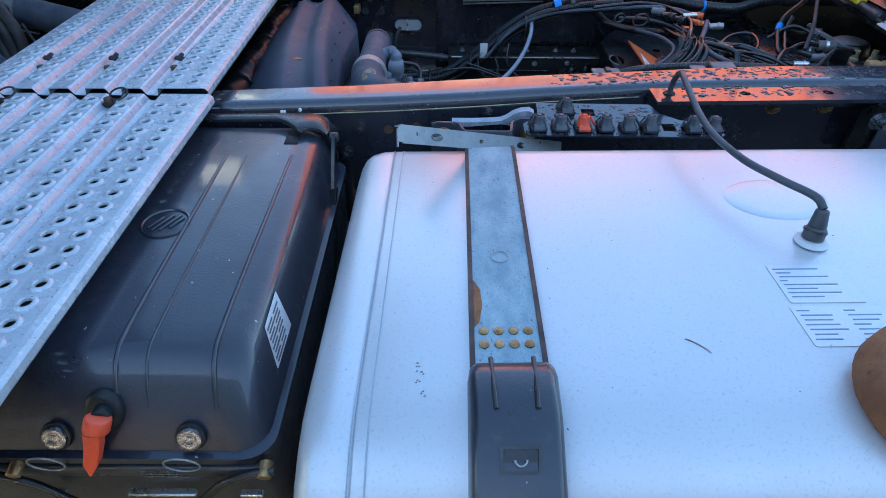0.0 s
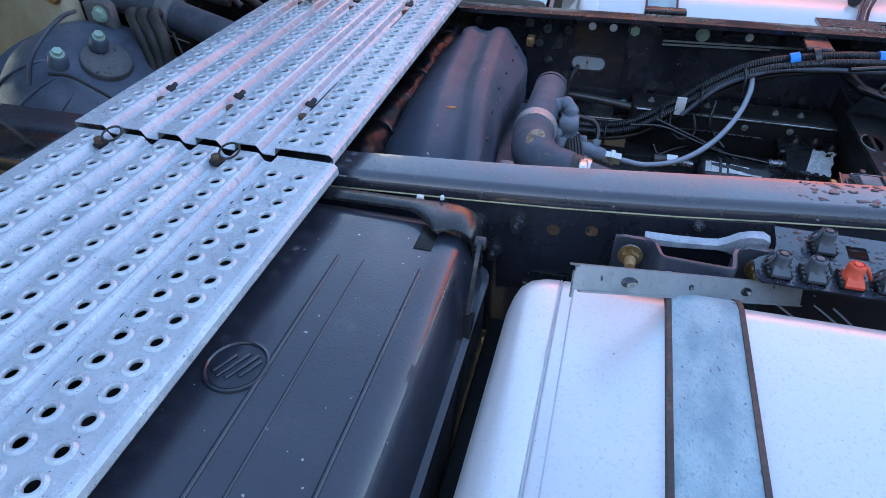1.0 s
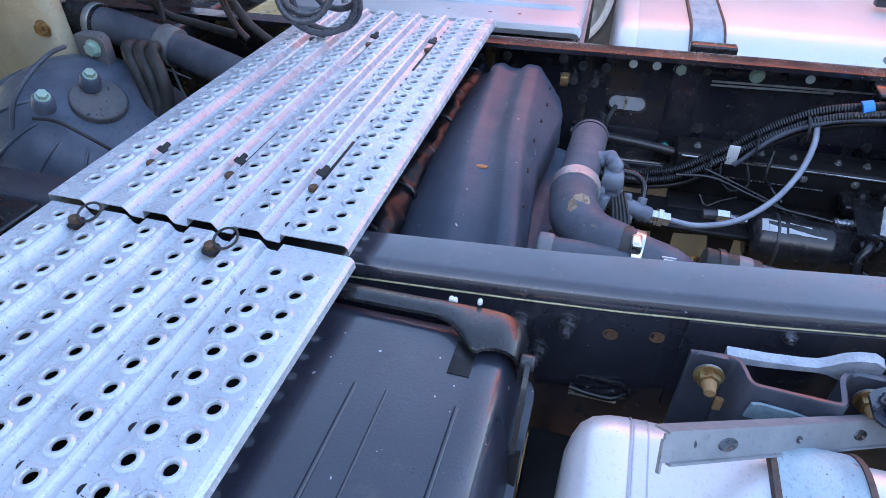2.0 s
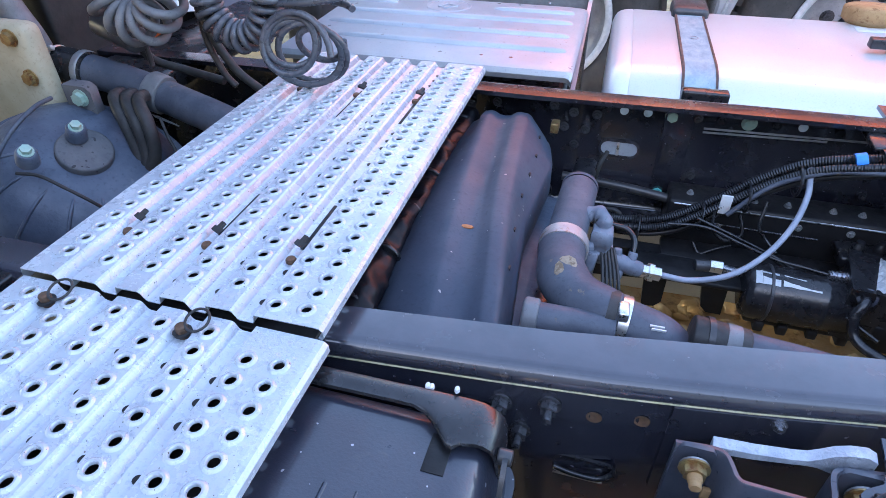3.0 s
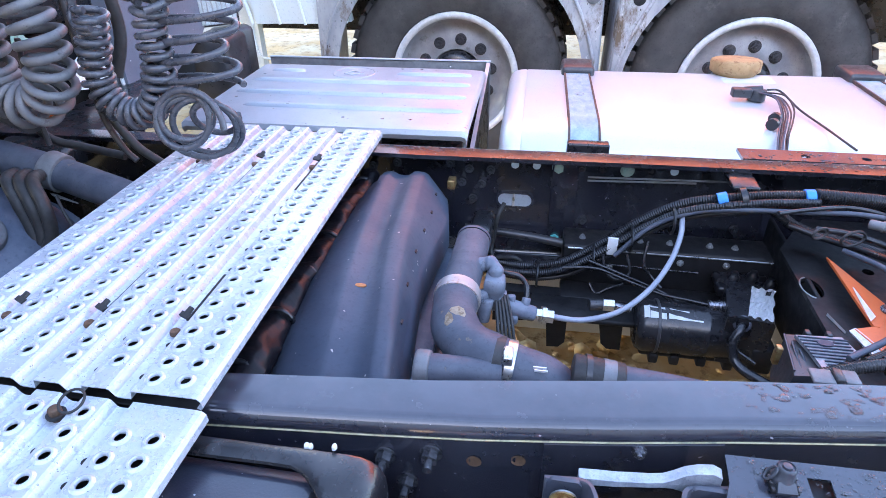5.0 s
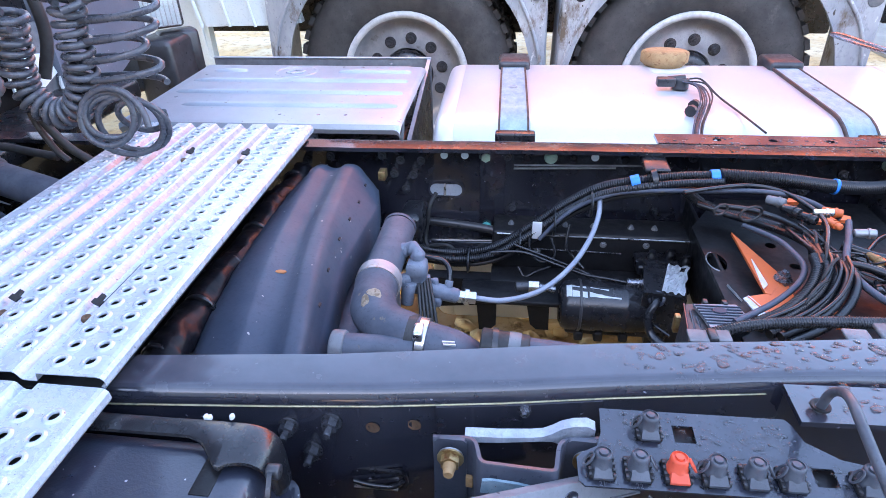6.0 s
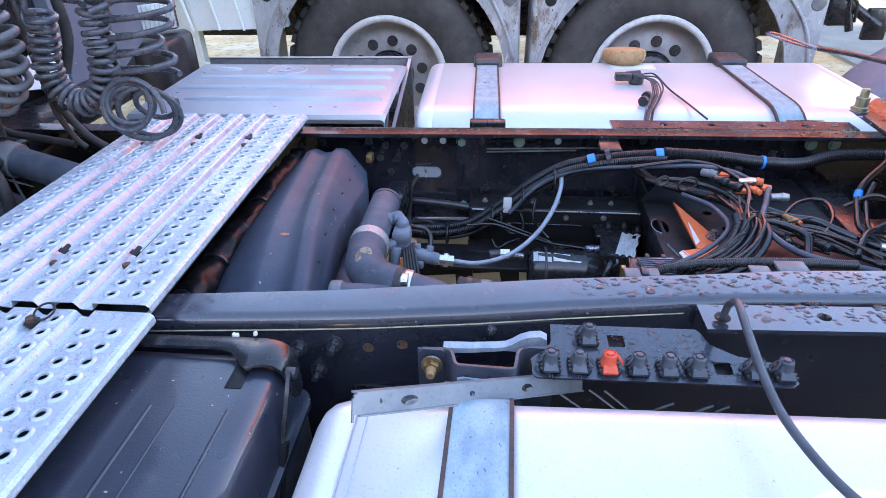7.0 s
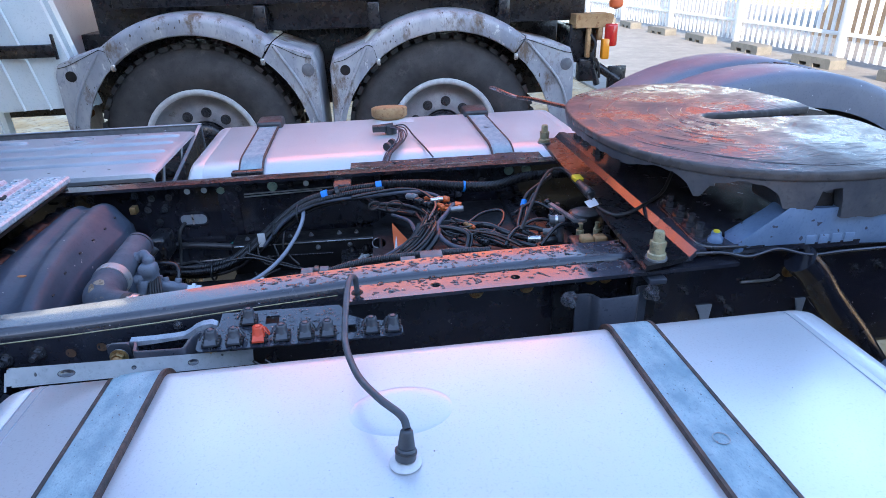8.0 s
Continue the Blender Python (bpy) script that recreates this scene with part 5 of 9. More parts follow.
part("flat", strip(A, B, 0.002, 0.0235, 0.0, -0.0022), BRACKET, bar)
part("top_fold", strip(A + d * 0.003, B, 0.0, 0.002, 0.0004, -0.014), BRACKET, bar)
part("bottom_lip", strip(A + d * 0.006, B, 0.0236, 0.0255, 0.0026, -0.0016), BRACKET, bar)
part("end_lip", strip(A - d * 0.0022, A, 0.006, 0.031, 0.0006, -0.0022), BRACKET, bar)
for f, r_, st_ in ((0.068, 0.0052, 1.8), (0.155, 0.0030, 1.0), (0.243, 0.0048, 1.6)):
    p = A + d * f + w * 0.013
    m_ = Matrix((d.to_tuple() + (0,), w.to_tuple() + (0,), u.to_tuple() + (0,), (0, 0, 0, 1))).transposed()
    m_.translation = p
    rim_ = lathe([(r_ * 1.2, 0.0), (r_ * 1.1, 0.0012), (r_ * 0.8, 0.0010), (r_ * 0.5, 0.0003), (0.0, 0.0003)], m_ @ Matrix.Diagonal((st_, 0.9, 1, 1)), 14)
    part("wet_hole", rim_, RAIL, bar, "dark wet slotted hole")

# ---- connector panel ----
cp = thing("connector_panel", "wet black steel panel holding a row of capped grey air couplings", "panel")
CPU = Vector((0.9984, 0.048, -0.030)).normalized()
CPV = Vector((-0.03, 0.985, 0.165))
CPV = (CPV - CPU * CPV.dot(CPU)).normalized()
CPW = CPU.cross(CPV)
CPM = Matrix((CPU.to_tuple() + (0,), CPV.to_tuple() + (0,), CPW.to_tuple() + (0,), (0, 0, 0, 1))).transposed()   # u along the rail, v towards it, w up
CPM.translation = (0.0005, -0.095, 0.949)
outline = [(0.328, 0.0), (0.646, 0.0), (0.654, 0.006), (0.654, 0.022), (0.640, 0.036), (0.590, 0.046), (0.560, 0.064), (0.553, 0.084), (0.548, 0.090), (0.352, 0.090), (0.350, 0.060), (0.344, 0.044), (0.328, 0.036), (0.322, 0.030), (0.322, 0.006)]
sq = [[(c - 0.011, v - 0.010), (c + 0.011, v - 0.010), (c + 0.011, v + 0.010), (c - 0.011, v + 0.010)] for c, v in ((0.437, 0.064), (0.566, 0.025))]
part("sheet", plate(outline, sq, 0.003, CPM), PANELB, cp)
for c, v in ((0.437, 0.064), (0.566, 0.025)):
    part("backing", plate(rounded(c - 0.018, c + 0.018, v - 0.016, v + 0.016, 0.002), [], 0.002, CPM @ Matrix.Translation((0, 0, -0.010))), MATTE, cp)


def add_plug(u, v, capmat, side, lab=""):
    """One coupling: slotted black socket, short rubber cap with a tongue in front and a strap loop at one side."""
    def local(name, bm, mat, owner, label=""):
        bm.transform(CPM @ Matrix.Translation((u, v, 0)))
        return part(name, bm, mat, owner, label)

    base = local("socket", box(-0.0135, 0.0135, -0.012, 0.014, 0.0005, 0.006, 0.002), MATTE, cp)
    for q in (-0.0125, 0.0115):
        for j in range(4):
            local("socket_rib", box(q - 0.0012, q + 0.0022, -0.0105 + 0.0062 * j, -0.0075 + 0.0062 * j, 0.006, 0.0078, 0.0005), PLASTIC, base)
    tilt = Matrix.Translation((0, 0.002, 0.005)) @ Matrix.Rotation(radians(-14), 4, "X")
    cap_ = local("cap", lathe([(0.0108, 0.0), (0.0104, 0.005), (0.0094, 0.006), (0.0092, 0.015), (0.0086, 0.0178), (0.0072, 0.0186), (0.0068, 0.0168), (0.0048, 0.0168), (0.0042, 0.0192), (0.0, 0.0198)], tilt, 18), capmat, cp, lab)
    local("tongue", loft([[(-0.0095, -0.0135, 0.004), (0.0095, -0.0135, 0.004), (0.0095, -0.0135, 0.0075), (-0.0095, -0.0135, 0.0075)],
                          [(-0.0090, -0.005, 0.004), (0.0090, -0.005, 0.004), (0.0080, -0.005, 0.0125), (-0.0080, -0.005, 0.0125)]]), capmat, cap_)
    if side:
        loop = [tilt @ Vector((side * (0.0095 + 0.0042 * (1 - math.cos(a))), -0.001 - 0.0045 * math.sin(a), 0.009 + 0.0072 * math.cos(a))) for a in (2 * math.pi * k / 14 for k in range(15))]
        local("strap_loop", sweep(loop, 0.0014, 6), capmat, cap_)


for u, side in ((0.345, -1), (0.381, 1), (0.456, -1), (0.494, 1), (0.530, -1), (0.602, -1), (0.638, -1)):
    add_plug(u, 0.018, CAPG, side, "grey rubber cap")
add_plug(0.419, 0.018, ORANGE, 1, "orange plastic cap")
add_plug(0.399, 0.064, CAPG, -1, "grey rubber cap")
for u, word in ((0.345, "21"), (0.381, "22")):
    txt = bpy.data.curves.new("stamped_number", "FONT")
    txt.body, txt.size, txt.extrude, txt.align_x = word, 0.0075, 0.0004, "CENTER"
    txt.materials.append(CAPG)
    num = new("stamped_number", txt)
    num.parent = cp
    num.matrix_local = CPM @ Matrix.Translation((u, 0.0005, 0.0005))
for k, u in enumerate((0.40, 0.45, 0.47)):
    part("hose_tail", sweep(spline([(u - 0.05, -0.050, 0.893), (u, -0.075, 0.878 - 0.004 * k), (u + 0.05, -0.075, 0.874 - 0.003 * k), (u + 0.11, -0.055, 0.882)], 6), 0.0022, 6), CABLE, cp)

# ---- heat shield / tunnel cover between the rails ----
sh = thing("tunnel_cover", "long dark grey-brown moulded cover, dusty, lying across the chassis", "cover")
TUN = [  # y, crown height, left foot, left crease, right crease, ridge edge, right foot
    (0.055, 0.868, -0.226, -0.116, -0.052, -0.030, -0.022), (0.10, 0.893, -0.228, -0.121, -0.057, -0.036, -0.026), (0.18, 0.917, -0.231, -0.129, -0.066, -0.046, -0.031), (0.28, 0.933, -0.232, -0.139, -0.082, -0.061, -0.040),
    (0.37, 0.9395, -0.232, -0.147, -0.095, -0.071, -0.048), (0.47, 0.941, -0.232, -0.155, -0.103, -0.079, -0.040), (0.57, 0.940, -0.232, -0.163, -0.111, -0.087, -0.033), (0.64, 0.937, -0.230, -0.168, -0.116, -0.092, -0.046),
    (0.68, 0.929, -0.224, -0.168, -0.117, -0.094, -0.055), (0.700, 0.914, -0.216, -0.166, -0.117, -0.094, -0.060), (0.708, 0.890, -0.212, -0.164, -0.116, -0.093, -0.062)]
secs = []
for k in range(49):
    y = TUN[0][0] + (TUN[-1][0] - TUN[0][0]) * (1 - (1 - k / 48) ** 1.35)
    h, xl, xc, xr, xe, xf = (interp([(r[0], r[i]) for r in TUN], y) for i in range(1, 7))
    dent = 0.004 * math.exp(-((y - 0.42) / 0.06) ** 2)
    secs.append([(x, y, h + dz) for x, dz in (
        (xl - 0.001, -0.17), (xl, -0.085), (xl + 0.004, -0.058), (xl + 0.014, -0.036), (xl + 0.030, -0.019), (xl + 0.048, -0.008), (xc - 0.016, -0.002), (xc - 0.005, 0.0012), (xc + 0.003, 0.0008),
        (xc + 0.014, -0.0052), (xc * 0.5 + xr * 0.5, -0.0068 - dent), (xr - 0.014, -0.0050), (xr - 0.003, 0.0030), (xr + 0.004, 0.0045), (xe - 0.004, 0.0030), (xe + 0.003, -0.0010), (xe * 0.6 + xf * 0.4, -0.018), (xe * 0.15 + xf * 0.85, -0.042),
        (xf, -0.052), (xf + 0.004, -0.056), (xf + 0.004, -0.115))])
so = bmesh.new()
rings = [[so.verts.new(p) for p in s_] for s_ in secs]
for a, b in zip(rings, rings[1:]):
    for i in range(len(a) - 1):
        so.faces.new((a[i], a[i + 1], b[i + 1], b[i]))
so.faces.new(rings[-1])
bmesh.ops.recalc_face_normals(so, faces=so.faces)
bmesh.ops.solidify(so, geom=so.faces[:], thickness=0.003)
part("shell", so, SHIELD, sh, angle=60)
part("rust_spot", lathe([(0.0, 0.0006), (0.004, 0.0008), (0.009, 0.0), (0.0092, -0.004)], Matrix.Translation((-0.117, 0.275, 0.9270)) @ Matrix.Diagonal((1.1, 0.5, 1.6, 1)), 7), RUSTO, sh, "orange rust spot")
for y in (0.62, 0.54, 0.47, 0.40, 0.31, 0.23):
    x_e, x_f, h = (interp([(r[0], r[i]) for r in TUN], y) for i in (5, 6, 1))
    part("slit", cyl((x_e * 0.45 + x_f * 0.55, y - 0.004, h - 0.026), (x_e * 0.45 + x_f * 0.55, y + 0.004, h - 0.026), 0.0026, seg=8), MATTE, sh)
part("clip", box(-0.052, -0.036, 0.685, 0.712, 0.892, 0.912, 0.002), GOLD, sh, "plated nut clip")
# added black sheet: hides the bright ground so the gap stays dark
tagged(part("bundle_tray", box(-0.35, -0.205, 0.045, 0.70, 0.845, 0.852, 0.002), MATTE), "black sheet added under the wrapped hose bundle to keep the gap dark", "tray")
# brown sleeve bundle beside it
slv = thing("sleeved_hose_bundle", "hose bundle in crinkled brown-black wrapping beside the cover", "hose")
wr_pts = resample(spline([(-0.224 + 0.004 * math.sin(j * 1.9), 0.02 + 0.085 * j, 0.900 + 0.004 * math.sin(j * 2.3) - (0.02 if j == 0 else 0)) for j in range(9)], 8), 0.006)
wrap = bmesh.new()
rings = []
for i, p in enumerate(wr_pts):
    rings.append([wrap.verts.new(p + Vector((math.cos(a), 0.0, math.sin(a))) * (0.026 + 0.0050 * noise.noise(Vector((i * 0.16, k * 0.55, 2.0))) + 0.0035 * noise.noise(Vector((i * 0.45, k * 1.6, 7.0)))))
                  for k, a in enumerate(2 * math.pi * k / 18 for k in range(18))])
for a, b in zip(rings, rings[1:]):
    for k in range(18):
        wrap.faces.new((a[k], a[(k + 1) % 18], b[(k + 1) % 18], b[k]))
wrap.faces.new(rings[0][::-1])
wrap.faces.new(rings[-1])
part("wrapping", wrap, WRAP, slv, "crinkled glossy brown-black wrapping", angle=50)
for j in range(6):
    part("tie", cyl((-0.224 + 0.003 * math.sin(j), 0.085 + 0.112 * j, 0.901), (-0.224 + 0.003 * math.sin(j), 0.093 + 0.112 * j, 0.901), 0.0265, seg=16, bevel=0.002), SLEEVE, slv)


# ---- fifth wheel and its mounting ----
cm = thing("cross_plate", "folded black steel cross plate bridging the rails under the coupling", "mounting plate")
part("front_plate", plate([(1.100, 0.012), (1.205, 0.040), (1.205, 0.915), (1.140, 0.895)], [], 0.010, Matrix.Translation((0, 0, 0.981))), CHASSIS, cm)
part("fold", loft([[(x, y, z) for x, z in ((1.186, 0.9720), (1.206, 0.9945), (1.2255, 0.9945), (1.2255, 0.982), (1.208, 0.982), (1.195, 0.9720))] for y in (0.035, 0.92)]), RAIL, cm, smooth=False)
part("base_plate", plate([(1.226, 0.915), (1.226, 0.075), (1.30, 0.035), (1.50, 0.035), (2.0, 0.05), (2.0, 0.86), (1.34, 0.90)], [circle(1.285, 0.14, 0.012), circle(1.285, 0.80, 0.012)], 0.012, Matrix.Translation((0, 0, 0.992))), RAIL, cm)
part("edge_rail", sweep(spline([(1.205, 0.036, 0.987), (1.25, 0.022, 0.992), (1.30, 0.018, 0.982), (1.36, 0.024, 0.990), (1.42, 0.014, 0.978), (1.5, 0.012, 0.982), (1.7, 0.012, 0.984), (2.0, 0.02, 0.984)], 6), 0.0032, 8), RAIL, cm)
seed = part("bolt", hex_bolt(0.014, 0.012, True, 0.012), DARKNUT, cm, "dark mounting nut")
seed.matrix_local = Matrix.Translation((1.248, 0.676, 0.992))
for x, y in ((1.250, 0.786), (1.246, 0.848), (1.262, 0.262), (1.258, 0.205), (1.252, 0.150), (1.246, 0.104)):
    again(seed, Matrix.Translation((x, y, 0.992)))
part("capped_bolt", lathe([(0.014, 0.0), (0.014, 0.008), (0.010, 0.012), (0.009, 0.019), (0.0, 0.020)], Matrix.Translation((1.262, 0.072, 0.992)), 16), CASTB, cm, "blue-painted bolt")
part("cap_top", lathe([(0.006, 0.0), (0.006, 0.004), (0.0, 0.005)], Matrix.Translation((1.262, 0.072, 1.0105)), 10), YELLOW, cm, "yellow dot of paint")
part("bolt_strip", sweep(spline([(1.266, 0.30, 0.9935), (1.239, 0.269, 0.9935), (1.232, 0.20, 0.9935), (1.227, 0.14, 0.9935), (1.222, 0.075, 0.9935), (1.232, 0.047, 0.9935), (1.279, 0.040, 0.9935), (1.34, 0.040, 0.9935)], 6), 0.0045, 8), RAILD, cm, "raised rounded edge")
for x, y, nm in ((1.131, 0.040, "near"), (1.140, 0.855, "far")):
    p = thing("stop_pin", "stout dull plated stop pin standing on the cross plate", "pin", (x, y, 0.981), group="stop pins")
    part("shaft", lathe([(0.017, 0.0), (0.017, 0.012), (0.014, 0.014), (0.014, 0.034), (0.010, 0.037), (0.010, 0.052), (0.008, 0.056), (0.0, 0.057)], Matrix(), 18), PINM, p)
    part("washer", cyl((0, 0, 0), (0, 0, 0.004), 0.020, seg=18), DULLST, p)
    part("nut", cyl((0, 0, 0.026), (0, 0, 0.036), 0.0150, seg=6), PINM, p)

fw = thing("fifth_wheel", "greasy dark fifth wheel coupling plate, wet on top", "coupling")
C, FT = Vector((1.50, 0.465)), 1.135


def rim_point(a, shrink=0.0):
    """A point of the plate's outline; a in degrees, 180 at the front."""
    ca, sa = math.cos(radians(a)), math.sin(radians(a))
    rx, ry = (0.25 if ca > 0 else 0.385) - shrink, 0.445 - shrink
    k = (abs(ca / rx) ** 2.4 + abs(sa / ry) ** 2.4) ** (-1 / 2.4)
    return C.x + k * ca, C.y + k * sa


throat = [(C.x - 0.040 + 0.034 * math.cos(radians(a)), C.y + 0.030 * math.sin(radians(a))) for a in range(270, 89, -20)]
half = [rim_point(a) for a in range(24, 337, 6)]
out = half + [(1.735, 0.420), (1.60, 0.434)] + throat + [(1.60, 0.496), (1.735, 0.512)]
top = plate(out, [], 0.020, Matrix.Translation((0, 0, FT)))
bmesh.ops.bevel(top, geom=[e for e in top.edges if e.calc_face_angle(0) > 1.0], offset=0.006, segments=3, profile=0.5, affect="EDGES")
tp = part("top_plate", top, FIFTH, fw)
# rear ramps falling away on both sides of the slot
for sgn in (-1, 1):
    ya, yb = C.y + sgn * 0.055, C.y + sgn * 0.30
    part("ramp", loft([[(x, ya + sgn * g0, z), (x, yb - sgn * g1, z), (x, yb - sgn * g1, z - 0.025), (x, ya + sgn * g0, z - 0.025)]
                       for x, z, g0, g1 in ((1.715, FT - 0.004, 0.0, 0.02), (1.80, FT - 0.022, 0.02, 0.05), (1.92, FT - 0.075, 0.06, 0.08))]), FIFTH, fw, "sloping loading ramp")
# uneven arcs of grease
rng = random.Random(11)
for k in range(34):
    r = rng.uniform(0.10, 0.40)
    a0 = rng.uniform(70, 200)
    a1 = min(300, a0 + rng.uniform(25, 110))
    pts = []
    for a in range(int(a0), int(a1), 5):
        rr = r * (1 + 0.025 * math.sin(a * 0.09 + k))
        pts.append(Vector((C.x - 0.01 + 0.86 * rr * math.cos(radians(a)), C.y + rr * math.sin(radians(a)), FT - 0.0006)))
    if len(pts) > 3:
        n_ = len(pts)
        w_ = rng.uniform(0.0012, 0.0028)
        part("grease_ridge", sweep(pts, w_, 5, rfun=lambda i, t: max(0.0004, w_ * math.sin(math.pi * t) ** 0.5 * (0.7 + 0.3 * math.sin(i * 1.9)))), GREASE, tp, "curved ridge of grease")
# deep rim whose lower edge is cut into arches
RIM_EDGE = [(70, 0.040), (196, 0.034), (210, 0.037), (214, 0.034), (219, 0.023), (226, 0.025), (230, 0.044), (232, 0.064), (233.5, 0.064), (236, 0.036), (241, 0.025), (247, 0.027), (250.5, 0.046), (252, 0.070), (259, 0.074), (260, 0.036), (265, 0.033), (266, 0.090),
            (280, 0.094), (281, 0.036), (287, 0.030), (290, 0.060)]
rim = bmesh.new()
prev = None
for j in range(0, 331):
    a = 70 + 220 * j / 330
    d_ = interp(RIM_EDGE, a) + 0.0015 * math.sin(a * 0.9)
    po, pi_ = rim_point(a, 0.004), rim_point(a, 0.030)
    ring = [rim.verts.new((*po, FT - 0.016)), rim.verts.new((po[0], po[1], FT - d_)), rim.verts.new((*pi_, FT - d_)), rim.verts.new((*pi_, FT - 0.016))]
    if prev:
        for i in range(4):
            rim.faces.new((prev[i], prev[(i + 1) % 4], ring[(i + 1) % 4], ring[i]))
    prev = ring
bmesh.ops.recalc_face_normals(rim, faces=rim.faces)
part("rim", rim, FIFTHS, fw, "cast rim with arches")
for k in range(9):
    a = 97.5 + 27.5 * k - 27.5
    (x0, y0_), (x1, y1_) = rim_point(a, 0.02), rim_point(a, 0.16)
    n2 = Vector((y1_ - y0_, x0 - x1)).normalized() * 0.010
    part("web_rib", loft([[(x0 + n2.x * q, y0_ + n2.y * q, z) for q, z in ((-1, FT - 0.022), (1, FT - 0.022), (1, FT - 0.046), (-1, FT - 0.046))],
                          [(x1 + n2.x * q, y1_ + n2.y * q, z) for q, z in ((-1, FT - 0.022), (1, FT - 0.022), (1, FT - 0.05), (-1, FT - 0.05))]]), FIFTHS, fw)
for sgn in (-1, 1):
    y = C.y + sgn * 0.375
    ped = plate([(1.281, 0.978), (1.95, 0.978), (1.95, 1.030), (1.66, 1.036), (1.575, 1.056), (1.430, 1.064), (1.375, 1.060), (1.292, 0.999)], [], 0.05, Matrix.Translation((0, y - 0.054, 0)) @ AXIS_Y)
    bmesh.ops.bevel(ped, geom=[e for e in ped.edges if e.calc_face_angle(0) > 0.6], offset=0.006, segments=2, profile=0.5, affect="EDGES")
    part("pedestal", ped, CASTB, fw, "blue-grey cast bearing saddle")
    part("bearing", loft([[(1.435 + u * w_, y + v + 0.02, z) for u, v in ((-1, -0.05), (1, -0.05), (1, 0.05), (-1, 0.05))]
                          for z, w_ in ((1.049, 0.052), (1.056, 0.058), (1.09, 0.064), (1.118, 0.075))]), FIFTHS, fw, "cast bearing arch")
    part("bearing_pin", cyl((1.435, y - 0.048, 1.064), (1.435, y + 0.05, 1.064), 0.030, seg=18, bevel=0.004), MATTE, fw)
# maker's mark as raised plain bars on the saddle
for k in range(4):
    part("maker_bar", box(1.420 + 0.026 * k, 1.440 + 0.026 * k, C.y - 0.4308, C.y - 0.4288, 0.989, 1.008, 0.0012), CASTB, fw)
part("lock_block", box(1.36, 1.50, C.y - 0.12, C.y + 0.12, 1.02, FT - 0.03, 0.012), MATTE, fw)
part("cross_beam", box(1.42, 1.58, C.y - 0.33, C.y + 0.33, 1.055, FT - 0.022, 0.01), MATTE, fw)
lever = sweep(spline([(1.20, 0.70, 1.112), (1.17, 0.80, 1.104), (1.13, 0.95, 1.095), (1.10, 1.05, 1.085)], 6), 0.0065, 8)
part("release_arm", lever, CHASSIS, fw)
part("release_grip", sweep(spline([(1.10, 1.05, 1.085), (1.075, 1.12, 1.088), (1.055, 1.22, 1.088), (1.045, 1.26, 1.082), (1.06, 1.27, 1.074), (1.085, 1.21, 1.070), (1.10, 1.12, 1.074), (1.105, 1.06, 1.082)], 6), 0.0040, 8), BOLTM, fw, "bent steel release handle")
wr = tagged(part("sensor_cable", sweep(spline([(0.93, 0.27, 0.955), (0.966, 0.33, 0.985), (1.02, 0.44, 1.004), (1.065, 0.51, 1.008), (1.098, 0.52, 1.004), (1.106, 0.47, 1.000), (1.108, 0.40, 0.998), (1.106, 0.31, 0.989), (1.121, 0.246, 0.988), (1.153, 0.238, 0.990), (1.205, 0.270, 0.994), (1.272, 0.327, 0.998), (1.31, 0.37, 1.02), (1.34, 0.40, 1.06)], 8), 0.0040, 8), RUBBER),
            "thin black sensor cable with a plug lying over the cross plate", "cable")
part("connector", cyl((1.106, 0.445, 1.002), (1.112, 0.345, 0.996), 0.0095, seg=10, bevel=0.002), PLASTIC, wr)
part("connector_nut", cyl((1.111, 0.375, 0.998), (1.112, 0.350, 0.996), 0.0125, seg=8, bevel=0.002), PLASTIC, wr)
part("tag", box(1.097, 1.119, 0.420, 0.452, 1.000, 1.013, 0.003), YELLOW, wr, "yellow clip")
part("paper_tag", plate([(1.086, 0.316), (1.116, 0.334), (1.112, 0.292), (1.083, 0.276)], [], 0.001, Matrix.Translation((0, 0, 0.9935))), PAPER, wr, "white tag")


# ---- own rear wheels and guards ----
def rear_guard(yc, lab, xc=2.05):
    t = thing("mudguard", lab, "mudguard", (xc, yc, 0), group="own mudguards")
    rings = []
    g_ = bmesh.new()
    for v, dz in ((-0.288, -0.115), (-0.284, -0.035), (-0.276, -0.012), (-0.255, 0.0), (-0.060, 0.0), (-0.046, -0.006), (-0.034, -0.018), (-0.020, -0.020), (-0.008, -0.006), (0.004, 0.004), (0.22, 0.004), (0.27, -0.010), (0.30, -0.05)):
        rings.append([g_.verts.new(((0.70 + dz) * math.cos(a), v, 0.62 + (0.507 + dz) * math.sin(a))) for a in (math.pi * k / 30 for k in range(31))])
    for a, b in zip(rings, rings[1:]):
        for k in range(30):
            g_.faces.new((a[k], a[k + 1], b[k + 1], b[k]))
    bmesh.ops.recalc_face_normals(g_, faces=g_.faces)
    bmesh.ops.solidify(g_, geom=g_.faces[:], thickness=0.006)
    part("shell", g_, REARG, t, angle=60)
    part("stay", cyl((-0.3, -0.32 if yc > 0.4 else 0.32, 0.80), (-0.3, 0, 1.04), 0.02, seg=10), CHASSIS, t)
    return t


rear_guard(1.30, "dark grey moulded rear mudguard, damp and glossy")
ng = rear_guard(-0.45, "dark grey moulded rear mudguard beside the fuel tank", 2.03)
part("wet_strut", sweep(spline([(-0.62, 0.475, 0.965), (-0.585, 0.475, 0.93), (-0.54, 0.472, 0.87), (-0.47, 0.468, 0.79), (-0.40, 0.46, 0.70)], 6), 0.030, 16), RAILD, ng, "wet black stay")


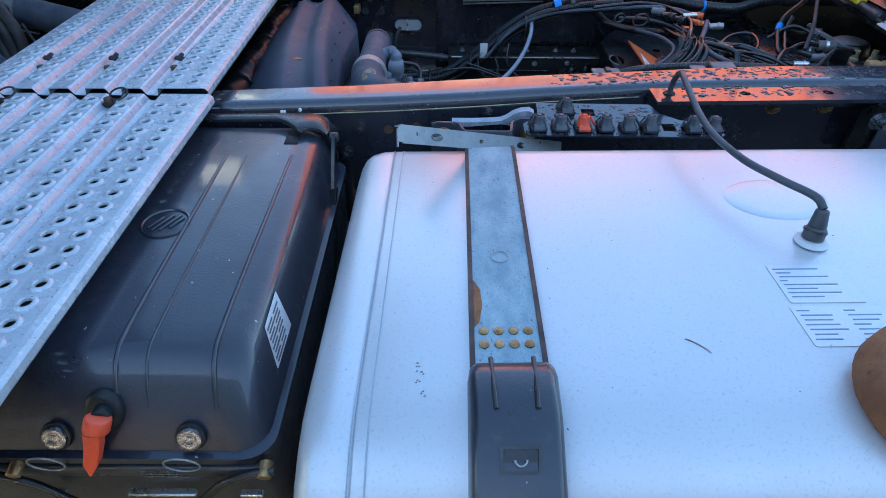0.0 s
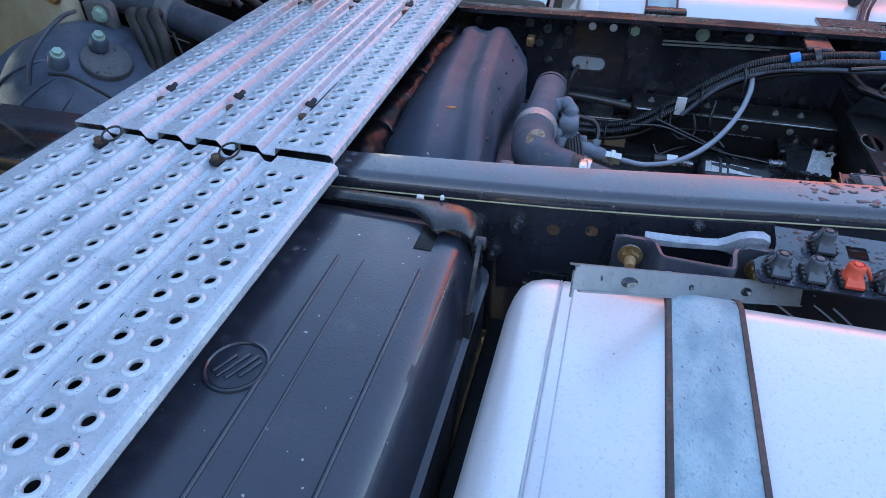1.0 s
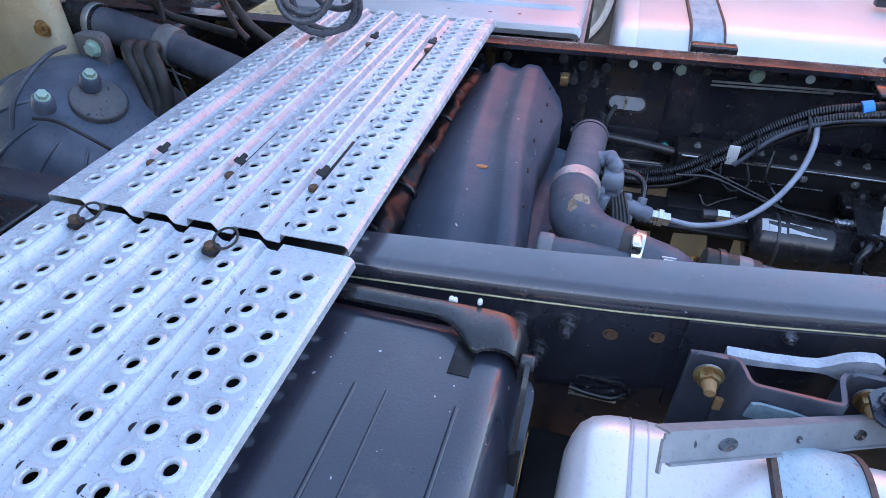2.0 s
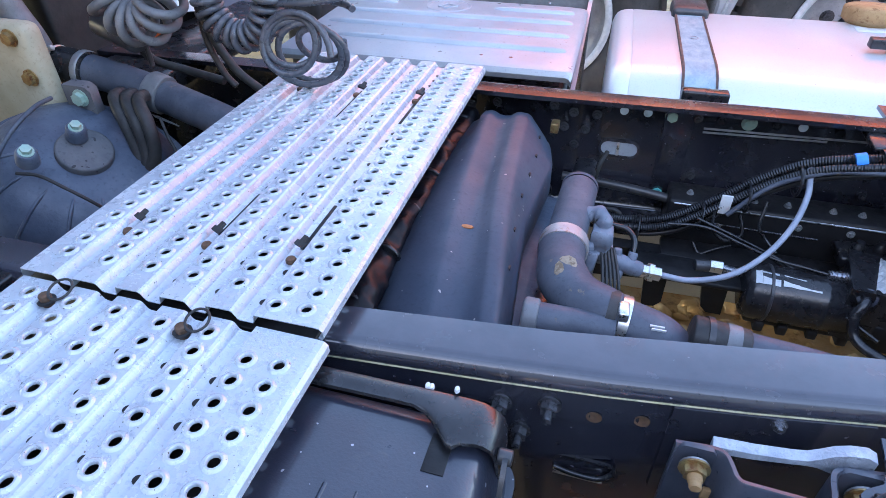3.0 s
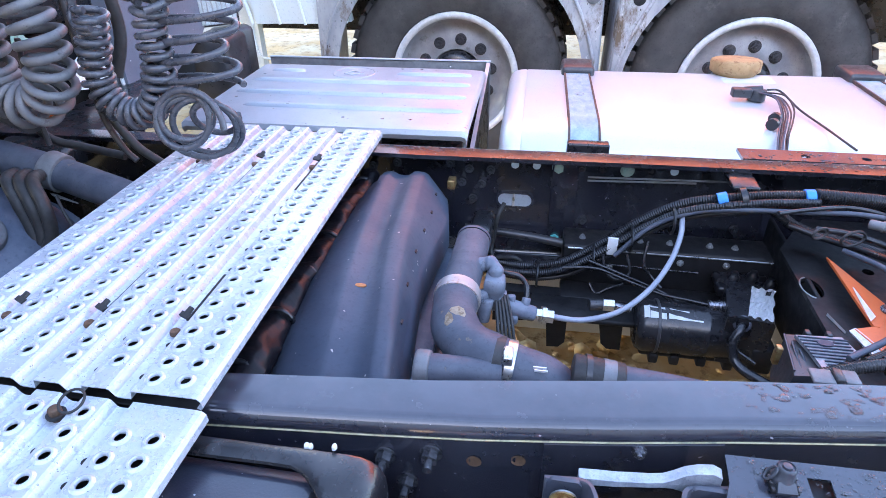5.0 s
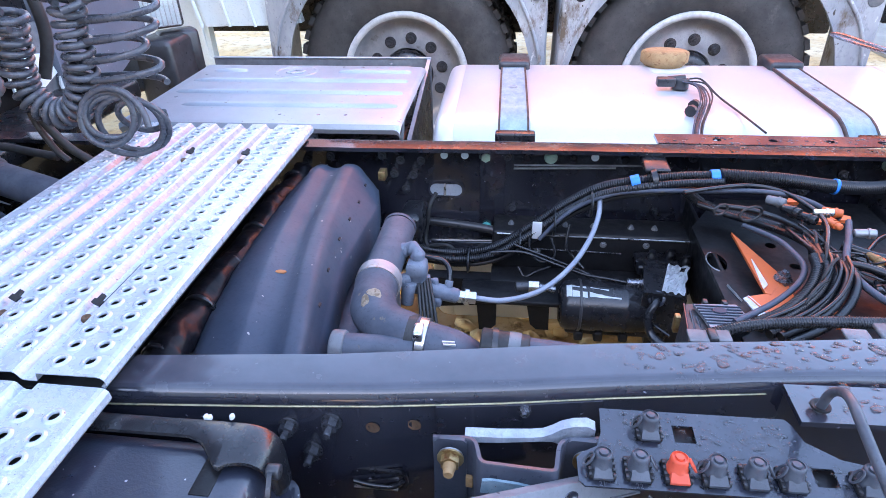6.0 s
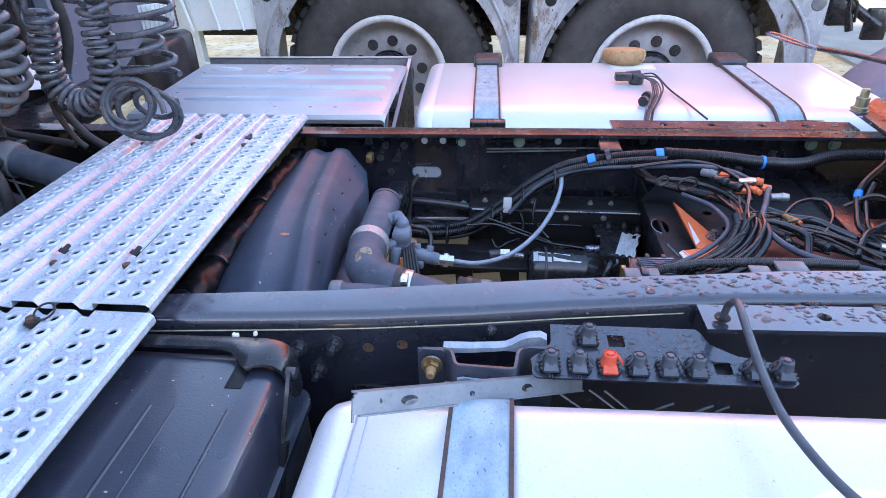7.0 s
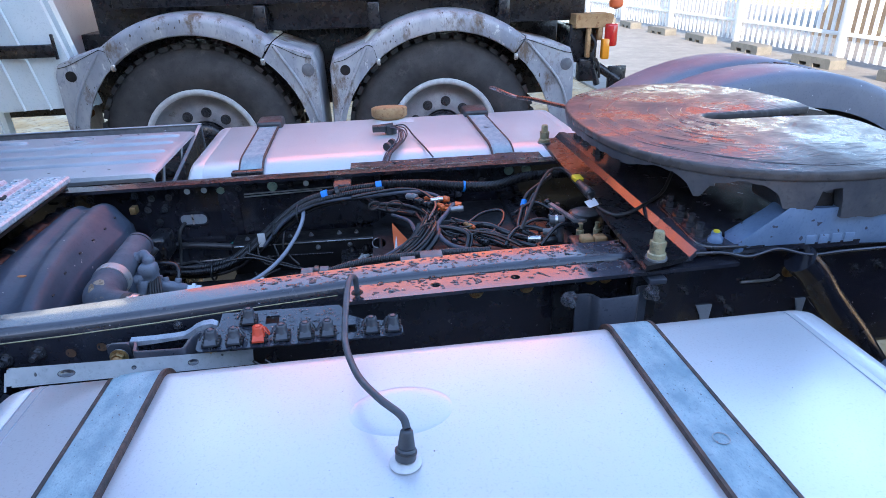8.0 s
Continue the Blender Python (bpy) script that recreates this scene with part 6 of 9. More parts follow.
def wheel_set(owner, at, r, w, facing, rimmat=RIM):
    """Tyre with tread blocks, dished steel rim and wheel nuts; the outer face looks along facing * y."""
    flip = Matrix.Rotation(radians(90 if facing < 0 else -90), 4, "X")
    tyre_prof = [(r * 0.56, -0.01), (r * 0.60, 0.008), (r * 0.72, 0.018), (r * 0.86, 0.014), (r * 0.935, -0.004), (r * 0.965, -0.028), (r * 0.972, -0.06),
                 (r * 0.972, -w + 0.06), (r * 0.965, -w + 0.028), (r * 0.86, -w), (r * 0.56, -w)]
    t = part("wheel", lathe(tyre_prof, flip, 64), TYRE, owner, "black tyre with a dusty sidewall", angle=45)
    t.matrix_local = Matrix.Translation(at)
    tr_ = bmesh.new()
    n = 46
    for k in range(n):
        a = 2 * math.pi * (k + 0.25) / n
        for v, wd, off in ((-0.050, 0.060, 0.0), (-0.135, 0.07, 0.5), (-0.22, 0.07, 0.0), (-w + 0.05, 0.06, 0.5)):
            aa = a + off * 2 * math.pi / n
            m = flip @ Matrix.Rotation(aa, 4, "Z") @ Matrix.Translation((r * 0.982, 0, v)) @ Matrix.Diagonal((r * 0.042, 2 * math.pi * r / n * 0.62, wd, 1))
            bmesh.ops.create_cube(tr_, size=1.0, matrix=m)
    tagged(part("tread", tr_, TYRE, t, smooth=False), kind="stuff")
    q = r * 0.56
    rim_prof = [(q + 0.004, -0.006), (q + 0.006, 0.006), (q - 0.006, 0.010), (q - 0.018, 0.002), (q - 0.028, -0.045), (q - 0.055, -0.075), (q * 0.70, -0.075), (q * 0.60, -0.062), (q * 0.42, -0.060), (q * 0.40, -0.075), (q * 0.2, -0.08), (0, -0.08)]
    part("rim", lathe(rim_prof, flip, 48), rimmat, t, "silver-grey steel rim")
    part("rim_lip", lathe([(q - 0.022, 0.003), (q - 0.016, 0.012), (q - 0.004, 0.016), (q + 0.008, 0.013), (q + 0.010, 0.004)], flip, 48), CASTAL, t, "polished rim edge")
    part("hub", lathe([(q * 0.40, -0.075), (q * 0.39, -0.03), (q * 0.33, -0.015), (q * 0.2, -0.01), (q * 0.18, 0.005), (0, 0.006)], flip, 24), CHASSIS, t, "dark greasy hub")
    nut = None
    for k in range(10):
        m = flip @ Matrix.Rotation(2 * math.pi * k / 10 + 0.2, 4, "Z") @ Matrix.Translation((q * 0.575, 0, -0.062))
        if nut is None:
            nut = part("wheel_nut", hex_bolt(0.019, 0.018, True, 0.020), DARKNUT, t)
            nut.matrix_local = m
        else:
            again(nut, m)
    return t


ax = thing("rear_axle", "black rear axle joining the wheels beneath the frame", "axle")
wheel_set(ax, (2.12, 1.52, GZ + 0.5), 0.5, 0.40, 1)
wheel_set(ax, (2.12, -0.76, GZ + 0.5), 0.5, 0.40, -1)
part("beam", cyl((2.12, -0.60, GZ + 0.5), (2.12, 1.36, GZ + 0.5), 0.075, seg=16), CHASSIS, ax)
for y in (0.13, 0.73):
    part("spring_seat", box(2.0, 2.24, y - 0.05, y + 0.05, GZ + 0.55, 0.70, 0.01), CHASSIS, ax)

# crossmembers between the rails
for x0, x1, z0, z1 in ((-0.62, -0.52, 0.70, 0.80), (0.98, 1.05, 0.72, 0.86), (1.55, 1.65, 0.70, 0.82), (-0.16, -0.04, 0.70, 0.74)):
    tagged(part("crossmember", box(x0, x1, near_web(x0) + 0.010, far_web(x0) + 0.0005, z0, z1, 0.006), CHASSIS), "black steel crossmember between the frame rails", "crossmember", group="crossmembers")

# ---- neighbouring lorry ----
WY = 2.36
lo = thing("lorry", "orange tipper lorry with white cab, dark chassis and grey mudguards", "lorry", (0, 0, 0))
wheel_set(lo, (-0.30, WY, 0.64), 0.52, 0.42, -1)
wheel_set(lo, (0.995, WY, 0.64), 0.52, 0.42, -1)


def lorry_guard(cx, cz, left, right, label):
    """Arch piece with a rounded shoulder, and an angular skirt piece at either end."""
    t = part("mudguard", shoulder(cx, cz, 52, 129), GUARD, lo, label, angle=40)
    Y = WY - 0.078
    for sgn, xe in ((-1, left), (1, right)):
        a_in = [90 - sgn * d for d in (39, 46, 54, 62, 70, 78, 86)]
        inner = [(cx + 0.570 * math.cos(radians(a)), cz + 0.570 * math.sin(radians(a))) for a in a_in]
        shoulder_pt = (cx + 0.662 * math.cos(radians(90 - sgn * 38.5)), cz + 0.662 * math.sin(radians(90 - sgn * 38.5)))
        outer = [(xe, cz - 0.06), (xe - sgn * 0.012, cz + 0.40), (xe - sgn * 0.030, cz + 0.452), (xe - sgn * 0.10, cz + 0.478), shoulder_pt]
        loop = inner + outer if sgn > 0 else (inner + outer)[::-1]
        sk = part("skirt", plate(loop, [], 0.016, Matrix.Translation((0, Y, 0)) @ AXIS_Y), GUARD, t)
        # top ledge behind the skirt
        lg = bmesh.new()
        path = [(xe, cz - 0.06), (xe - sgn * 0.012, cz + 0.40), (xe - sgn * 0.030, cz + 0.452), (xe - sgn * 0.10, cz + 0.478), shoulder_pt]
        rows = [[lg.verts.new((u + sgn * e, Y + dy, v + e)) for u, v in path] for dy, e in ((0.016, -0.002), (0.022, 0.004), (0.05, 0.010), (0.42, 0.012))]
        for p_, q_ in zip(rows, rows[1:]):
            for k in range(len(path) - 1):
                lg.faces.new((p_[k], p_[k + 1], q_[k + 1], q_[k]))
        bmesh.ops.recalc_face_normals(lg, faces=lg.faces)
        bmesh.ops.solidify(lg, geom=lg.faces[:], thickness=0.006)
        part("ledge", lg, GUARD, sk, angle=40)
        part("seam", sweep(spline([(shoulder_pt[0], Y - 0.001, shoulder_pt[1]), (shoulder_pt[0] - sgn * 0.03, Y - 0.002, shoulder_pt[1] - 0.012), (inner[0][0] + sgn * 0.008, Y - 0.001, inner[0][1] + 0.012)], 4), 0.0020, 6), CHASSIS, sk, "dark seam")
        part("seam", sweep(spline([(shoulder_pt[0], Y - 0.001, shoulder_pt[1]), (xe - sgn * 0.09, Y - 0.002, cz + 0.455), (xe - sgn * 0.03, Y - 0.001, cz + 0.440)], 4), 0.0018, 6), CHASSIS, sk, "dark seam")
        part("crease", sweep(spline([(shoulder_pt[0] + sgn * 0.005, Y - 0.001, shoulder_pt[1] - 0.01), (xe - sgn * 0.09, Y - 0.004, cz + 0.30), (xe - sgn * 0.025, Y - 0.003, cz + 0.11), (xe - sgn * 0.01, Y, cz - 0.05)], 6), 0.008, 8), GUARD, sk)
        if sgn > 0:
            part("reflector", cyl((xe - sgn * 0.052, Y + 0.001, cz + 0.385), (xe - sgn * 0.052, Y - 0.004, cz + 0.385), 0.032, seg=20, bevel=0.002), GREYPL, sk)
        else:
            part("bolt_hole", cyl((xe + 0.082, Y + 0.001, cz + 0.400), (xe + 0.082, Y - 0.0015, cz + 0.400), 0.026, seg=18), MATTE, sk, "dark round hole")
        part("clip", box(inner[0][0] - 0.010, inner[0][0] + 0.010, Y - 0.012, Y + 0.004, inner[0][1] - 0.026, inner[0][1] + 0.006, 0.003), STEEL, sk)
    return t


def shoulder(cx, cz, a0, a1):
    bm = bmesh.new()
    sec = [(0.568, 0.045), (0.568, 0.010), (0.572, 0.001), (0.580, -0.002), (0.632, -0.004), (0.648, 0.0), (0.660, 0.010), (0.667, 0.026), (0.670, 0.05), (0.674, 0.14), (0.676, 0.44)]
    n = 26
    rows = []
    for r, dy in sec:
        rows.append([bm.verts.new((cx + r * math.cos(radians(a0 + (a1 - a0) * k / n)), WY - 0.078 + dy, cz + r * math.sin(radians(a0 + (a1 - a0) * k / n)))) for k in range(n + 1)])
    for p_, q_ in zip(rows, rows[1:]):
        for k in range(n):
            bm.faces.new((p_[k], p_[k + 1], q_[k + 1], q_[k]))
    bmesh.ops.recalc_face_normals(bm, faces=bm.faces)
    bmesh.ops.solidify(bm, geom=bm.faces[:], thickness=0.006)
    return bm


lorry_guard(-0.28, 0.64, -0.93, 0.349, "grey scuffed plastic mudguard with dried mud over a lorry wheel")
lorry_guard(1.015, 0.615, 0.402, 1.70, "grey scuffed plastic mudguard with dried mud over a lorry wheel")

part("tipper", box(-0.62, 3.1, WY + 0.06, WY + 2.3, 1.52, 2.31, 0.03), ORPAINT, lo)
for k in range(8):
    x = -0.40 + 0.46 * k
    part("side_rib", box(x, x + 0.10, WY - 0.02, WY + 0.059, 1.54, 2.25, 0.015), ORPAINT, lo)
part("subframe", box(-0.75, 1.80, WY + 0.12, WY + 0.30, 1.20, 1.515, 0.01), CHASSIS, lo)
part("side_board", box(-0.62, 1.72, WY + 0.03, WY + 0.115, 1.335, 1.50, 0.006), CHASSIS, lo)
part("chassis", box(-2.6, 1.75, WY + 0.45, WY + 1.75, 0.75, 1.19, 0.01), CHASSIS, lo)
part("axle", cyl((-0.30, WY + 0.3, 0.64), (-0.30, WY + 2.0, 0.64), 0.09, seg=14), CHASSIS, lo)
part("axle", cyl((0.995, WY + 0.3, 0.64), (0.995, WY + 2.0, 0.64), 0.09, seg=14), CHASSIS, lo)
for x in (0.05, 0.62, 1.3):
    part("bracket", box(x, x + 0.06, WY + 0.02, WY + 0.118, 1.20, 1.33, 0.006), CHASSIS, lo)
part("catch", box(0.18, 0.24, WY + 0.012, WY + 0.029, 1.36, 1.44, 0.004), RUST, lo)

# pale cab side with access panel, lamp and dark gap
cab = part("cab", plate([(-2.9, 0.60), (-1.275, 0.60), (-1.275, 0.86), (-0.80, 0.88), (-0.86, 1.15), (-0.93, 1.50), (-0.98, 2.45), (-2.9, 2.45)], [], 0.05, Matrix.Translation((0, WY + 0.03, 0)) @ AXIS_Y), WHITEP, lo, "white cab side")
part("top_block", box(-2.9, -0.98, WY + 0.082, WY + 2.2, 0.95, 2.45, 0.02), WHITEP, cab)
pn = part("skirt_panel", plate([(-1.235, 0.880), (-0.795, 0.888), (-0.845, 1.10), (-0.90, 1.36), (-0.95, 1.60), (-1.36, 1.60), (-1.32, 1.30)], [], 0.03, Matrix.Translation((0, WY - 0.055, 0)) @ AXIS_Y), WHITEP, lo, "pale hinged skirt panel with a black grab slot")
for f in (0.30, 0.58):
    a, b = Vector((-1.235 + 0.44 * f, WY - 0.088, 0.886)), Vector((-1.36 + 0.41 * f, WY - 0.088, 1.58))
    part("panel_rib", sweep(spline([a, a.lerp(b, 0.3) + Vector((0.004, 0, 0)), a.lerp(b, 0.6) + Vector((0.006, 0, 0)), b], 5), 0.007, 8), WHITEP, pn)
part("panel_edge", sweep([Vector((-1.240, WY - 0.088, 0.883)), Vector((-1.325, WY - 0.088, 1.30)), Vector((-1.365, WY - 0.088, 1.60))], 0.010, 8), WHITEP, pn)
part("grab_slot", box(-1.20, -0.885, WY - 0.100, WY - 0.0855, 1.135, 1.195, 0.006), CHASSIS, pn, "black grab slot")
part("slot_tab", box(-0.885, -0.872, WY - 0.100, WY - 0.0855, 1.125, 1.24, 0.003), CHASSIS, pn)
part("lower_rim", sweep(spline([(-1.275, WY - 0.03, 0.88), (-1.268, WY - 0.03, 0.76), (-1.24, WY - 0.03, 0.715), (-1.1, WY - 0.03, 0.712), (-0.93, WY - 0.03, 0.716)], 5), 0.006, 8), WHITEP, cab)
part("hose_under", sweep(spline([(-1.05, WY + 0.3, 0.83), (-1.0, WY + 0.25, 0.80), (-0.93, WY + 0.2, 0.81)], 5), 0.025, 8), RUST, cab)
lm = thing("work_lamp", "square white work lamp in a black housing behind the cab", "lamp", (-1.02, 1.60, 1.07), 42)
part("housing", box(-0.075, 0.075, 0.0, 0.06, -0.055, 0.058, 0.016, 3), PLASTIC, lm)
part("lens", box(-0.060, 0.060, -0.006, -0.001, -0.043, 0.046, 0.002), WHITEP, lm, "clear ribbed lens over a bright reflector")
part("glass", box(-0.062, 0.062, -0.012, -0.0075, -0.045, 0.048, 0.002), GLASS, lm)
for k in range(7):
    part("lens_rib", cyl((-0.048 + 0.016 * k, -0.0065, -0.040), (-0.048 + 0.016 * k, -0.0065, 0.043), 0.003, seg=6), PAPER, lm)
part("bracket", box(-0.02, 0.12, 0.02, 0.10, -0.26, -0.070, 0.015), PLASTIC, lm)
part("battery_case", box(-0.22, 0.04, 0.0, 0.12, -0.26, -0.09, 0.02), PLASTIC, lm)

# rear lamps of the lorry
rl = thing("rear_lamp_cluster", "lorry rear lamp bracket with red and amber lenses", "lamp", (1.87, 2.40, 1.08))
part("backbox", box(-0.16, 0.0, 0.04, 0.30, -0.10, 0.10, 0.01), CHASSIS, rl)
part("rusty_cover", loft([[(-0.15, -0.02, z), (0.02 + g, -0.02, z), (0.02 + g, 0.10, z), (-0.15, 0.10, z)] for z, g in ((0.085, 0.0), (0.10, 0.03), (0.145, 0.04), (0.155, 0.02))]), CAPRUST, rl, "rusty ochre lamp bracket")
part("rusty_leg", box(-0.080, -0.058, -0.015, 0.02, -0.07, 0.085, 0.004), CAPRUST, rl)
part("junction", box(-0.11, 0.0, 0.0, 0.06, -0.20, -0.075, 0.012), CHASSIS, rl)
part("cable", sweep(spline([(-0.06, -0.01, 0.05), (-0.035, -0.03, 0.0), (-0.05, -0.03, -0.06), (-0.01, -0.02, -0.10), (0.01, 0.0, -0.18)], 6), 0.007, 8), RUBBER, rl)
part("rusty_leg", box(-0.02, 0.005, -0.018, 0.02, 0.02, 0.085, 0.004), CAPRUST, rl)
part("red_lens", cyl((0.045, -0.03, -0.01), (0.045, -0.03, 0.105), 0.034, seg=16, bevel=0.010), REDLENS, rl, "red round lens")
part("amber_lens", box(-0.006, 0.034, -0.06, -0.02, -0.075, 0.03, 0.006), AMBER, rl, "amber marker lens")
part("arm", cyl((-0.05, 0.02, -0.05), (0.0, 0.0, -0.22), 0.018, seg=10), CHASSIS, rl)
part("arm", cyl((0.0, 0.02, -0.12), (0.12, 0.0, -0.20), 0.024, seg=10), CHASSIS, rl)
part("tail_panel", box(0.06, 0.16, -0.01, 0.02, -0.26, -0.12, 0.006), CHASSIS, rl)
part("orange_marker", lathe([(0.0, -0.035), (0.035, -0.02), (0.04, 0.0), (0.035, 0.02), (0, 0.035)], Matrix.Translation((0.11, 0.10, 0.20)), 16), ORPAINT, rl)

# ---- fence along the yard ----
F0, F1 = Vector((7.05, 4.5, GZ + 0.03)), Vector((6.75, 16.5, GZ + 0.03))
fd = (F1 - F0)
L = fd.length
fe = thing("palisade_fence", "white steel palisade fence standing on concrete feet", "fence", F0, math.degrees(math.atan2(fd.y, fd.x)))
pale = None
for k in range(int(L / 0.145)):
    m = Matrix.Translation((0.07 + 0.145 * k, 0, 0.06))
    if pale is None:
        pb = plate([(-0.032, 0.0), (0.032, 0.0), (0.032, 1.85), (0.0, 1.93), (-0.032, 1.85)], [], 0.012, Matrix.Rotation(radians(90), 4, "X"))
        pale = part("pale", pb, FENCEW, fe)
        pale.matrix_local = m
    else:
        again(pale, m)
for z in (0.35, 1.55):
    part("fence_rail", box(0, L, 0.002, 0.04, z, z + 0.05, 0.004), FENCEW, fe)
post = None
for k in range(int(L / 2.4) + 1):
    m = Matrix.Translation((2.4 * k, 0.06, -0.02))
    if post is None:
        post = part("post", box(-0.045, 0.045, -0.045, 0.045, 0, 1.95, 0.006), FENCEW, fe)
        post.matrix_local = m
    else:
        again(post, m)
blk = None
for k in range(int(L / 1.5)):
    m = Matrix.Translation(F0 + fd.normalized() * (0.8 + 1.5 * k) + Vector((-0.42, 0, -0.004))) @ Matrix.Rotation(math.atan2(fd.y, fd.x) + random.uniform(-0.1, 0.1), 4, "Z")
    if blk is None:
        blk = thing("concrete_foot", "grey concrete fence foot lying on the paving", "concrete block", group="fence feet")
        bb_ = plate([(-0.36, 0), (-0.20, 0), (-0.20, 0.05), (-0.06, 0.05), (-0.06, 0), (0.06, 0), (0.06, 0.05), (0.20, 0.05), (0.20, 0), (0.36, 0), (0.36, 0.11), (0.33, 0.13), (-0.33, 0.13), (-0.36, 0.11)], [], 0.24,
                    Matrix.Translation((0, -0.12, 0)) @ AXIS_Y)
        part("block", bb_, FOOTC, blk)
        blk.matrix_world = m
    else:
        copy_thing(blk, m)


# ---- between the rails: pipes, looms, valves ----
def cable(name, label, pts, r, mat, seg=8, parent=None, n=8):
    ob = part(name, sweep(spline(pts, n), r, seg), mat, parent)
    return ob if parent else tagged(ob, label, "cable")


# intake pipe: metal tube, rubber elbow, clamps
ip = thing("air_pipe", "grey rubber air pipe elbow with steel tube and bright hose clamp", "pipe")
tube_a, tube_b = Vector((0.028, 0.505, 0.880)), Vector((0.022, 0.345, 0.868))
part("tube", cyl(tube_a, tube_b, 0.0315, seg=28, bevel=0.004), HOSE, ip, "grey painted tube")
part("tube_end", lathe([(0.0315, 0.0), (0.0322, 0.006), (0.0295, 0.010), (0.0, 0.012)], Matrix.Translation(tube_a) @ (tube_a - tube_b).to_track_quat("Z", "Y").to_matrix().to_4x4(), 28), HOSE, ip)
el = spline([(0.022, 0.352, 0.868), (0.022, 0.315, 0.868), (0.032, 0.265, 0.868), (0.064, 0.226, 0.866), (0.112, 0.205, 0.860), (0.165, 0.196, 0.845), (0.215, 0.192, 0.805)], 8)
part("elbow", sweep(el, 0.037, 24, rfun=lambda i, t: 0.0362 + 0.0018 * t + 0.0012 * math.sin(i * 0.5)), HOSE, ip, "grey rubber elbow with dried mud")
part("collar", lathe([(0.0350, -0.013), (0.0388, -0.012), (0.0395, 0.0), (0.0388, 0.012), (0.0350, 0.013)], Matrix.Translation((0.022, 0.343, 0.868)) @ Matrix.Rotation(radians(90), 4, "X"), 28), COLLAR, ip, "steel clamp collar with rust traces")
cl = Matrix.Translation((0.118, 0.2035, 0.859)) @ Vector((1, -0.06, -0.12)).to_track_quat("Z", "Y").to_matrix().to_4x4()
part("hose_clamp", lathe([(0.0370, -0.007), (0.0396, -0.0065), (0.0396, 0.0065), (0.0370, 0.007)], cl, 32), STEEL, ip, "bright steel hose clamp")
part("clamp_screw", box(0.110, 0.124, 0.172, 0.200, 0.888, 0.903, 0.003), STEEL, ip)
part("sleeve", lathe([(0.0370, -0.008), (0.0398, -0.008), (0.0398, 0.005), (0.0370, 0.005)], Matrix.Translation((0.103, 0.207, 0.861)) @ Vector((1, -0.08, -0.1)).to_track_quat("Z", "Y").to_matrix().to_4x4(), 28), RUBBER, ip)
for k in range(2):
    part("print_bar", box(0.152 + 0.002 * k, 0.170 + 0.002 * k, 0.178 - 0.006 * k, 0.180 - 0.006 * k, 0.885, 0.8878), PAPER, ip)
part("mud_patch", lathe([(0.0, 0.0025), (0.010, 0.0015), (0.015, 0.0)], Matrix.Translation((0.034, 0.255, 0.9030)) @ pose(0, 0, 0, 25, -10, 0), 9), MUD, ip, "dried mud spot")
part("mud_patch", lathe([(0.0, 0.0022), (0.006, 0.0015), (0.011, 0.0)], Matrix.Translation((0.026, 0.240, 0.8985)) @ pose(0, 0, 0, 35, -18, 0) @ Matrix.Diagonal((0.7, 1.6, 1, 1)), 8), MUD, ip, "dried mud spot")
# lower pipe to the rail
lp = thing("lower_pipe", "dark rubber pipe with grey coupling running along the rail", "pipe")
part("pipe", cyl((0.004, 0.175, 0.866), (0.110, 0.178, 0.864), 0.0225, seg=20), HOSE, lp)
part("flange", cyl((-0.012, 0.175, 0.866), (0.010, 0.175, 0.866), 0.0265, seg=24, bevel=0.004), GREYPL, lp, "grey coupling")
part("coupling", cyl((0.205, 0.196, 0.868), (0.275, 0.192, 0.862), 0.028, seg=20, bevel=0.003), RUBBER, lp)
part("tail", sweep(spline([(0.26, 0.193, 0.863), (0.36, 0.19, 0.855), (0.46, 0.19, 0.838), (0.56, 0.19, 0.81)], 6), 0.0245, 18), HOSE, lp)
part("band", cyl((0.245, 0.194, 0.8645), (0.262, 0.193, 0.863), 0.0288, seg=20), GREYPL, lp)
part("band", cyl((0.222, 0.195, 0.8665), (0.230, 0.195, 0.866), 0.0305, seg=20), PLASTIC, lp)

# air valve block with plugs beside the pipe
av = thing("air_valve", "dusty grey air valve with hose fitting and wiring", "valve")
part("block", loft([[(0.079 + u * k + ox, 0.405 + v * k, z) for u, v in ((-0.017, -0.018), (0.010, -0.021), (0.019, -0.010), (0.018, 0.016), (0.004, 0.021), (-0.016, 0.018))]
                    for z, k, ox in ((0.812, 0.82, 0.004), (0.818, 1.0, 0.003), (0.834, 1.02, 0.001), (0.836, 0.86, 0.0), (0.846, 0.84, 0.0), (0.850, 1.0, -0.001), (0.868, 0.98, -0.002), (0.874, 0.78, -0.003))]), VALVEB, av)
part("cap", sweep(spline([(0.080, 0.410, 0.870), (0.076, 0.418, 0.884), (0.064, 0.424, 0.888), (0.050, 0.424, 0.882)], 5), 0.0125, 14, rfun=lambda i, t: 0.0125 - 0.0018 * math.cos(i * 1.1)), VALVEB, av)
part("cap_plug", cyl((0.052, 0.424, 0.883), (0.042, 0.424, 0.880), 0.0145, seg=14, bevel=0.003), VALVEB, av)
part("side_port", cyl((0.066, 0.392, 0.846), (0.048, 0.384, 0.842), 0.010, 0.012, 12, bevel=0.002), VALVEB, av)
part("stem", cyl((0.088, 0.402, 0.818), (0.150, 0.412, 0.795), 0.0160, 0.0140, 18, bevel=0.003), VALVEB, av)
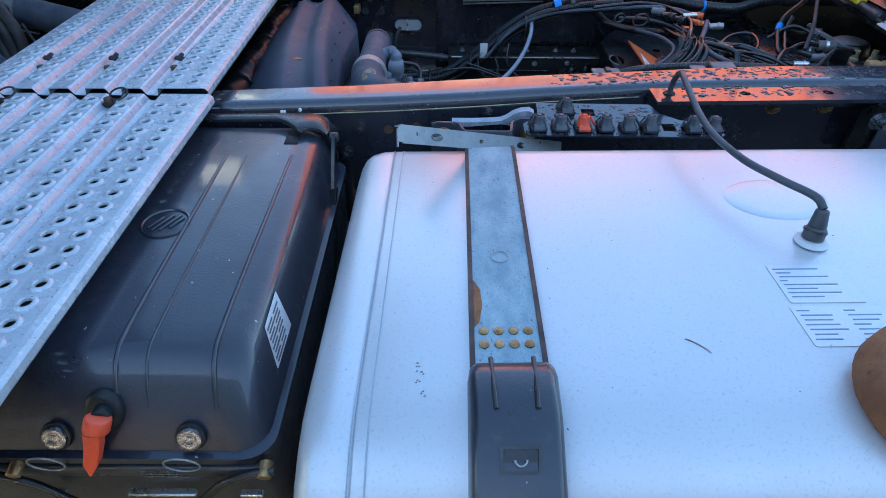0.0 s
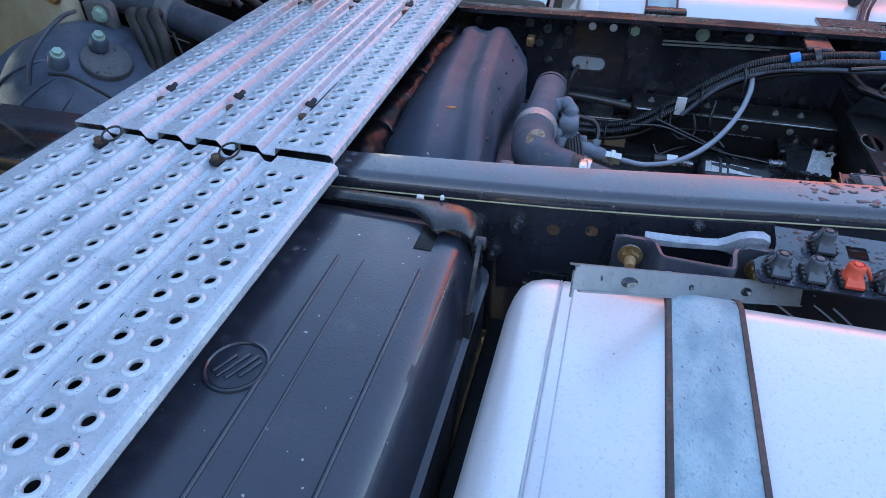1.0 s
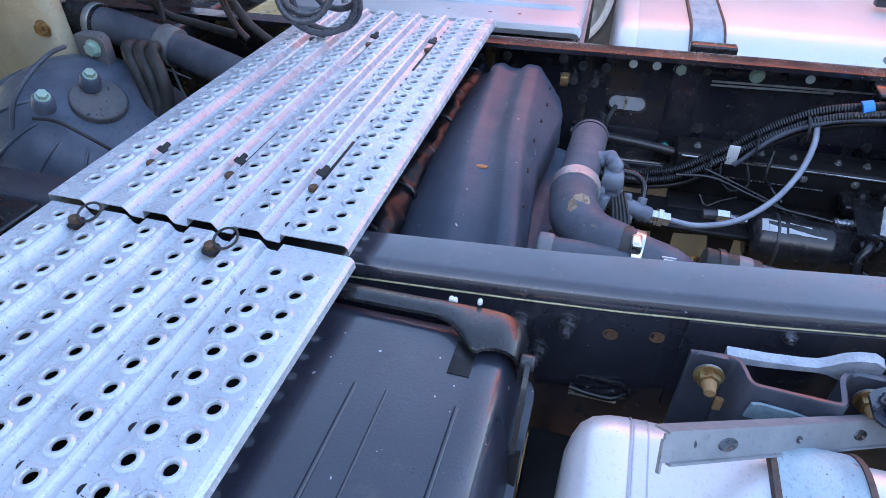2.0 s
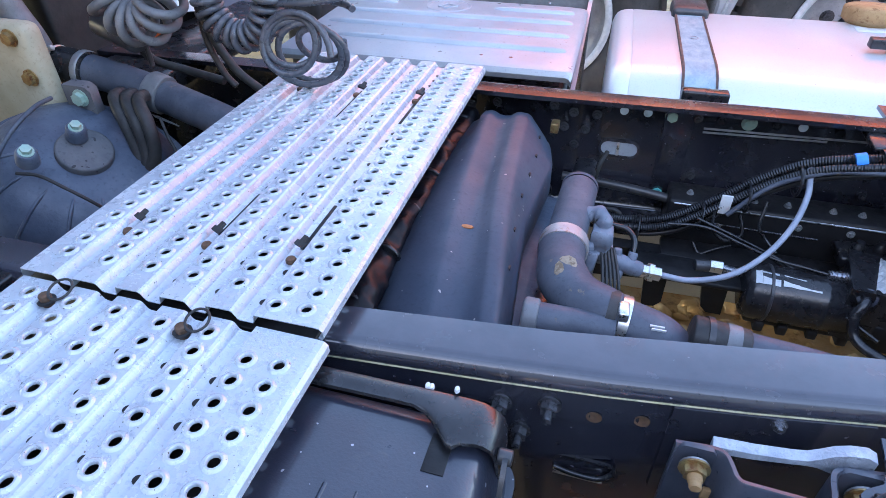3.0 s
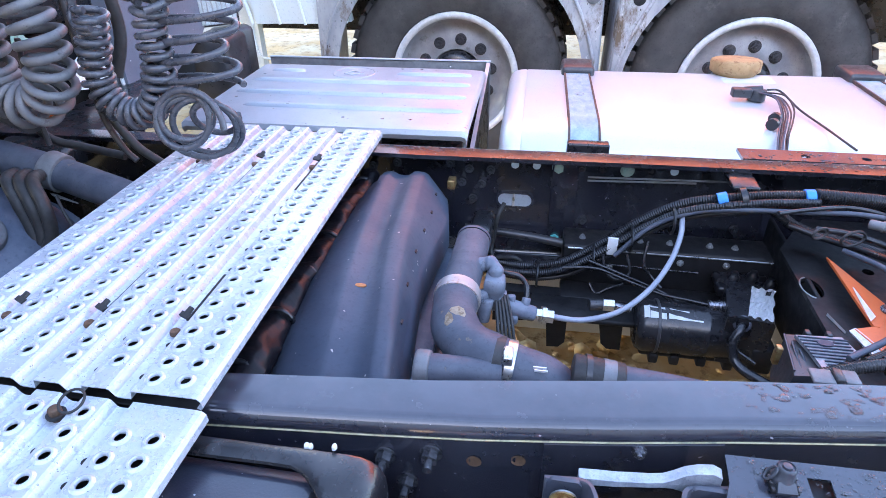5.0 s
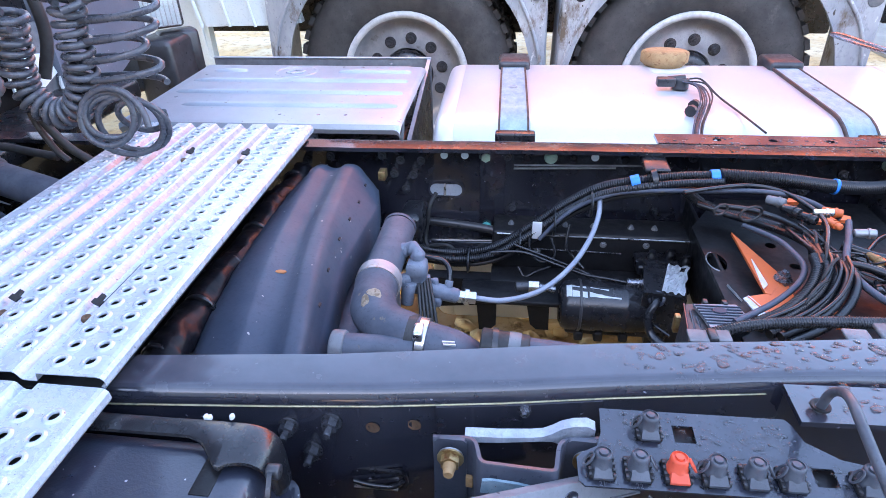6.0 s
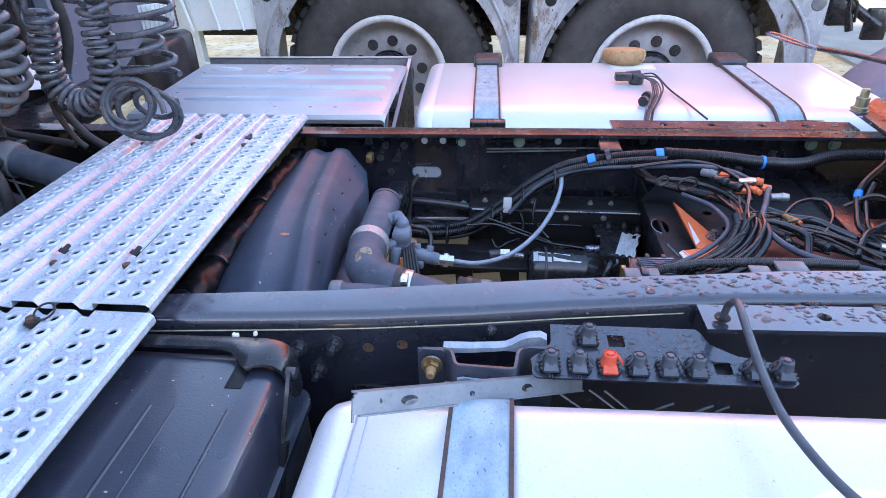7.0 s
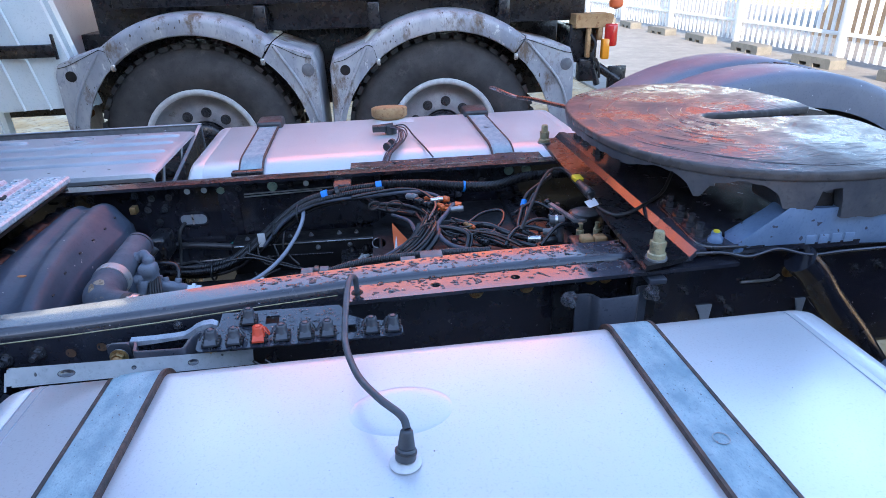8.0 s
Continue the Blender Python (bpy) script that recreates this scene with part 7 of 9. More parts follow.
part("stem_boss", cyl((0.108, 0.408, 0.820), (0.106, 0.412, 0.832), 0.0085, seg=12, bevel=0.002), VALVEB, av)
part("stem_boss", cyl((0.132, 0.412, 0.810), (0.134, 0.420, 0.824), 0.0078, seg=12, bevel=0.002), VALVEB, av)
part("stem_foot", box(0.092, 0.122, 0.385, 0.405, 0.785, 0.803, 0.005), VALVEB, av)
part("hose", sweep(spline([(0.134, 0.418, 0.820), (0.132, 0.436, 0.838), (0.118, 0.452, 0.846), (0.098, 0.455, 0.848), (0.080, 0.46, 0.846)], 6), 0.0052, 8), CABLE, av)
for k in range(3):
    part("collar_ring", cyl((0.094 + 0.0, 0.404, 0.8155), (0.0965, 0.4045, 0.8147), 0.0175 - 0.0006 * k, seg=18), VALVEB, av)
part("fitting", cyl((0.150, 0.412, 0.795), (0.182, 0.416, 0.790), 0.0125, seg=6), STEEL, av, "bright hex fitting")
part("nut", cyl((0.162, 0.414, 0.793), (0.170, 0.415, 0.792), 0.0165, seg=6), STEEL, av)
for k in range(5):
    part("wire", sweep(spline([(0.08 + 0.005 * k, 0.40, 0.84), (0.088 + 0.006 * k, 0.36, 0.82), (0.095 + 0.007 * k, 0.33, 0.78), (0.10 + 0.01 * k, 0.32, 0.70)], 6), 0.003, 6), RUBBER, av)
part("elbow_cap", cyl((0.062, 0.372, 0.800), (0.066, 0.384, 0.840), 0.011, 0.013, 14, bevel=0.003), VALVEB, av)
cable("grey_air_hose", "grey nylon air hose bending up from the valve", [(0.18, 0.416, 0.790), (0.235, 0.43, 0.778), (0.30, 0.455, 0.786), (0.355, 0.50, 0.81), (0.392, 0.55, 0.842), (0.412, 0.60, 0.870), (0.416, 0.632, 0.888), (0.414, 0.648, 0.902)], 0.0052, NYLON, 10)

# main loom along the far rail
lm_ = thing("cable_loom", "bundle of black corrugated cable sleeves with blue tape bands", "cable loom")
main = [(0.02, 0.690, 0.722), (0.115, 0.650, 0.738), (0.20, 0.650, 0.756), (0.275, 0.655, 0.806), (0.354, 0.662, 0.868), (0.42, 0.652, 0.912), (0.488, 0.636, 0.936), (0.56, 0.634, 0.948), (0.635, 0.634, 0.953)]
for k, (dy, dz, r) in enumerate(((0, 0, 0.0100), (-0.018, -0.006, 0.0088), (0.010, -0.018, 0.0086), (-0.012, -0.023, 0.0062))):
    pts = [(x + 0.004 * k, y + dy, z + dz) for x, y, z in main]
    part("sleeve", conduit(pts, r), SLEEVE, lm_, "black corrugated sleeve")
part("sleeve", conduit([(0.635, 0.634, 0.953), (0.75, 0.640, 0.945), (0.86, 0.660, 0.925), (0.96, 0.690, 0.912), (1.06, 0.715, 0.925), (1.25, 0.70, 0.93)], 0.0145), SLEEVE, lm_, "thick black corrugated sleeve")
part("cable", sweep(spline([(0.30, 0.62, 0.80), (0.36, 0.635, 0.862), (0.43, 0.628, 0.905), (0.50, 0.612, 0.925), (0.60, 0.60, 0.935), (0.70, 0.585, 0.945), (0.76, 0.55, 0.948), (0.80, 0.50, 0.94)], 8), 0.0048, 8), HOSE, lm_, "thin grey cable")
for x, y, z, t in ((0.480, 0.634, 0.932, 0.3), (0.625, 0.632, 0.949, 0.08), (0.86, 0.660, 0.925, -0.15)):
    w_ = 0.008 if x < 0.8 else 0.003
    part("blue_tape", cyl((x - w_, y, z - w_ * t), (x + w_, y, z + w_ * t), 0.0155, seg=14), BLUE, lm_, "blue tape band")
part("tie", cyl((0.512, 0.634, 0.935), (0.522, 0.634, 0.938), 0.0235, seg=14), SLEEVE, lm_)
part("holder", box(0.50, 0.55, 0.655, 0.745, 0.940, 0.952, 0.004), CHASSIS, lm_)
for x, y, z in ((0.15, 0.645, 0.735), (0.26, 0.648, 0.785), (0.33, 0.652, 0.835), (0.40, 0.648, 0.885)):
    part("tie", sweep([Vector((x, y - 0.006 + 0.030 * math.cos(a), z - 0.006 + 0.026 * math.sin(a))) for a in (2 * math.pi * k / 16 for k in range(17))], 0.0028, 6), SLEEVE, lm_)
cable("web_cable", "black cable running from the web slot to the loom", [(0.066, 0.742, 0.838), (0.055, 0.715, 0.82), (0.048, 0.712, 0.77), (0.045, 0.70, 0.73), (0.075, 0.68, 0.715), (0.115, 0.67, 0.725), (0.10, 0.66, 0.75), (0.06, 0.67, 0.74)], 0.005, RUBBER)
cable("cross_hose", "black corrugated hose along the web", [(-0.02, 0.73, 0.775), (0.06, 0.728, 0.772), (0.14, 0.722, 0.768), (0.22, 0.712, 0.762)], 0.010, PLASTIC)

# branch loom: sleeves gather in a knot, then fan out over the chassis
bl = thing("branch_loom", "nest of black ribbed sleeves and thin wires tied in a knot", "cable loom")


def strand(pts, r, mat, ribbed=False, name="wire", lab=""):
    part(name, conduit(pts, r, 0.004) if ribbed else sweep(spline(pts, 8), r, 7), mat, bl, lab)


def beside(pts, dx, dy, dz):
    return [(x + dx, y + dy, z + dz) for x, y, z in pts]


inlet = [(0.530, 0.640, 0.942), (0.562, 0.642, 0.925), (0.609, 0.636, 0.892), (0.665, 0.612, 0.882), (0.708, 0.560, 0.892), (0.732, 0.490, 0.910), (0.735, 0.425, 0.925), (0.722, 0.365, 0.932)]
strand(inlet, 0.0092, SLEEVE, True, "sleeve", "black ribbed sleeve")
strand(beside(inlet[1:], 0.014, 0.010, -0.006), 0.0078, SLEEVE, True, "sleeve", "black ribbed sleeve")
strand(beside(inlet[2:], -0.008, -0.014, 0.004), 0.0066, SLEEVE, True, "sleeve", "black ribbed sleeve")
strand([(0.620, 0.560, 0.925), (0.665, 0.540, 0.930), (0.712, 0.505, 0.930), (0.738, 0.460, 0.928), (0.728, 0.385, 0.934)], 0.0058, SLEEVE, True, "sleeve", "black ribbed sleeve")
strand([(0.553, 0.560, 0.950), (0.610, 0.582, 0.950), (0.674, 0.599, 0.950), (0.722, 0.584, 0.950), (0.751, 0.534, 0.950), (0.762, 0.470, 0.948), (0.735, 0.390, 0.940)], 0.0042, CABLE)
fan = [(0.716, 0.385, 0.932), (0.706, 0.345, 0.932), (0.680, 0.304, 0.920), (0.640, 0.270, 0.908), (0.585, 0.240, 0.900)]
fans = [beside(fan, 0.0105 * k, -0.0085 * k, 0.004 * (k % 2)) for k in range(5)]
for k, f in enumerate(fans):
    strand(f, (0.0086, 0.0080, 0.0078, 0.0072, 0.0068)[k], SLEEVE, True, "sleeve", "black ribbed sleeve")
for k in range(3):
    strand(beside(fans[k + 1], 0.004, 0.004, 0.011), 0.0030, (CABLE, SLEEVE, CABLE)[k % 3])
strand([(0.567, 0.247, 0.900), (0.631, 0.290, 0.905), (0.680, 0.335, 0.912), (0.702, 0.374, 0.918), (0.700, 0.420, 0.918), (0.690, 0.465, 0.915), (0.654, 0.518, 0.910)], 0.0048, HOSE, lab="pale grey cable")
strand([(0.809, 0.490, 0.940), (0.785, 0.433, 0.940), (0.756, 0.368, 0.937), (0.756, 0.318, 0.932), (0.774, 0.271, 0.930), (0.805, 0.247, 0.928), (0.842, 0.238, 0.925), (0.900, 0.233, 0.915)], 0.0056, HOSE, lab="pale grey cable")
right = [(0.726, 0.362, 0.936), (0.770, 0.362, 0.934), (0.804, 0.347, 0.930), (0.820, 0.331, 0.925), (0.818, 0.310, 0.915), (0.800, 0.262, 0.900)]
strand(right, 0.0058, SLEEVE, True)
strand(beside(right, 0.010, 0.010, -0.004), 0.0040, CABLE)
back = [(0.800, 0.470, 0.905), (0.844, 0.446, 0.900), (0.886, 0.433, 0.900), (0.919, 0.402, 0.895), (0.949, 0.379, 0.890), (0.985, 0.350, 0.888)]
strand(back, 0.0085, CABLE)
strand(beside(back, -0.004, -0.024, -0.004), 0.0062, CABLE)
strand([(0.800, 0.420, 0.900), (0.846, 0.398, 0.895), (0.880, 0.368, 0.890), (0.914, 0.328, 0.888), (0.955, 0.300, 0.886)], 0.0052, CABLE)
strand([(0.845, 0.470, 0.895), (0.883, 0.510, 0.900), (0.924, 0.525, 0.902), (0.940, 0.505, 0.902), (0.925, 0.448, 0.900), (0.887, 0.391, 0.895)], 0.0044, CABLE)
riser_ = [(1.100, 0.640, 0.962), (1.087, 0.607, 0.955), (1.014, 0.535, 0.940), (0.994, 0.509, 0.920), (0.976, 0.465, 0.908), (0.960, 0.410, 0.898), (0.985, 0.370, 0.888)]
strand(riser_, 0.0062, SLEEVE, True, "sleeve", "black ribbed sleeve")
strand(beside(riser_[2:], 0.012, -0.010, 0.002), 0.0048, CABLE)
strand([(0.990, 0.520, 0.925), (1.02, 0.515, 0.915), (1.06, 0.53, 0.905), (1.09, 0.55, 0.90)], 0.0046, CABLE)
strand([(0.903, 0.304, 0.900), (0.925, 0.340, 0.912), (0.950, 0.368, 0.916), (0.985, 0.375, 0.912), (1.020, 0.360, 0.905)], 0.0062, CABLE)
part("blue_tape", cyl((0.998, 0.517, 0.927), (0.992, 0.505, 0.916), 0.0078, seg=12), BLUE, bl, "blue tape band")
nest_rng = random.Random(23)
for k in range(16):
    st = Vector((0.728 + nest_rng.uniform(-0.012, 0.03), 0.370 + nest_rng.uniform(-0.02, 0.03), 0.925 + nest_rng.uniform(-0.015, 0.012)))
    if k % 3 == 0:
        mid1 = st + Vector((nest_rng.uniform(-0.03, 0.03), nest_rng.uniform(0.05, 0.10), nest_rng.uniform(-0.01, 0.02)))
        en = mid1 + Vector((nest_rng.uniform(-0.04, 0.05), nest_rng.uniform(0.02, 0.09), nest_rng.uniform(-0.02, 0.01)))
    else:
        mid1 = st + Vector((nest_rng.uniform(0.03, 0.09), nest_rng.uniform(-0.07, 0.06), nest_rng.uniform(-0.02, 0.02)))
        en = mid1 + Vector((nest_rng.uniform(0.05, 0.15), nest_rng.uniform(-0.10, 0.05), nest_rng.uniform(-0.04, -0.01)))
    mid2 = mid1.lerp(en, 0.5) + Vector((nest_rng.uniform(-0.02, 0.02), nest_rng.uniform(-0.02, 0.02), nest_rng.uniform(-0.01, 0.012)))
    for v in (st, mid1, mid2, en):
        v.y, v.z = min(0.62, max(0.215, v.y)), min(0.955, max(0.864, v.z))
    strand([st, mid1, mid2, en], nest_rng.choice((0.0020, 0.0026, 0.0034)), (CABLE, SLEEVE, CABLE, DARKRED)[k % 4], name="thin_wire")
for a0_, y, z, R_, tl in ((0.738, 0.440, 0.922, 0.028, 75), (0.730, 0.385, 0.930, 0.034, 70), (0.722, 0.340, 0.930, 0.036, 50), (0.690, 0.295, 0.918, 0.038, 45), (0.660, 0.515, 0.935, 0.022, 20), (0.610, 0.520, 0.938, 0.016, 30)):
    m = Matrix.Translation((a0_, y, z)) @ Matrix.Rotation(radians(tl), 4, "Z") @ Matrix.Rotation(radians(90), 4, "X")
    part("tie", sweep([m @ Vector((R_ * math.cos(a), R_ * 0.62 * math.sin(a), 0)) for a in (2 * math.pi * k / 18 for k in range(19))], 0.0024, 6), RUBBER, bl)
# connectors and fittings in the nest
for k, (x, y, z, a, mt, r_) in enumerate(((0.708, 0.543, 0.947, 40, GREYPL, 0.0085), (0.724, 0.512, 0.945, 60, CABLE, 0.0095), (0.742, 0.490, 0.944, 55, CABLE, 0.0085), (0.768, 0.497, 0.952, 5, STEEL, 0.0062), (0.785, 0.503, 0.950, 30, ORPAINT, 0.0075),
                                          (0.812, 0.442, 0.945, 8, DULLST, 0.0075), (0.775, 0.470, 0.945, 70, ORPAINT, 0.006), (0.836, 0.430, 0.905, 75, CAPRUST, 0.006), (0.828, 0.385, 0.908, 75, CAPRUST, 0.0055), (0.845, 0.425, 0.905, 75, ORPAINT, 0.0045),
                                          (0.86, 0.34, 0.90, 60, CABLE, 0.008), (0.985, 0.352, 0.892, 20, STEEL, 0.008), (1.022, 0.358, 0.906, 15, GREYPL, 0.0085), (0.79, 0.33, 0.915, 100, CABLE, 0.007))):
    d = Vector((math.cos(radians(a)), -math.sin(radians(a)), 0.1)) * 0.016
    p = Vector((x, y, z))
    part("connector", cyl(p - d, p + d, r_, seg=10, bevel=0.002), mt, bl)
    part("connector_lip", cyl(p + d * 0.2, p + d * 0.45, r_ * 1.22, seg=10), mt, bl)
# clip that holds the loom on the near rail's edge
hc = thing("loom_clip", "grey plastic loom clip on the inner edge of the near rail", "clip")
part("tab", box(0.468, 0.492, 0.1265, 0.150, 0.956, 0.9605, 0.0015), GREYPL, hc)
part("tab", box(0.503, 0.520, 0.130, 0.152, 0.956, 0.9605, 0.0015), GREYPL, hc)
part("buckle", box(0.4925, 0.5025, 0.1295, 0.150, 0.950, 0.964, 0.002), PLASTIC, hc)
part("tab", box(0.70, 0.745, 0.153, 0.182, 0.957, 0.963, 0.002), GREYPL, hc)
part("tab", box(0.66, 0.69, 0.150, 0.172, 0.954, 0.959, 0.002), GREYPL, hc)
part("sleeve", conduit([(0.50, 0.175, 0.93), (0.57, 0.19, 0.942), (0.66, 0.20, 0.945), (0.75, 0.205, 0.945), (0.85, 0.22, 0.935)], 0.0085, 0.0036), PLASTIC, hc)

# orange bracket: pointed blade, fin and folded foot
ob_ = thing("orange_bracket", "orange-painted pointed bracket inside the chassis", "bracket")
part("blade", plate([(0.652, 0.556), (0.693, 0.420), (0.688, 0.400), (0.674, 0.378), (0.660, 0.360), (0.652, 0.362)], [], 0.005, Matrix.Translation((0, 0, 0.873))), ORPAINT, ob_)
part("fin", loft([[(0.659, 0.462, 0.874), (0.6605, 0.462, 0.8745), (0.6605, 0.462, 0.8735)], [(0.6515, 0.372, 0.8735), (0.660, 0.380, 0.878), (0.659, 0.380, 0.8735)]]), CASTAL, ob_, "bare grey folded fin")
part("foot", plate([(0.622, 0.352), (0.652, 0.362), (0.668, 0.376), (0.673, 0.396), (0.684, 0.404), (0.689, 0.384), (0.696, 0.388), (0.694, 0.352), (0.640, 0.305)], [], 0.006, Matrix.Translation((0, 0, 0.872))), ORPAINT, ob_)
part("foot_edge", loft([[(0.616, 0.352, 0.868), (0.624, 0.354, 0.8725), (0.624, 0.352, 0.868), (0.618, 0.350, 0.864)], [(0.630, 0.296, 0.866), (0.644, 0.304, 0.8725), (0.643, 0.300, 0.868), (0.632, 0.294, 0.861)]]), CASTAL, ob_, "bare grey folded edge")
part("bolt", hex_bolt(0.010, 0.006, True, 0.008), BOLTM, ob_).matrix_local = Matrix.Translation((0.692, 0.404, 0.8735))
for x, y, z, sx_, sy_ in ((0.79, 0.56, 0.905, 0.016, 0.010), (0.755, 0.585, 0.93, 0.014, 0.008), (0.825, 0.535, 0.925, 0.012, 0.012), (0.735, 0.29, 0.885, 0.016, 0.020), (0.80, 0.52, 0.93, 0.010, 0.006)):
    part("lug", plate([(x - sx_, y - sy_), (x + sx_ * 0.6, y - sy_), (x + sx_, y + sy_ * 0.3), (x - sx_ * 0.3, y + sy_)], [], 0.006, Matrix.Translation((0, 0, z))), ORPAINT, ob_)

# black plate behind the nest and bulkhead
bh = thing("gearbox_bulkhead", "black sloping steel plate with holes inside the chassis", "plate")
part("plate", plate([(0.60, 0.20), (1.02, 0.20), (1.02, 0.75), (0.68, 0.75), (0.60, 0.62)], [[(u * 0.55 + 0.28, v) for u, v in circle(0.612, 0.494, 0.030, 16)], circle(0.73, 0.56, 0.010), circle(0.75, 0.49, 0.010), circle(0.695, 0.455, 0.008)], 0.008, Matrix.Translation((0, 0, 0.845))), MATTE, bh)
part("front", box(0.616, 0.624, 0.36, 0.75, 0.70, 0.845, 0.003), MATTE, bh)
part("lower", box(0.64, 1.0, 0.19, 0.745, 0.66, 0.74, 0.01), MATTE, bh)
part("hole_edge", sweep([Vector((0.616 + 0.0175 * math.cos(a), 0.494 + 0.031 * math.sin(a), 0.8455)) for a in (math.pi * (0.55 + 0.9 * k / 14) for k in range(15))], 0.0014, 6), DULLST, bh)
part("wedge", loft([[(0.612, 0.416, 0.846), (0.614, 0.418, 0.846), (0.6135, 0.417, 0.850)], [(0.624, 0.372, 0.846), (0.626, 0.374, 0.846), (0.6255, 0.373, 0.849)]]), DULLST, bh, "worn steel edge")
# ribbed black control unit
cu = thing("control_unit", "small black ribbed plastic control box beside the rail", "box")
part("case", loft([[(0.497, 0.246, 0.78), (0.600, 0.250, 0.78), (0.618, 0.300, 0.78), (0.600, 0.346, 0.78), (0.526, 0.346, 0.78)],
                   [(0.514, 0.254, 0.854), (0.558, 0.256, 0.856), (0.616, 0.300, 0.858), (0.601, 0.344, 0.858), (0.528, 0.344, 0.856)]]), PLASTIC, cu)
part("cover", plate([(0.551, 0.262), (0.614, 0.301), (0.602, 0.338), (0.536, 0.334), (0.545, 0.300)], [], 0.006, Matrix.Translation((0, 0, 0.8645))), BRACKET, cu, "grey ribbed cover")
for k in range(9):
    y = 0.272 + 0.0072 * k
    part("rib", box(0.5475 - 0.0012 * k + (0.012 if k < 2 else 0), 0.606 - (0.020 - 0.010 * k if k < 3 else 0), y - 0.0011, y + 0.0011, 0.8643, 0.8666, 0.0005), SHIELD, cu)
part("emblem", lathe([(0.009, 0.0), (0.0085, 0.0032), (0.0, 0.0032)], Matrix.Translation((0.572, 0.318, 0.864)) @ Matrix.Diagonal((1.3, 0.8, 1, 1)), 16), SHIELD, cu)
for u in (0.556, 0.586):
    part("catch", box(u - 0.004, u + 0.004, 0.336, 0.348, 0.848, 0.867, 0.002), PLASTIC, cu)
for k in range(3):
    part("side_edge", cyl((0.524 + 0.006 * k, 0.340 - 0.016 * k, 0.859), (0.516 + 0.012 * k, 0.262 - 0.004 * k, 0.856 - 0.004 * k), 0.0016, seg=6), BOXP, cu)
part("end_tab", box(0.503, 0.512, 0.300, 0.312, 0.83, 0.862, 0.002), GOLD, cu)

# filter and foil-topped valve
fl = thing("air_dryer", "black canister with a worn silver label", "filter")
CX = Matrix.Translation((0.345, 0.539, 0.696)) @ Matrix.Rotation(radians(90), 4, "Y")
part("canister", lathe([(0.0, 0.0), (0.034, 0.0), (0.047, 0.006), (0.052, 0.018), (0.052, 0.125), (0.0535, 0.127), (0.0535, 0.133), (0.052, 0.135), (0.052, 0.175), (0.048, 0.186), (0.0, 0.19)], CX, 36), CABLE, fl)
part("head", box(0.36, 0.53, 0.515, 0.565, 0.636, 0.668, 0.008), MATTE, fl)
for x in (0.38, 0.42, 0.47, 0.52):
    part("fin", box(x, x + 0.018, 0.505, 0.55, 0.627 + 0.003 * ((x * 100) % 2), 0.650, 0.004), MATTE, fl)
def label_patch(x0, x1, a0, a1, a2, a3):
    """A torn strip on the canister: from angles a0..a1 at x0 to a2..a3 at x1."""
    q = bmesh.new()
    n_ = 6
    rows_ = [[q.verts.new((x0 + (x1 - x0) * f, 0.539 + 0.0526 * math.cos(radians(lo_ + (hi_ - lo_) * k / n_)), 0.696 + 0.0526 * math.sin(radians(lo_ + (hi_ - lo_) * k / n_)))) for k in range(n_ + 1)]
             for f, lo_, hi_ in ((0.0, a0, a1), (0.5, (a0 + a2) / 2 + 1.5, (a1 + a3) / 2 - 1), (1.0, a2, a3))]
    for a, b in zip(rows_, rows_[1:]):
        for k in range(n_):
            q.faces.new((a[k], a[k + 1], b[k + 1], b[k]))
    bmesh.ops.solidify(q, geom=q.faces[:], thickness=0.0006)
    return q


for pt in ((0.357, 0.368, 97, 127, 94, 126), (0.3685, 0.398, 109, 126, 113, 127), (0.3685, 0.396, 96, 101, 98, 104), (0.402, 0.428, 112, 125, 118, 126), (0.428, 0.464, 119, 126, 123, 127), (0.404, 0.440, 99, 102, 104, 108)):
    part("label", label_patch(*pt), FOILW, fl, "torn silver label strip")
for x in (0.386, ):
    part("band", lathe([(0.0525, -0.003), (0.0542, -0.002), (0.0542, 0.002), (0.0525, 0.003)], Matrix.Translation((x - 0.345, 0, 0)) @ CX, 28), PLASTIC, fl)
part("nipple", cyl((0.255, 0.535, 0.735), (0.282, 0.54, 0.735), 0.011, seg=10, bevel=0.002), PLASTIC, fl)
part("nipple_nut", cyl((0.282, 0.54, 0.735), (0.303, 0.54, 0.735), 0.0125, seg=6), STEEL, fl, "bright hose nut")
part("nipple_tail", cyl((0.303, 0.54, 0.735), (0.335, 0.543, 0.728), 0.008, seg=8), BOLTM, fl)
vv = thing("relay_valve", "black air valve with crumpled silver foil on top", "valve")
part("body", loft([[(0.500, 0.50, z), (0.580 + g, 0.49, z), (0.600 + g, 0.60, z), (0.520, 0.625, z)] for z, g in ((0.655, -0.03), (0.70, 0.0), (0.757, 0.0), (0.764, -0.004))]), CHASSIS, vv)
part("flange", box(0.556, 0.60, 0.49, 0.53, 0.64, 0.70, 0.006), MATTE, vv)
foil = bmesh.new()
fgrid = []
for j in range(15):
    f = j / 14
    fgrid.append([foil.verts.new((0.533 + 0.030 * f + (0.040 + 0.002 * math.sin(j)) * i / 14, 0.499 + 0.098 * f - 0.008 * i / 14 + 0.004 * math.sin(i * 1.3) * (1 if j in (0, 14) else 0),
                                  0.769 + 0.003 * noise.noise(Vector((i * 0.8, j * 0.8, 3))) + 0.004 * noise.noise(Vector((i * 2.7, j * 2.7, 9))))) for i in range(15)])
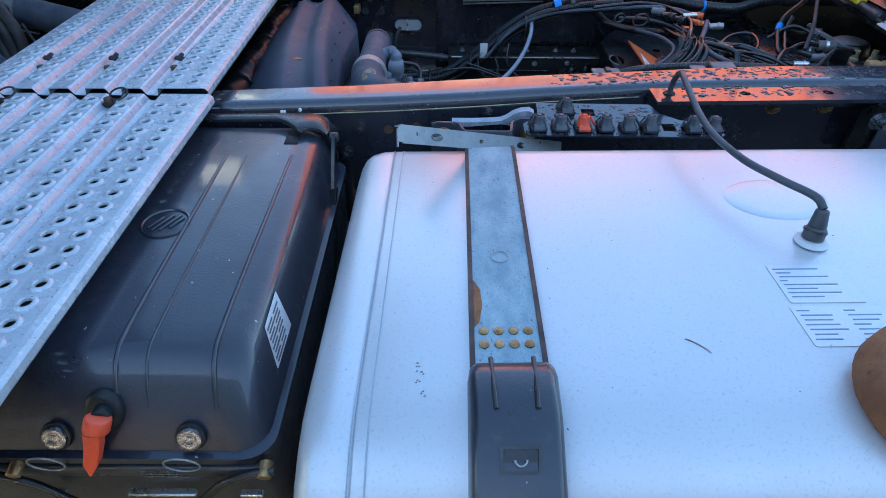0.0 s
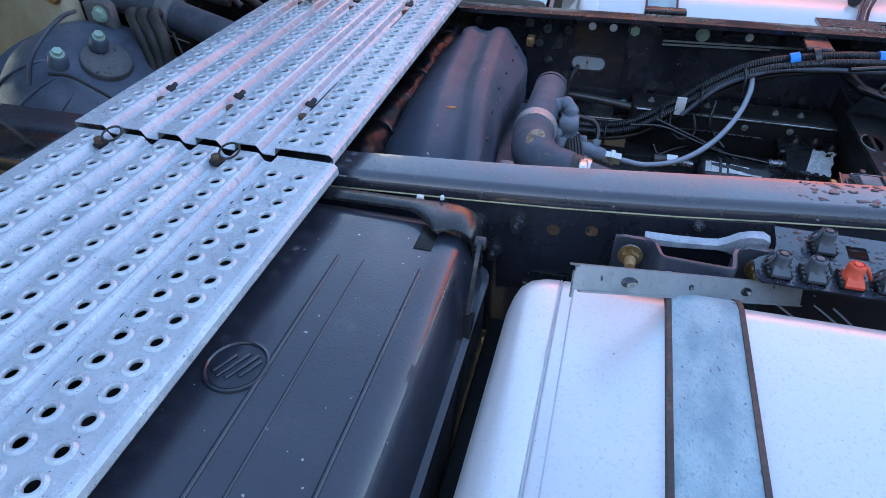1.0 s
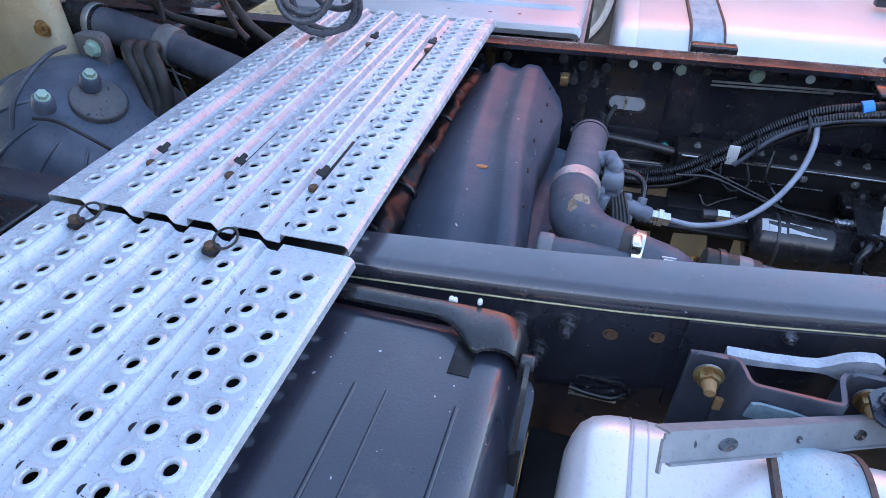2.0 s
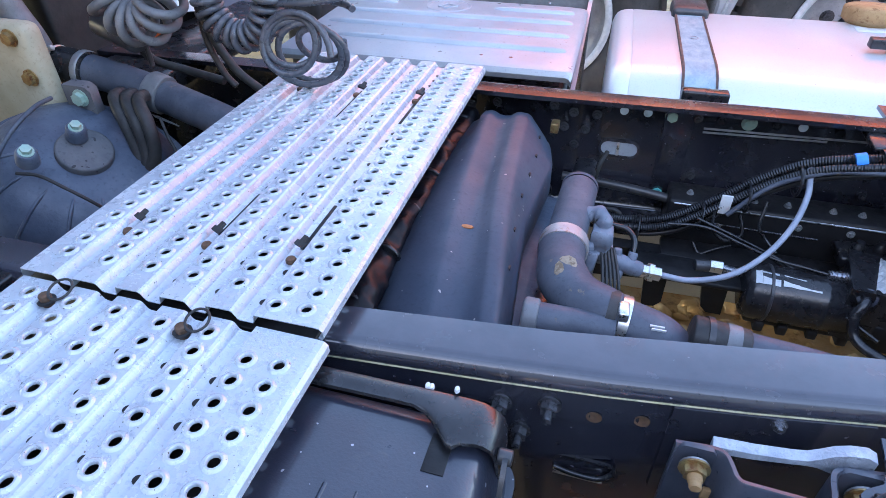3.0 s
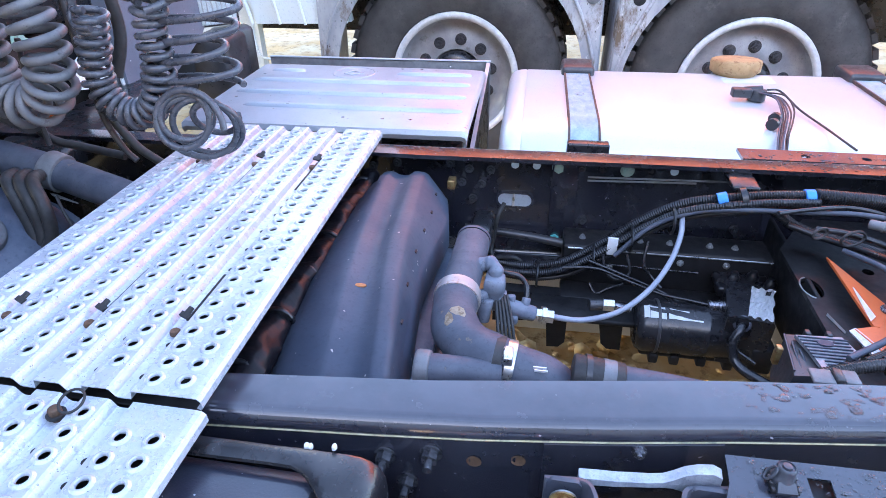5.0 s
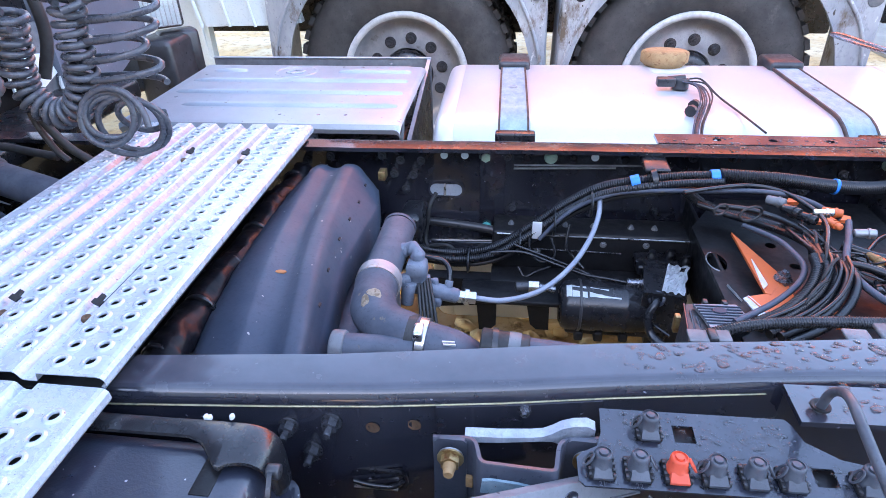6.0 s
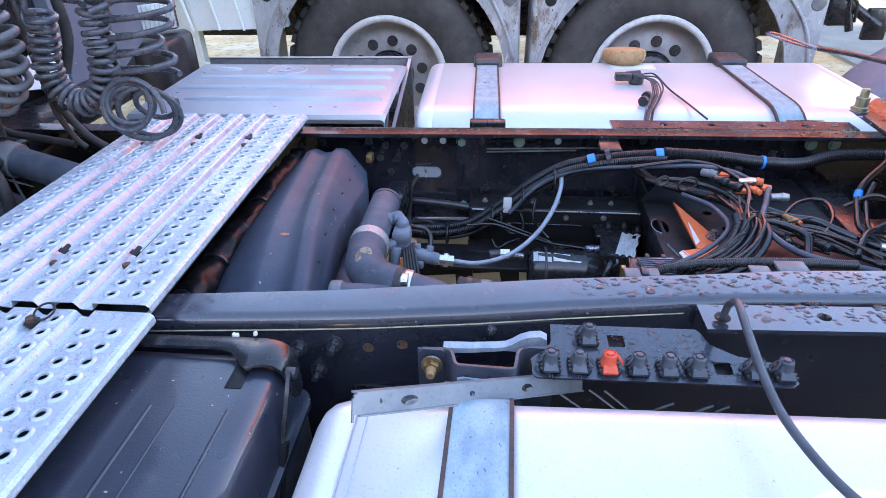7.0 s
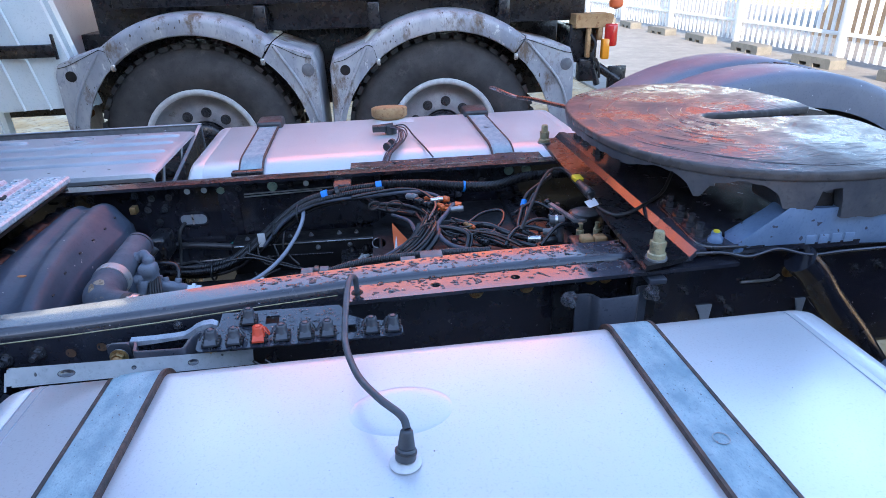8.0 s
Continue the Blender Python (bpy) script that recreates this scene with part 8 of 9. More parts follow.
for j in range(14):
    for i in range(14):
        if not (9 <= i <= 11 and 11 <= j <= 12):
            foil.faces.new((fgrid[j][i], fgrid[j][i + 1], fgrid[j + 1][i + 1], fgrid[j + 1][i]))
bmesh.ops.solidify(foil, geom=foil.faces[:], thickness=0.0015)
part("foil", foil, FOILW, vv, "crumpled silver foil", smooth=False)
part("port", cyl((0.475, 0.545, 0.752), (0.518, 0.55, 0.752), 0.0085, seg=8, bevel=0.002), BOLTM, vv)
for k in range(5):
    part("port_ring", cyl((0.478 + 0.008 * k, 0.5455, 0.752), (0.481 + 0.008 * k, 0.546, 0.752), 0.0105 - 0.0012 * (k % 2), seg=10), BOLTM, vv)
for x, y in ((0.538, 0.632), (0.577, 0.640), (0.604, 0.618)):
    part("dome", lathe([(0.012, 0.0), (0.012, 0.010), (0.008, 0.014), (0.007, 0.020), (0.0, 0.021)], Matrix.Translation((x, y, 0.757)), 14), CHASSIS, vv)
part("ledge", box(0.505, 0.61, 0.60, 0.664, 0.735, 0.757, 0.005), CHASSIS, vv)
part("elbow_ring", lathe([(0.010, 0), (0.016, 0.001), (0.016, 0.008), (0.011, 0.010)], pose(0.528, 0.502, 0.748, 50, 0, -20), 18), BOXP, vv)
part("elbow", sweep(spline([(0.530, 0.510, 0.748), (0.522, 0.487, 0.745), (0.512, 0.475, 0.725), (0.515, 0.46, 0.70), (0.530, 0.44, 0.69), (0.562, 0.41, 0.69), (0.60, 0.38, 0.69)], 8), 0.0090, 10), CABLE, vv)
for p, r_ in (([(0.20, 0.60, 0.775), (0.266, 0.60, 0.779), (0.33, 0.59, 0.762), (0.394, 0.575, 0.748), (0.44, 0.56, 0.750), (0.48, 0.546, 0.752)], 0.0034), ([(0.25, 0.61, 0.79), (0.33, 0.60, 0.765), (0.412, 0.59, 0.735), (0.463, 0.55, 0.72), (0.50, 0.50, 0.71), (0.55, 0.45, 0.70)], 0.0034),
              ([(0.36, 0.62, 0.84), (0.355, 0.60, 0.80), (0.37, 0.60, 0.775), (0.394, 0.585, 0.755)], 0.0034), ([(0.28, 0.635, 0.80), (0.285, 0.62, 0.765), (0.31, 0.61, 0.75), (0.335, 0.615, 0.765), (0.325, 0.63, 0.80)], 0.0036),
              ([(0.40, 0.60, 0.73), (0.45, 0.575, 0.71), (0.50, 0.53, 0.695), (0.54, 0.49, 0.69)], 0.003), ([(0.26, 0.64, 0.715), (0.275, 0.625, 0.700), (0.30, 0.63, 0.712), (0.33, 0.64, 0.72)], 0.003)):
    part("line", sweep(spline(p, 8), r_, 7), CABLE, vv)
# inner lower beam with lugs, and dark plate
ib = thing("inner_beam", "black lower beam with bolts behind the canister", "beam")
part("beam", box(0.20, 0.98, 0.665, 0.745, 0.695, 0.790, 0.006), MATTE, ib)
part("ledge", box(0.20, 0.62, 0.60, 0.664, 0.690, 0.702, 0.003), MATTE, ib)
part("lower_wall", plate([(0.06, 0.70), (0.06, 0.618), (0.376, 0.650), (0.60, 0.655), (0.60, 0.70)], [], 0.03, Matrix.Translation((0, 0.605, 0)) @ AXIS_Y), MATTE, ib)
seed_b = part("bolt", hex_bolt(0.0050, 0.003, True, 0.004), DULLST, ib)
seed_b.matrix_local = Matrix.Translation((0.24, 0.70, 0.79))
for x in (0.31, 0.36, 0.42, 0.50, 0.55):
    again(seed_b, Matrix.Translation((x, 0.70, 0.79)))
for x, z in ((0.44, 0.768), (0.53, 0.77), (0.30, 0.745)):
    again(seed_b, Matrix.Translation((x, 0.664, z)) @ AXIS_Y)
part("trim_line", cyl((0.21, 0.662, 0.786), (0.62, 0.662, 0.785), 0.0018, seg=6), STEEL, ib)
part("trim_line", cyl((0.21, 0.662, 0.752), (0.48, 0.662, 0.748), 0.0016, seg=6), BOLTM, ib)
part("white_tag", box(0.285, 0.305, 0.630, 0.634, 0.795, 0.835, 0.001), PAPER, ib, "white paper tag")
part("hanger", plate([(0.174, 0.69), (0.217, 0.69), (0.217, 0.625), (0.205, 0.611), (0.181, 0.609)], [], 0.02, Matrix.Translation((0, 0.545, 0)) @ AXIS_Y), MATTE, ib)
part("hanger", plate([(0.278, 0.70), (0.327, 0.70), (0.330, 0.619), (0.303, 0.619), (0.290, 0.632)], [], 0.02, Matrix.Translation((0, 0.545, 0)) @ AXIS_Y), MATTE, ib)
part("hanger_bar", box(0.14, 0.36, 0.53, 0.604, 0.690, 0.702, 0.004), MATTE, ib)
# gearbox below the cover
gx = thing("gearbox", "dark oily gearbox housing beneath the cover", "gearbox")
part("housing", box(-0.20, 0.0, 0.12, 0.62, 0.52, 0.80, 0.03, 3), GEARB, gx)
part("bracket", box(-0.01, 0.045, 0.17, 0.33, 0.72, 0.80, 0.01), CHASSIS, gx)
part("bracket", box(0.005, 0.05, 0.60, 0.69, 0.78, 0.85, 0.01), CHASSIS, gx)
for k, (x, y, z) in enumerate(((0.01, 0.20, 0.82), (0.03, 0.27, 0.80), (0.0, 0.30, 0.83), (0.02, 0.56, 0.82))):
    part("fitting", cyl((x, y, z), (x + 0.02, y + 0.01, z + 0.02), 0.009, seg=8, bevel=0.002), (BOLTM, PLASTIC)[k % 2], gx)

# rear of the engine bay
rb = thing("rear_valve_group", "dark valves with brass fittings near the cross plate", "valve")
part("body", box(1.02, 1.19, 0.30, 0.52, 0.79, 0.868, 0.012, 3), CHASSIS, rb)
part("front_block", box(1.045, 1.145, 0.228, 0.300, 0.80, 0.922, 0.008, 3), CHASSIS, rb)
part("dome", lathe([(0.046, -0.010), (0.048, 0.010), (0.044, 0.024), (0.042, 0.030), (0.036, 0.0335), (0.0, 0.0340)], Matrix.Translation((1.140, 0.450, 0.878)), 28), SLEEVE, rb)
part("dome_cap", lathe([(0.034, 0.0), (0.033, 0.0012), (0.0, 0.0014)], Matrix.Translation((1.140, 0.450, 0.9118)), 28), GREYPL, rb, "grey disc on the valve dome")
part("dome_band", cyl((1.140, 0.450, 0.882), (1.140, 0.450, 0.888), 0.0495, seg=28), DARKNUT, rb)
for x, y, h, r_, mt in ((1.092, 0.345, 0.060, 0.0095, PINM), (1.133, 0.345, 0.060, 0.0090, PINM), (1.055, 0.388, 0.050, 0.011, CAPG), (1.052, 0.445, 0.062, 0.010, BOLTM), (1.075, 0.478, 0.062, 0.008, CAPG), (1.165, 0.365, 0.040, 0.010, CAPG)):
    part("fitting", lathe([(r_ * 1.3, 0.0), (r_ * 1.3, h * 0.35), (r_, h * 0.40), (r_, h * 0.72), (r_ * 0.7, h * 0.75), (r_ * 0.7, h), (0.0, h)], Matrix.Translation((x, y, 0.867)), 8), mt, rb, "hex hose fitting")
part("arm", loft([[(x - 0.005, y, z), (x + 0.005, y + 0.006, z), (x + 0.005, y + 0.006, z + 0.006), (x - 0.005, y, z + 0.006)] for x, y, z in ((1.050, 0.470, 0.930), (1.075, 0.415, 0.922), (1.092, 0.380, 0.915), (1.115, 0.375, 0.914))]), DULLST, rb, "grey linkage arm")
part("ball_joint", lathe([(0.0, -0.010), (0.008, -0.006), (0.010, 0.0), (0.008, 0.006), (0.0, 0.010)], Matrix.Translation((1.048, 0.476, 0.934)), 14), CABLE, rb)
part("plug", cyl((1.030, 0.392, 0.920), (1.066, 0.384, 0.922), 0.0115, seg=14, bevel=0.003), GREYPL, rb, "grey hose plug")
part("plug_ring", cyl((1.044, 0.389, 0.9208), (1.050, 0.3875, 0.9212), 0.0135, seg=14), STEEL, rb)
for x, y in ((1.074, 0.252), (1.104, 0.248)):
    part("brass_block", box(x - 0.014, x + 0.014, y - 0.014, y + 0.014, 0.921, 0.938, 0.005, 3), CAPRUST, rb, "ochre brass block")
part("side_plug", cyl((1.000, 0.345, 0.885), (1.036, 0.350, 0.888), 0.012, seg=14, bevel=0.002), CABLE, rb)
for k, (x0, y0, z0, x1, y1, z1) in enumerate(((1.092, 0.345, 0.92, 0.985, 0.30, 0.90), (1.055, 0.388, 0.915, 0.93, 0.36, 0.905), (1.06, 0.45, 0.92, 0.97, 0.50, 0.90), (1.165, 0.365, 0.90, 1.20, 0.30, 0.86))):
    mid = Vector(((x0 + x1) / 2, (y0 + y1) / 2 + 0.012, max(z0, z1) + 0.012))
    part("pipe", sweep(spline([(x0, y0, z0), mid, (x1, y1, z1)], 8), 0.0042, 10), CABLE, rb)

# ---- coiled hoses at the back of the cab ----
def helix(path, R, turns, r, seg=10, steps=24):
    p = resample(spline(path, 12), 0.004)
    n = len(p)
    side = Vector((0.3, -0.9, 0.2)).normalized()
    total = turns * steps
    pts = []
    for k in range(total + 1):
        f = k / total * (n - 1)
        i = min(int(f), n - 2)
        c = p[i].lerp(p[i + 1], f - i)
        t_ = (p[min(i + 1, n - 1)] - p[max(i - 1, 0)]).normalized()
        side = (side - t_ * side.dot(t_)).normalized()
        up = t_.cross(side)
        a = 2 * math.pi * k / steps
        rr = R * (1 + 0.07 * math.sin(k * 0.09))
        pts.append(c + side * (rr * math.cos(a)) + up * (rr * math.sin(a)))
    return sweep(pts, r, seg)


def coil_thing(label, bm, mat=COIL):
    t = thing("coiled_air_hose", label, "air hose", group="coiled hoses")
    part("hose", bm, mat, t)
    return t


ca = coil_thing("dark grey coiled air hose hanging in wide loops behind the cab",
                helix([(-0.86, 0.50, 1.42), (-0.855, 0.50, 1.30), (-0.858, 0.50, 1.197), (-0.862, 0.50, 1.155), (-0.842, 0.50, 1.118), (-0.793, 0.50, 1.104), (-0.757, 0.50, 1.128), (-0.735, 0.50, 1.174), (-0.735, 0.50, 1.23), (-0.75, 0.50, 1.32), (-0.77, 0.50, 1.44)], 0.036, 26, 0.0084), COILD)
part("end_fitting", cyl((-0.86, 0.50, 1.42), (-0.86, 0.50, 1.47), 0.014, seg=10), BOLTM, ca)
cb_ = coil_thing("dark grey tightly coiled air hose drooping in a loop",
                 helix([(-0.637, 0.52, 1.275), (-0.640, 0.52, 1.252), (-0.655, 0.52, 1.195), (-0.663, 0.52, 1.145), (-0.645, 0.52, 1.106), (-0.604, 0.52, 1.089), (-0.562, 0.52, 1.108), (-0.540, 0.52, 1.158), (-0.532, 0.52, 1.207), (-0.530, 0.52, 1.254), (-0.520, 0.52, 1.285)], 0.0235, 25, 0.0064))
part("lead", sweep(spline([(-0.652, 0.52, 1.46), (-0.656, 0.52, 1.36), (-0.660, 0.515, 1.29), (-0.664, 0.505, 1.262), (-0.650, 0.495, 1.248), (-0.625, 0.495, 1.246)], 8), 0.0062, 8), COIL, cb_)
part("end_fitting", cyl((-0.652, 0.52, 1.455), (-0.652, 0.52, 1.50), 0.012, seg=10), BOLTM, cb_)
part("wide_loop", helix([(-0.520, 0.52, 1.275), (-0.525, 0.52, 1.31), (-0.510, 0.52, 1.36), (-0.50, 0.52, 1.44)], 0.040, 5, 0.0064), COIL, cb_)
pts = []
for k in range(5 * 24 + 1):
    a = 2 * math.pi * k / 24
    t = k / 120
    R_ = 0.062 - 0.024 * math.sin(t * 5.0) ** 2
    pts.append(Vector((-0.474 - 0.022 * math.sin(t * 5) + R_ * math.cos(a), 0.480 + 0.055 * t + 0.016 * math.sin(a + 3 * t), 1.082 + 0.016 * math.sin(t * 7) + R_ * 0.97 * math.sin(a))))
cc = coil_thing("loose loops of dark grey hose resting on the walkway", sweep(pts, 0.0060, 12))
pts = []
for k in range(5 * 24 + 1):
    a = 2 * math.pi * k / 24 + 0.3
    t = k / 120
    pts.append(Vector((-0.462 - 0.012 * math.sin(t * 6) + (0.072 + 0.012 * math.sin(t * 11)) * math.cos(a), 0.535 + 0.030 * math.sin(a), 1.140 + 0.17 * t + 0.006 * math.sin(a + 0.8))))
part("upper_coil", sweep(pts, 0.0062, 12), COIL, cc)

# ---- back of the own cab ----
cw = thing("cab_rear_wall", "dark rear wall of the truck cab with brackets", "cab")
part("wall", box(-1.55, -1.10, -0.6, 1.22, 1.14, 2.7, 0.03), CHASSIS, cw)
part("cab_body", box(-3.2, -1.555, -0.70, 1.68, 1.25, 2.7, 0.08), REARG, cw, "dark cab body")
part("side_fairing", plate([(1.20, 0.90), (1.36, 0.93), (1.54, 1.00), (1.68, 1.13), (1.66, 1.24), (1.60, 1.33), (1.48, 1.42), (1.36, 1.60), (1.34, 2.4), (1.10, 2.4), (1.10, 0.90)], [], 0.05,
                           Matrix(((0, 0, 1, -1.06), (1, 0, 0, 0), (0, 1, 0, 0), (0, 0, 0, 1)))), REARG, cw, "dark grey side fairing")
part("grey_panel", box(-1.10, -1.085, 1.02, 1.20, 0.90, 1.14, 0.008), GREYPL, cw, "grey painted panel")
part("pale_plate", plate([(0.93, 0.99), (1.02, 0.97), (1.10, 1.00), (1.08, 1.06), (0.98, 1.075), (0.93, 1.05)], [], 0.006, Matrix(((0, 0, 1, -1.076), (1, 0, 0, 0), (0, 1, 0, 0), (0, 0, 0, 1)))), WHITEP, cw, "pale painted frame plate")
part("pale_plate", plate([(1.10, 0.90), (1.17, 0.90), (1.16, 1.00), (1.12, 1.03), (1.09, 0.97)], [], 0.006, Matrix(((0, 0, 1, -1.070), (1, 0, 0, 0), (0, 1, 0, 0), (0, 0, 0, 1)))), PAPER, cw, "pale painted frame plate")
part("dark_shelf", box(-1.10, -0.90, 0.62, 1.20, 0.90, 0.955, 0.01), CHASSIS, cw)
part("rear_box", box(-1.12, -0.97, 1.52, 1.72, 0.62, 0.99, 0.02), PLASTIC, cw, "black plastic box")
for p, r_ in (([(-0.755, 0.60, 1.30), (-0.752, 0.60, 1.16), (-0.749, 0.60, 1.10), (-0.745, 0.60, 1.04), (-0.722, 0.60, 0.98), (-0.70, 0.60, 0.955)], 0.0072), ([(-0.88, 0.60, 1.20), (-0.90, 0.60, 1.08), (-0.90, 0.60, 0.98)], 0.006)):
    part("ribbed_sleeve", conduit(p, r_, 0.005), PLASTIC, cw)
part("inner_panel", box(-1.20, -1.135, 0.60, 1.215, 0.62, 1.135, 0.01), MATTE, cw, "dark inner panel")
part("edge_strip", box(-1.095, -1.080, 1.205, 1.225, 0.92, 1.10, 0.003), PAPER, cw)
part("support_leg", box(-1.45, -1.35, -0.03, 0.05, 0.96, 1.30, 0.01), CHASSIS, cw)
part("support_leg", box(-1.45, -1.35, 0.70, 0.755, 0.96, 1.30, 0.01), CHASSIS, cw)
part("solenoid", cyl((-1.02, 0.62, 1.055), (-0.90, 0.58, 1.04), 0.028, seg=14, bevel=0.004), PLASTIC, cw)
part("orange_plug", cyl((-0.830, 0.56, 1.068), (-0.808, 0.555, 1.056), 0.009, seg=10, bevel=0.002), ORPAINT, cw, "orange connector")
for p, r in (([(-0.72, 0.62, 1.25), (-0.74, 0.60, 1.10), (-0.70, 0.60, 1.0), (-0.64, 0.60, 0.95)], 0.009), ([(-0.95, 0.62, 1.03), (-0.91, 0.62, 0.985), (-0.84, 0.63, 0.965), (-0.75, 0.63, 0.95)], 0.009), ([(-0.70, 0.66, 1.30), (-0.70, 0.66, 1.20), (-0.72, 0.64, 1.12)], 0.012)):
    part("cable", sweep(spline(p, 8), r, 8), RUBBER, cw)
for y, z in ((0.36, 1.19), (0.42, 1.10)):
    part("green_bolt", hex_bolt(0.014, 0.012, True, 0.012), GREENB, cw).matrix_local = Matrix.Translation((-1.10, y + 0.4, z + 0.04)) @ Matrix.Rotation(radians(90), 4, "Y")

# engine rear: bell housing, block, big hose
eg = thing("engine", "dusty engine rear end with grey bell housing and cream block", "engine")
part("block", box(-1.48, -1.040, 0.45, 0.500, 0.66, 1.095, 0.020, 3), CREAM, eg, "cream-painted block with rust stains")
part("block_flange", loft([[(-0.985, 0.440, z), (-0.920 - g, 0.440, z), (-0.930 - g, 0.47, z), (-0.985, 0.47, z)] for z, g in ((0.80, 0.0), (0.980, 0.0), (0.988, 0.008), (0.990, 0.015))]), CAPD, eg, "grey cast lug with a green bolt")
for x, z in ((-1.075, 1.070), (-1.065, 0.992), (-1.22, 1.03), (-0.946, 0.967), (-1.30, 0.95)):
    part("bolt", hex_bolt(0.012, 0.0, True, 0.010), GREENB if z < 0.98 else GOLD, eg).matrix_local = Matrix.Translation((x, 0.449 if x < -1.0 else 0.439, z)) @ AXIS_Y
CAPM = Matrix.Translation((-0.950, 0.375, 0.79)) @ Vector((0.50, -0.20, 0.84)).to_track_quat("Z", "Y").to_matrix().to_4x4()
part("bell_housing", lathe([(0.0, 0.130), (0.075, 0.128), (0.11, 0.122), (0.135, 0.108), (0.165, 0.082), (0.19, 0.045), (0.205, 0.0), (0.215, -0.06), (0.22, -0.16)], CAPM, 48), GEARB, eg, "grey cast bell housing")
part("round_cap", lathe([(0.0, 0.1440), (0.044, 0.1440), (0.048, 0.1430), (0.0495, 0.140), (0.050, 0.12)], CAPM, 36), CAPD, eg, "round grey inspection cap")
part("flange_ring", lathe([(0.205, 0.0), (0.226, 0.0), (0.228, -0.012), (0.21, -0.016)], CAPM, 48), GEARB, eg)
rib_ = None
for k in range(6):
    a = radians(150 + 26 * k)
    m = CAPM @ Matrix.Rotation(a, 4, "Z")
    if rib_ is None:
        rib_ = part("housing_rib", sweep(spline([(0.085, 0, 0.122), (0.12, 0, 0.117), (0.155, 0, 0.092), (0.188, 0, 0.052), (0.208, 0, 0.0)], 5), 0.0035, 8), GEARB, eg)
        rib_.matrix_local = m
    else:
        again(rib_, m)
for x, y, z in ((-0.885, 0.243, 0.958), (-0.882, 0.350, 0.955)):
    lug = part("lug", lathe([(0.019, -0.03), (0.017, -0.006), (0.014, -0.002), (0.0, -0.002)], Matrix.Translation((x, y, z)) @ CAPM.to_3x3().to_4x4(), 16), GEARB, eg)
    part("bolt", hex_bolt(0.0085, 0.0, True, 0.008), GREENB, eg, "green-plated bolt").matrix_local = Matrix.Translation((x, y, z)) @ CAPM.to_3x3().to_4x4() @ Matrix.Translation((0, 0, -0.002))
part("earth_cable", sweep(spline([(-0.955, 0.215, 0.90), (-0.945, 0.235, 0.945), (-0.935, 0.275, 0.978), (-0.935, 0.33, 0.995), (-0.95, 0.38, 0.99)], 8), 0.0042, 8), HOSE, eg)
part("brake_line", sweep(spline([(-0.90, 0.22, 0.925), (-0.865, 0.23, 0.92), (-0.825, 0.235, 0.90), (-0.79, 0.25, 0.865), (-0.765, 0.27, 0.82)], 8), 0.0032, 7), RUBBER, eg)
hz = thing("coolant_hose", "thick grey rubber hose with two clamps from the engine", "hose")
hpts = [(-1.105, 0.545, 0.984), (-1.03, 0.55, 0.976), (-0.945, 0.55, 0.962), (-0.848, 0.55, 0.938), (-0.78, 0.54, 0.925), (-0.68, 0.52, 0.908), (-0.55, 0.48, 0.885), (-0.42, 0.44, 0.87)]
part("hose", sweep(spline(hpts, 8), 0.035, 22), HOSE, hz)
part("riser", sweep(spline([(-1.100, 0.543, 0.984), (-1.116, 0.535, 1.004), (-1.118, 0.525, 1.050), (-1.135, 0.52, 1.10), (-1.17, 0.51, 1.22)], 8), 0.030, 18), GREYPL, hz, "grey metal riser pipe")
part("fitting", sweep(spline([(-1.115, 0.543, 0.986), (-1.085, 0.546, 0.982), (-1.05, 0.549, 0.978), (-1.015, 0.550, 0.974)], 5), 0.0395, 26), CABLE, hz, "black rubber hose joint")
for p, q, mt in (((-1.096, 0.5450, 0.9835), (-1.088, 0.5458, 0.9825), STEEL), ((-1.036, 0.5500, 0.9765), (-1.020, 0.5500, 0.9747), DULLST), ((-0.875, 0.551, 0.947), (-0.842, 0.549, 0.938), GREYPL)):
    part("clamp", cyl(p, q, 0.0412, seg=28, bevel=0.002), mt, hz)
part("clamp_screw", cyl((-1.098, 0.520, 1.018), (-1.074, 0.530, 1.026), 0.006, seg=10, bevel=0.001), STEEL, hz)
part("clamp_tab", loft([[(-0.87, 0.525, 0.905), (-0.86, 0.52, 0.90), (-0.86, 0.53, 0.90)], [(-0.80, 0.51, 0.895), (-0.795, 0.508, 0.893), (-0.795, 0.512, 0.893)]]), GREYPL, hz)
for k in range(3):
    d = 0.028 * k
    part("side_hose", sweep(spline([(-0.92 + d, 0.52, 0.95), (-0.885 + d, 0.46, 0.965), (-0.85 + d, 0.43, 0.935), (-0.832 + d * 0.8, 0.42, 0.890), (-0.825 + d * 0.5, 0.41, 0.855), (-0.86 + d * 0.4, 0.40, 0.82), (-0.90, 0.40, 0.79)], 8), 0.0125, 12), RUBBER, hz)
part("thin_line", sweep(spline([(-0.80, 0.47, 0.93), (-0.775, 0.45, 0.90), (-0.755, 0.44, 0.86), (-0.75, 0.43, 0.80)], 6), 0.003, 6), RUBBER, hz)
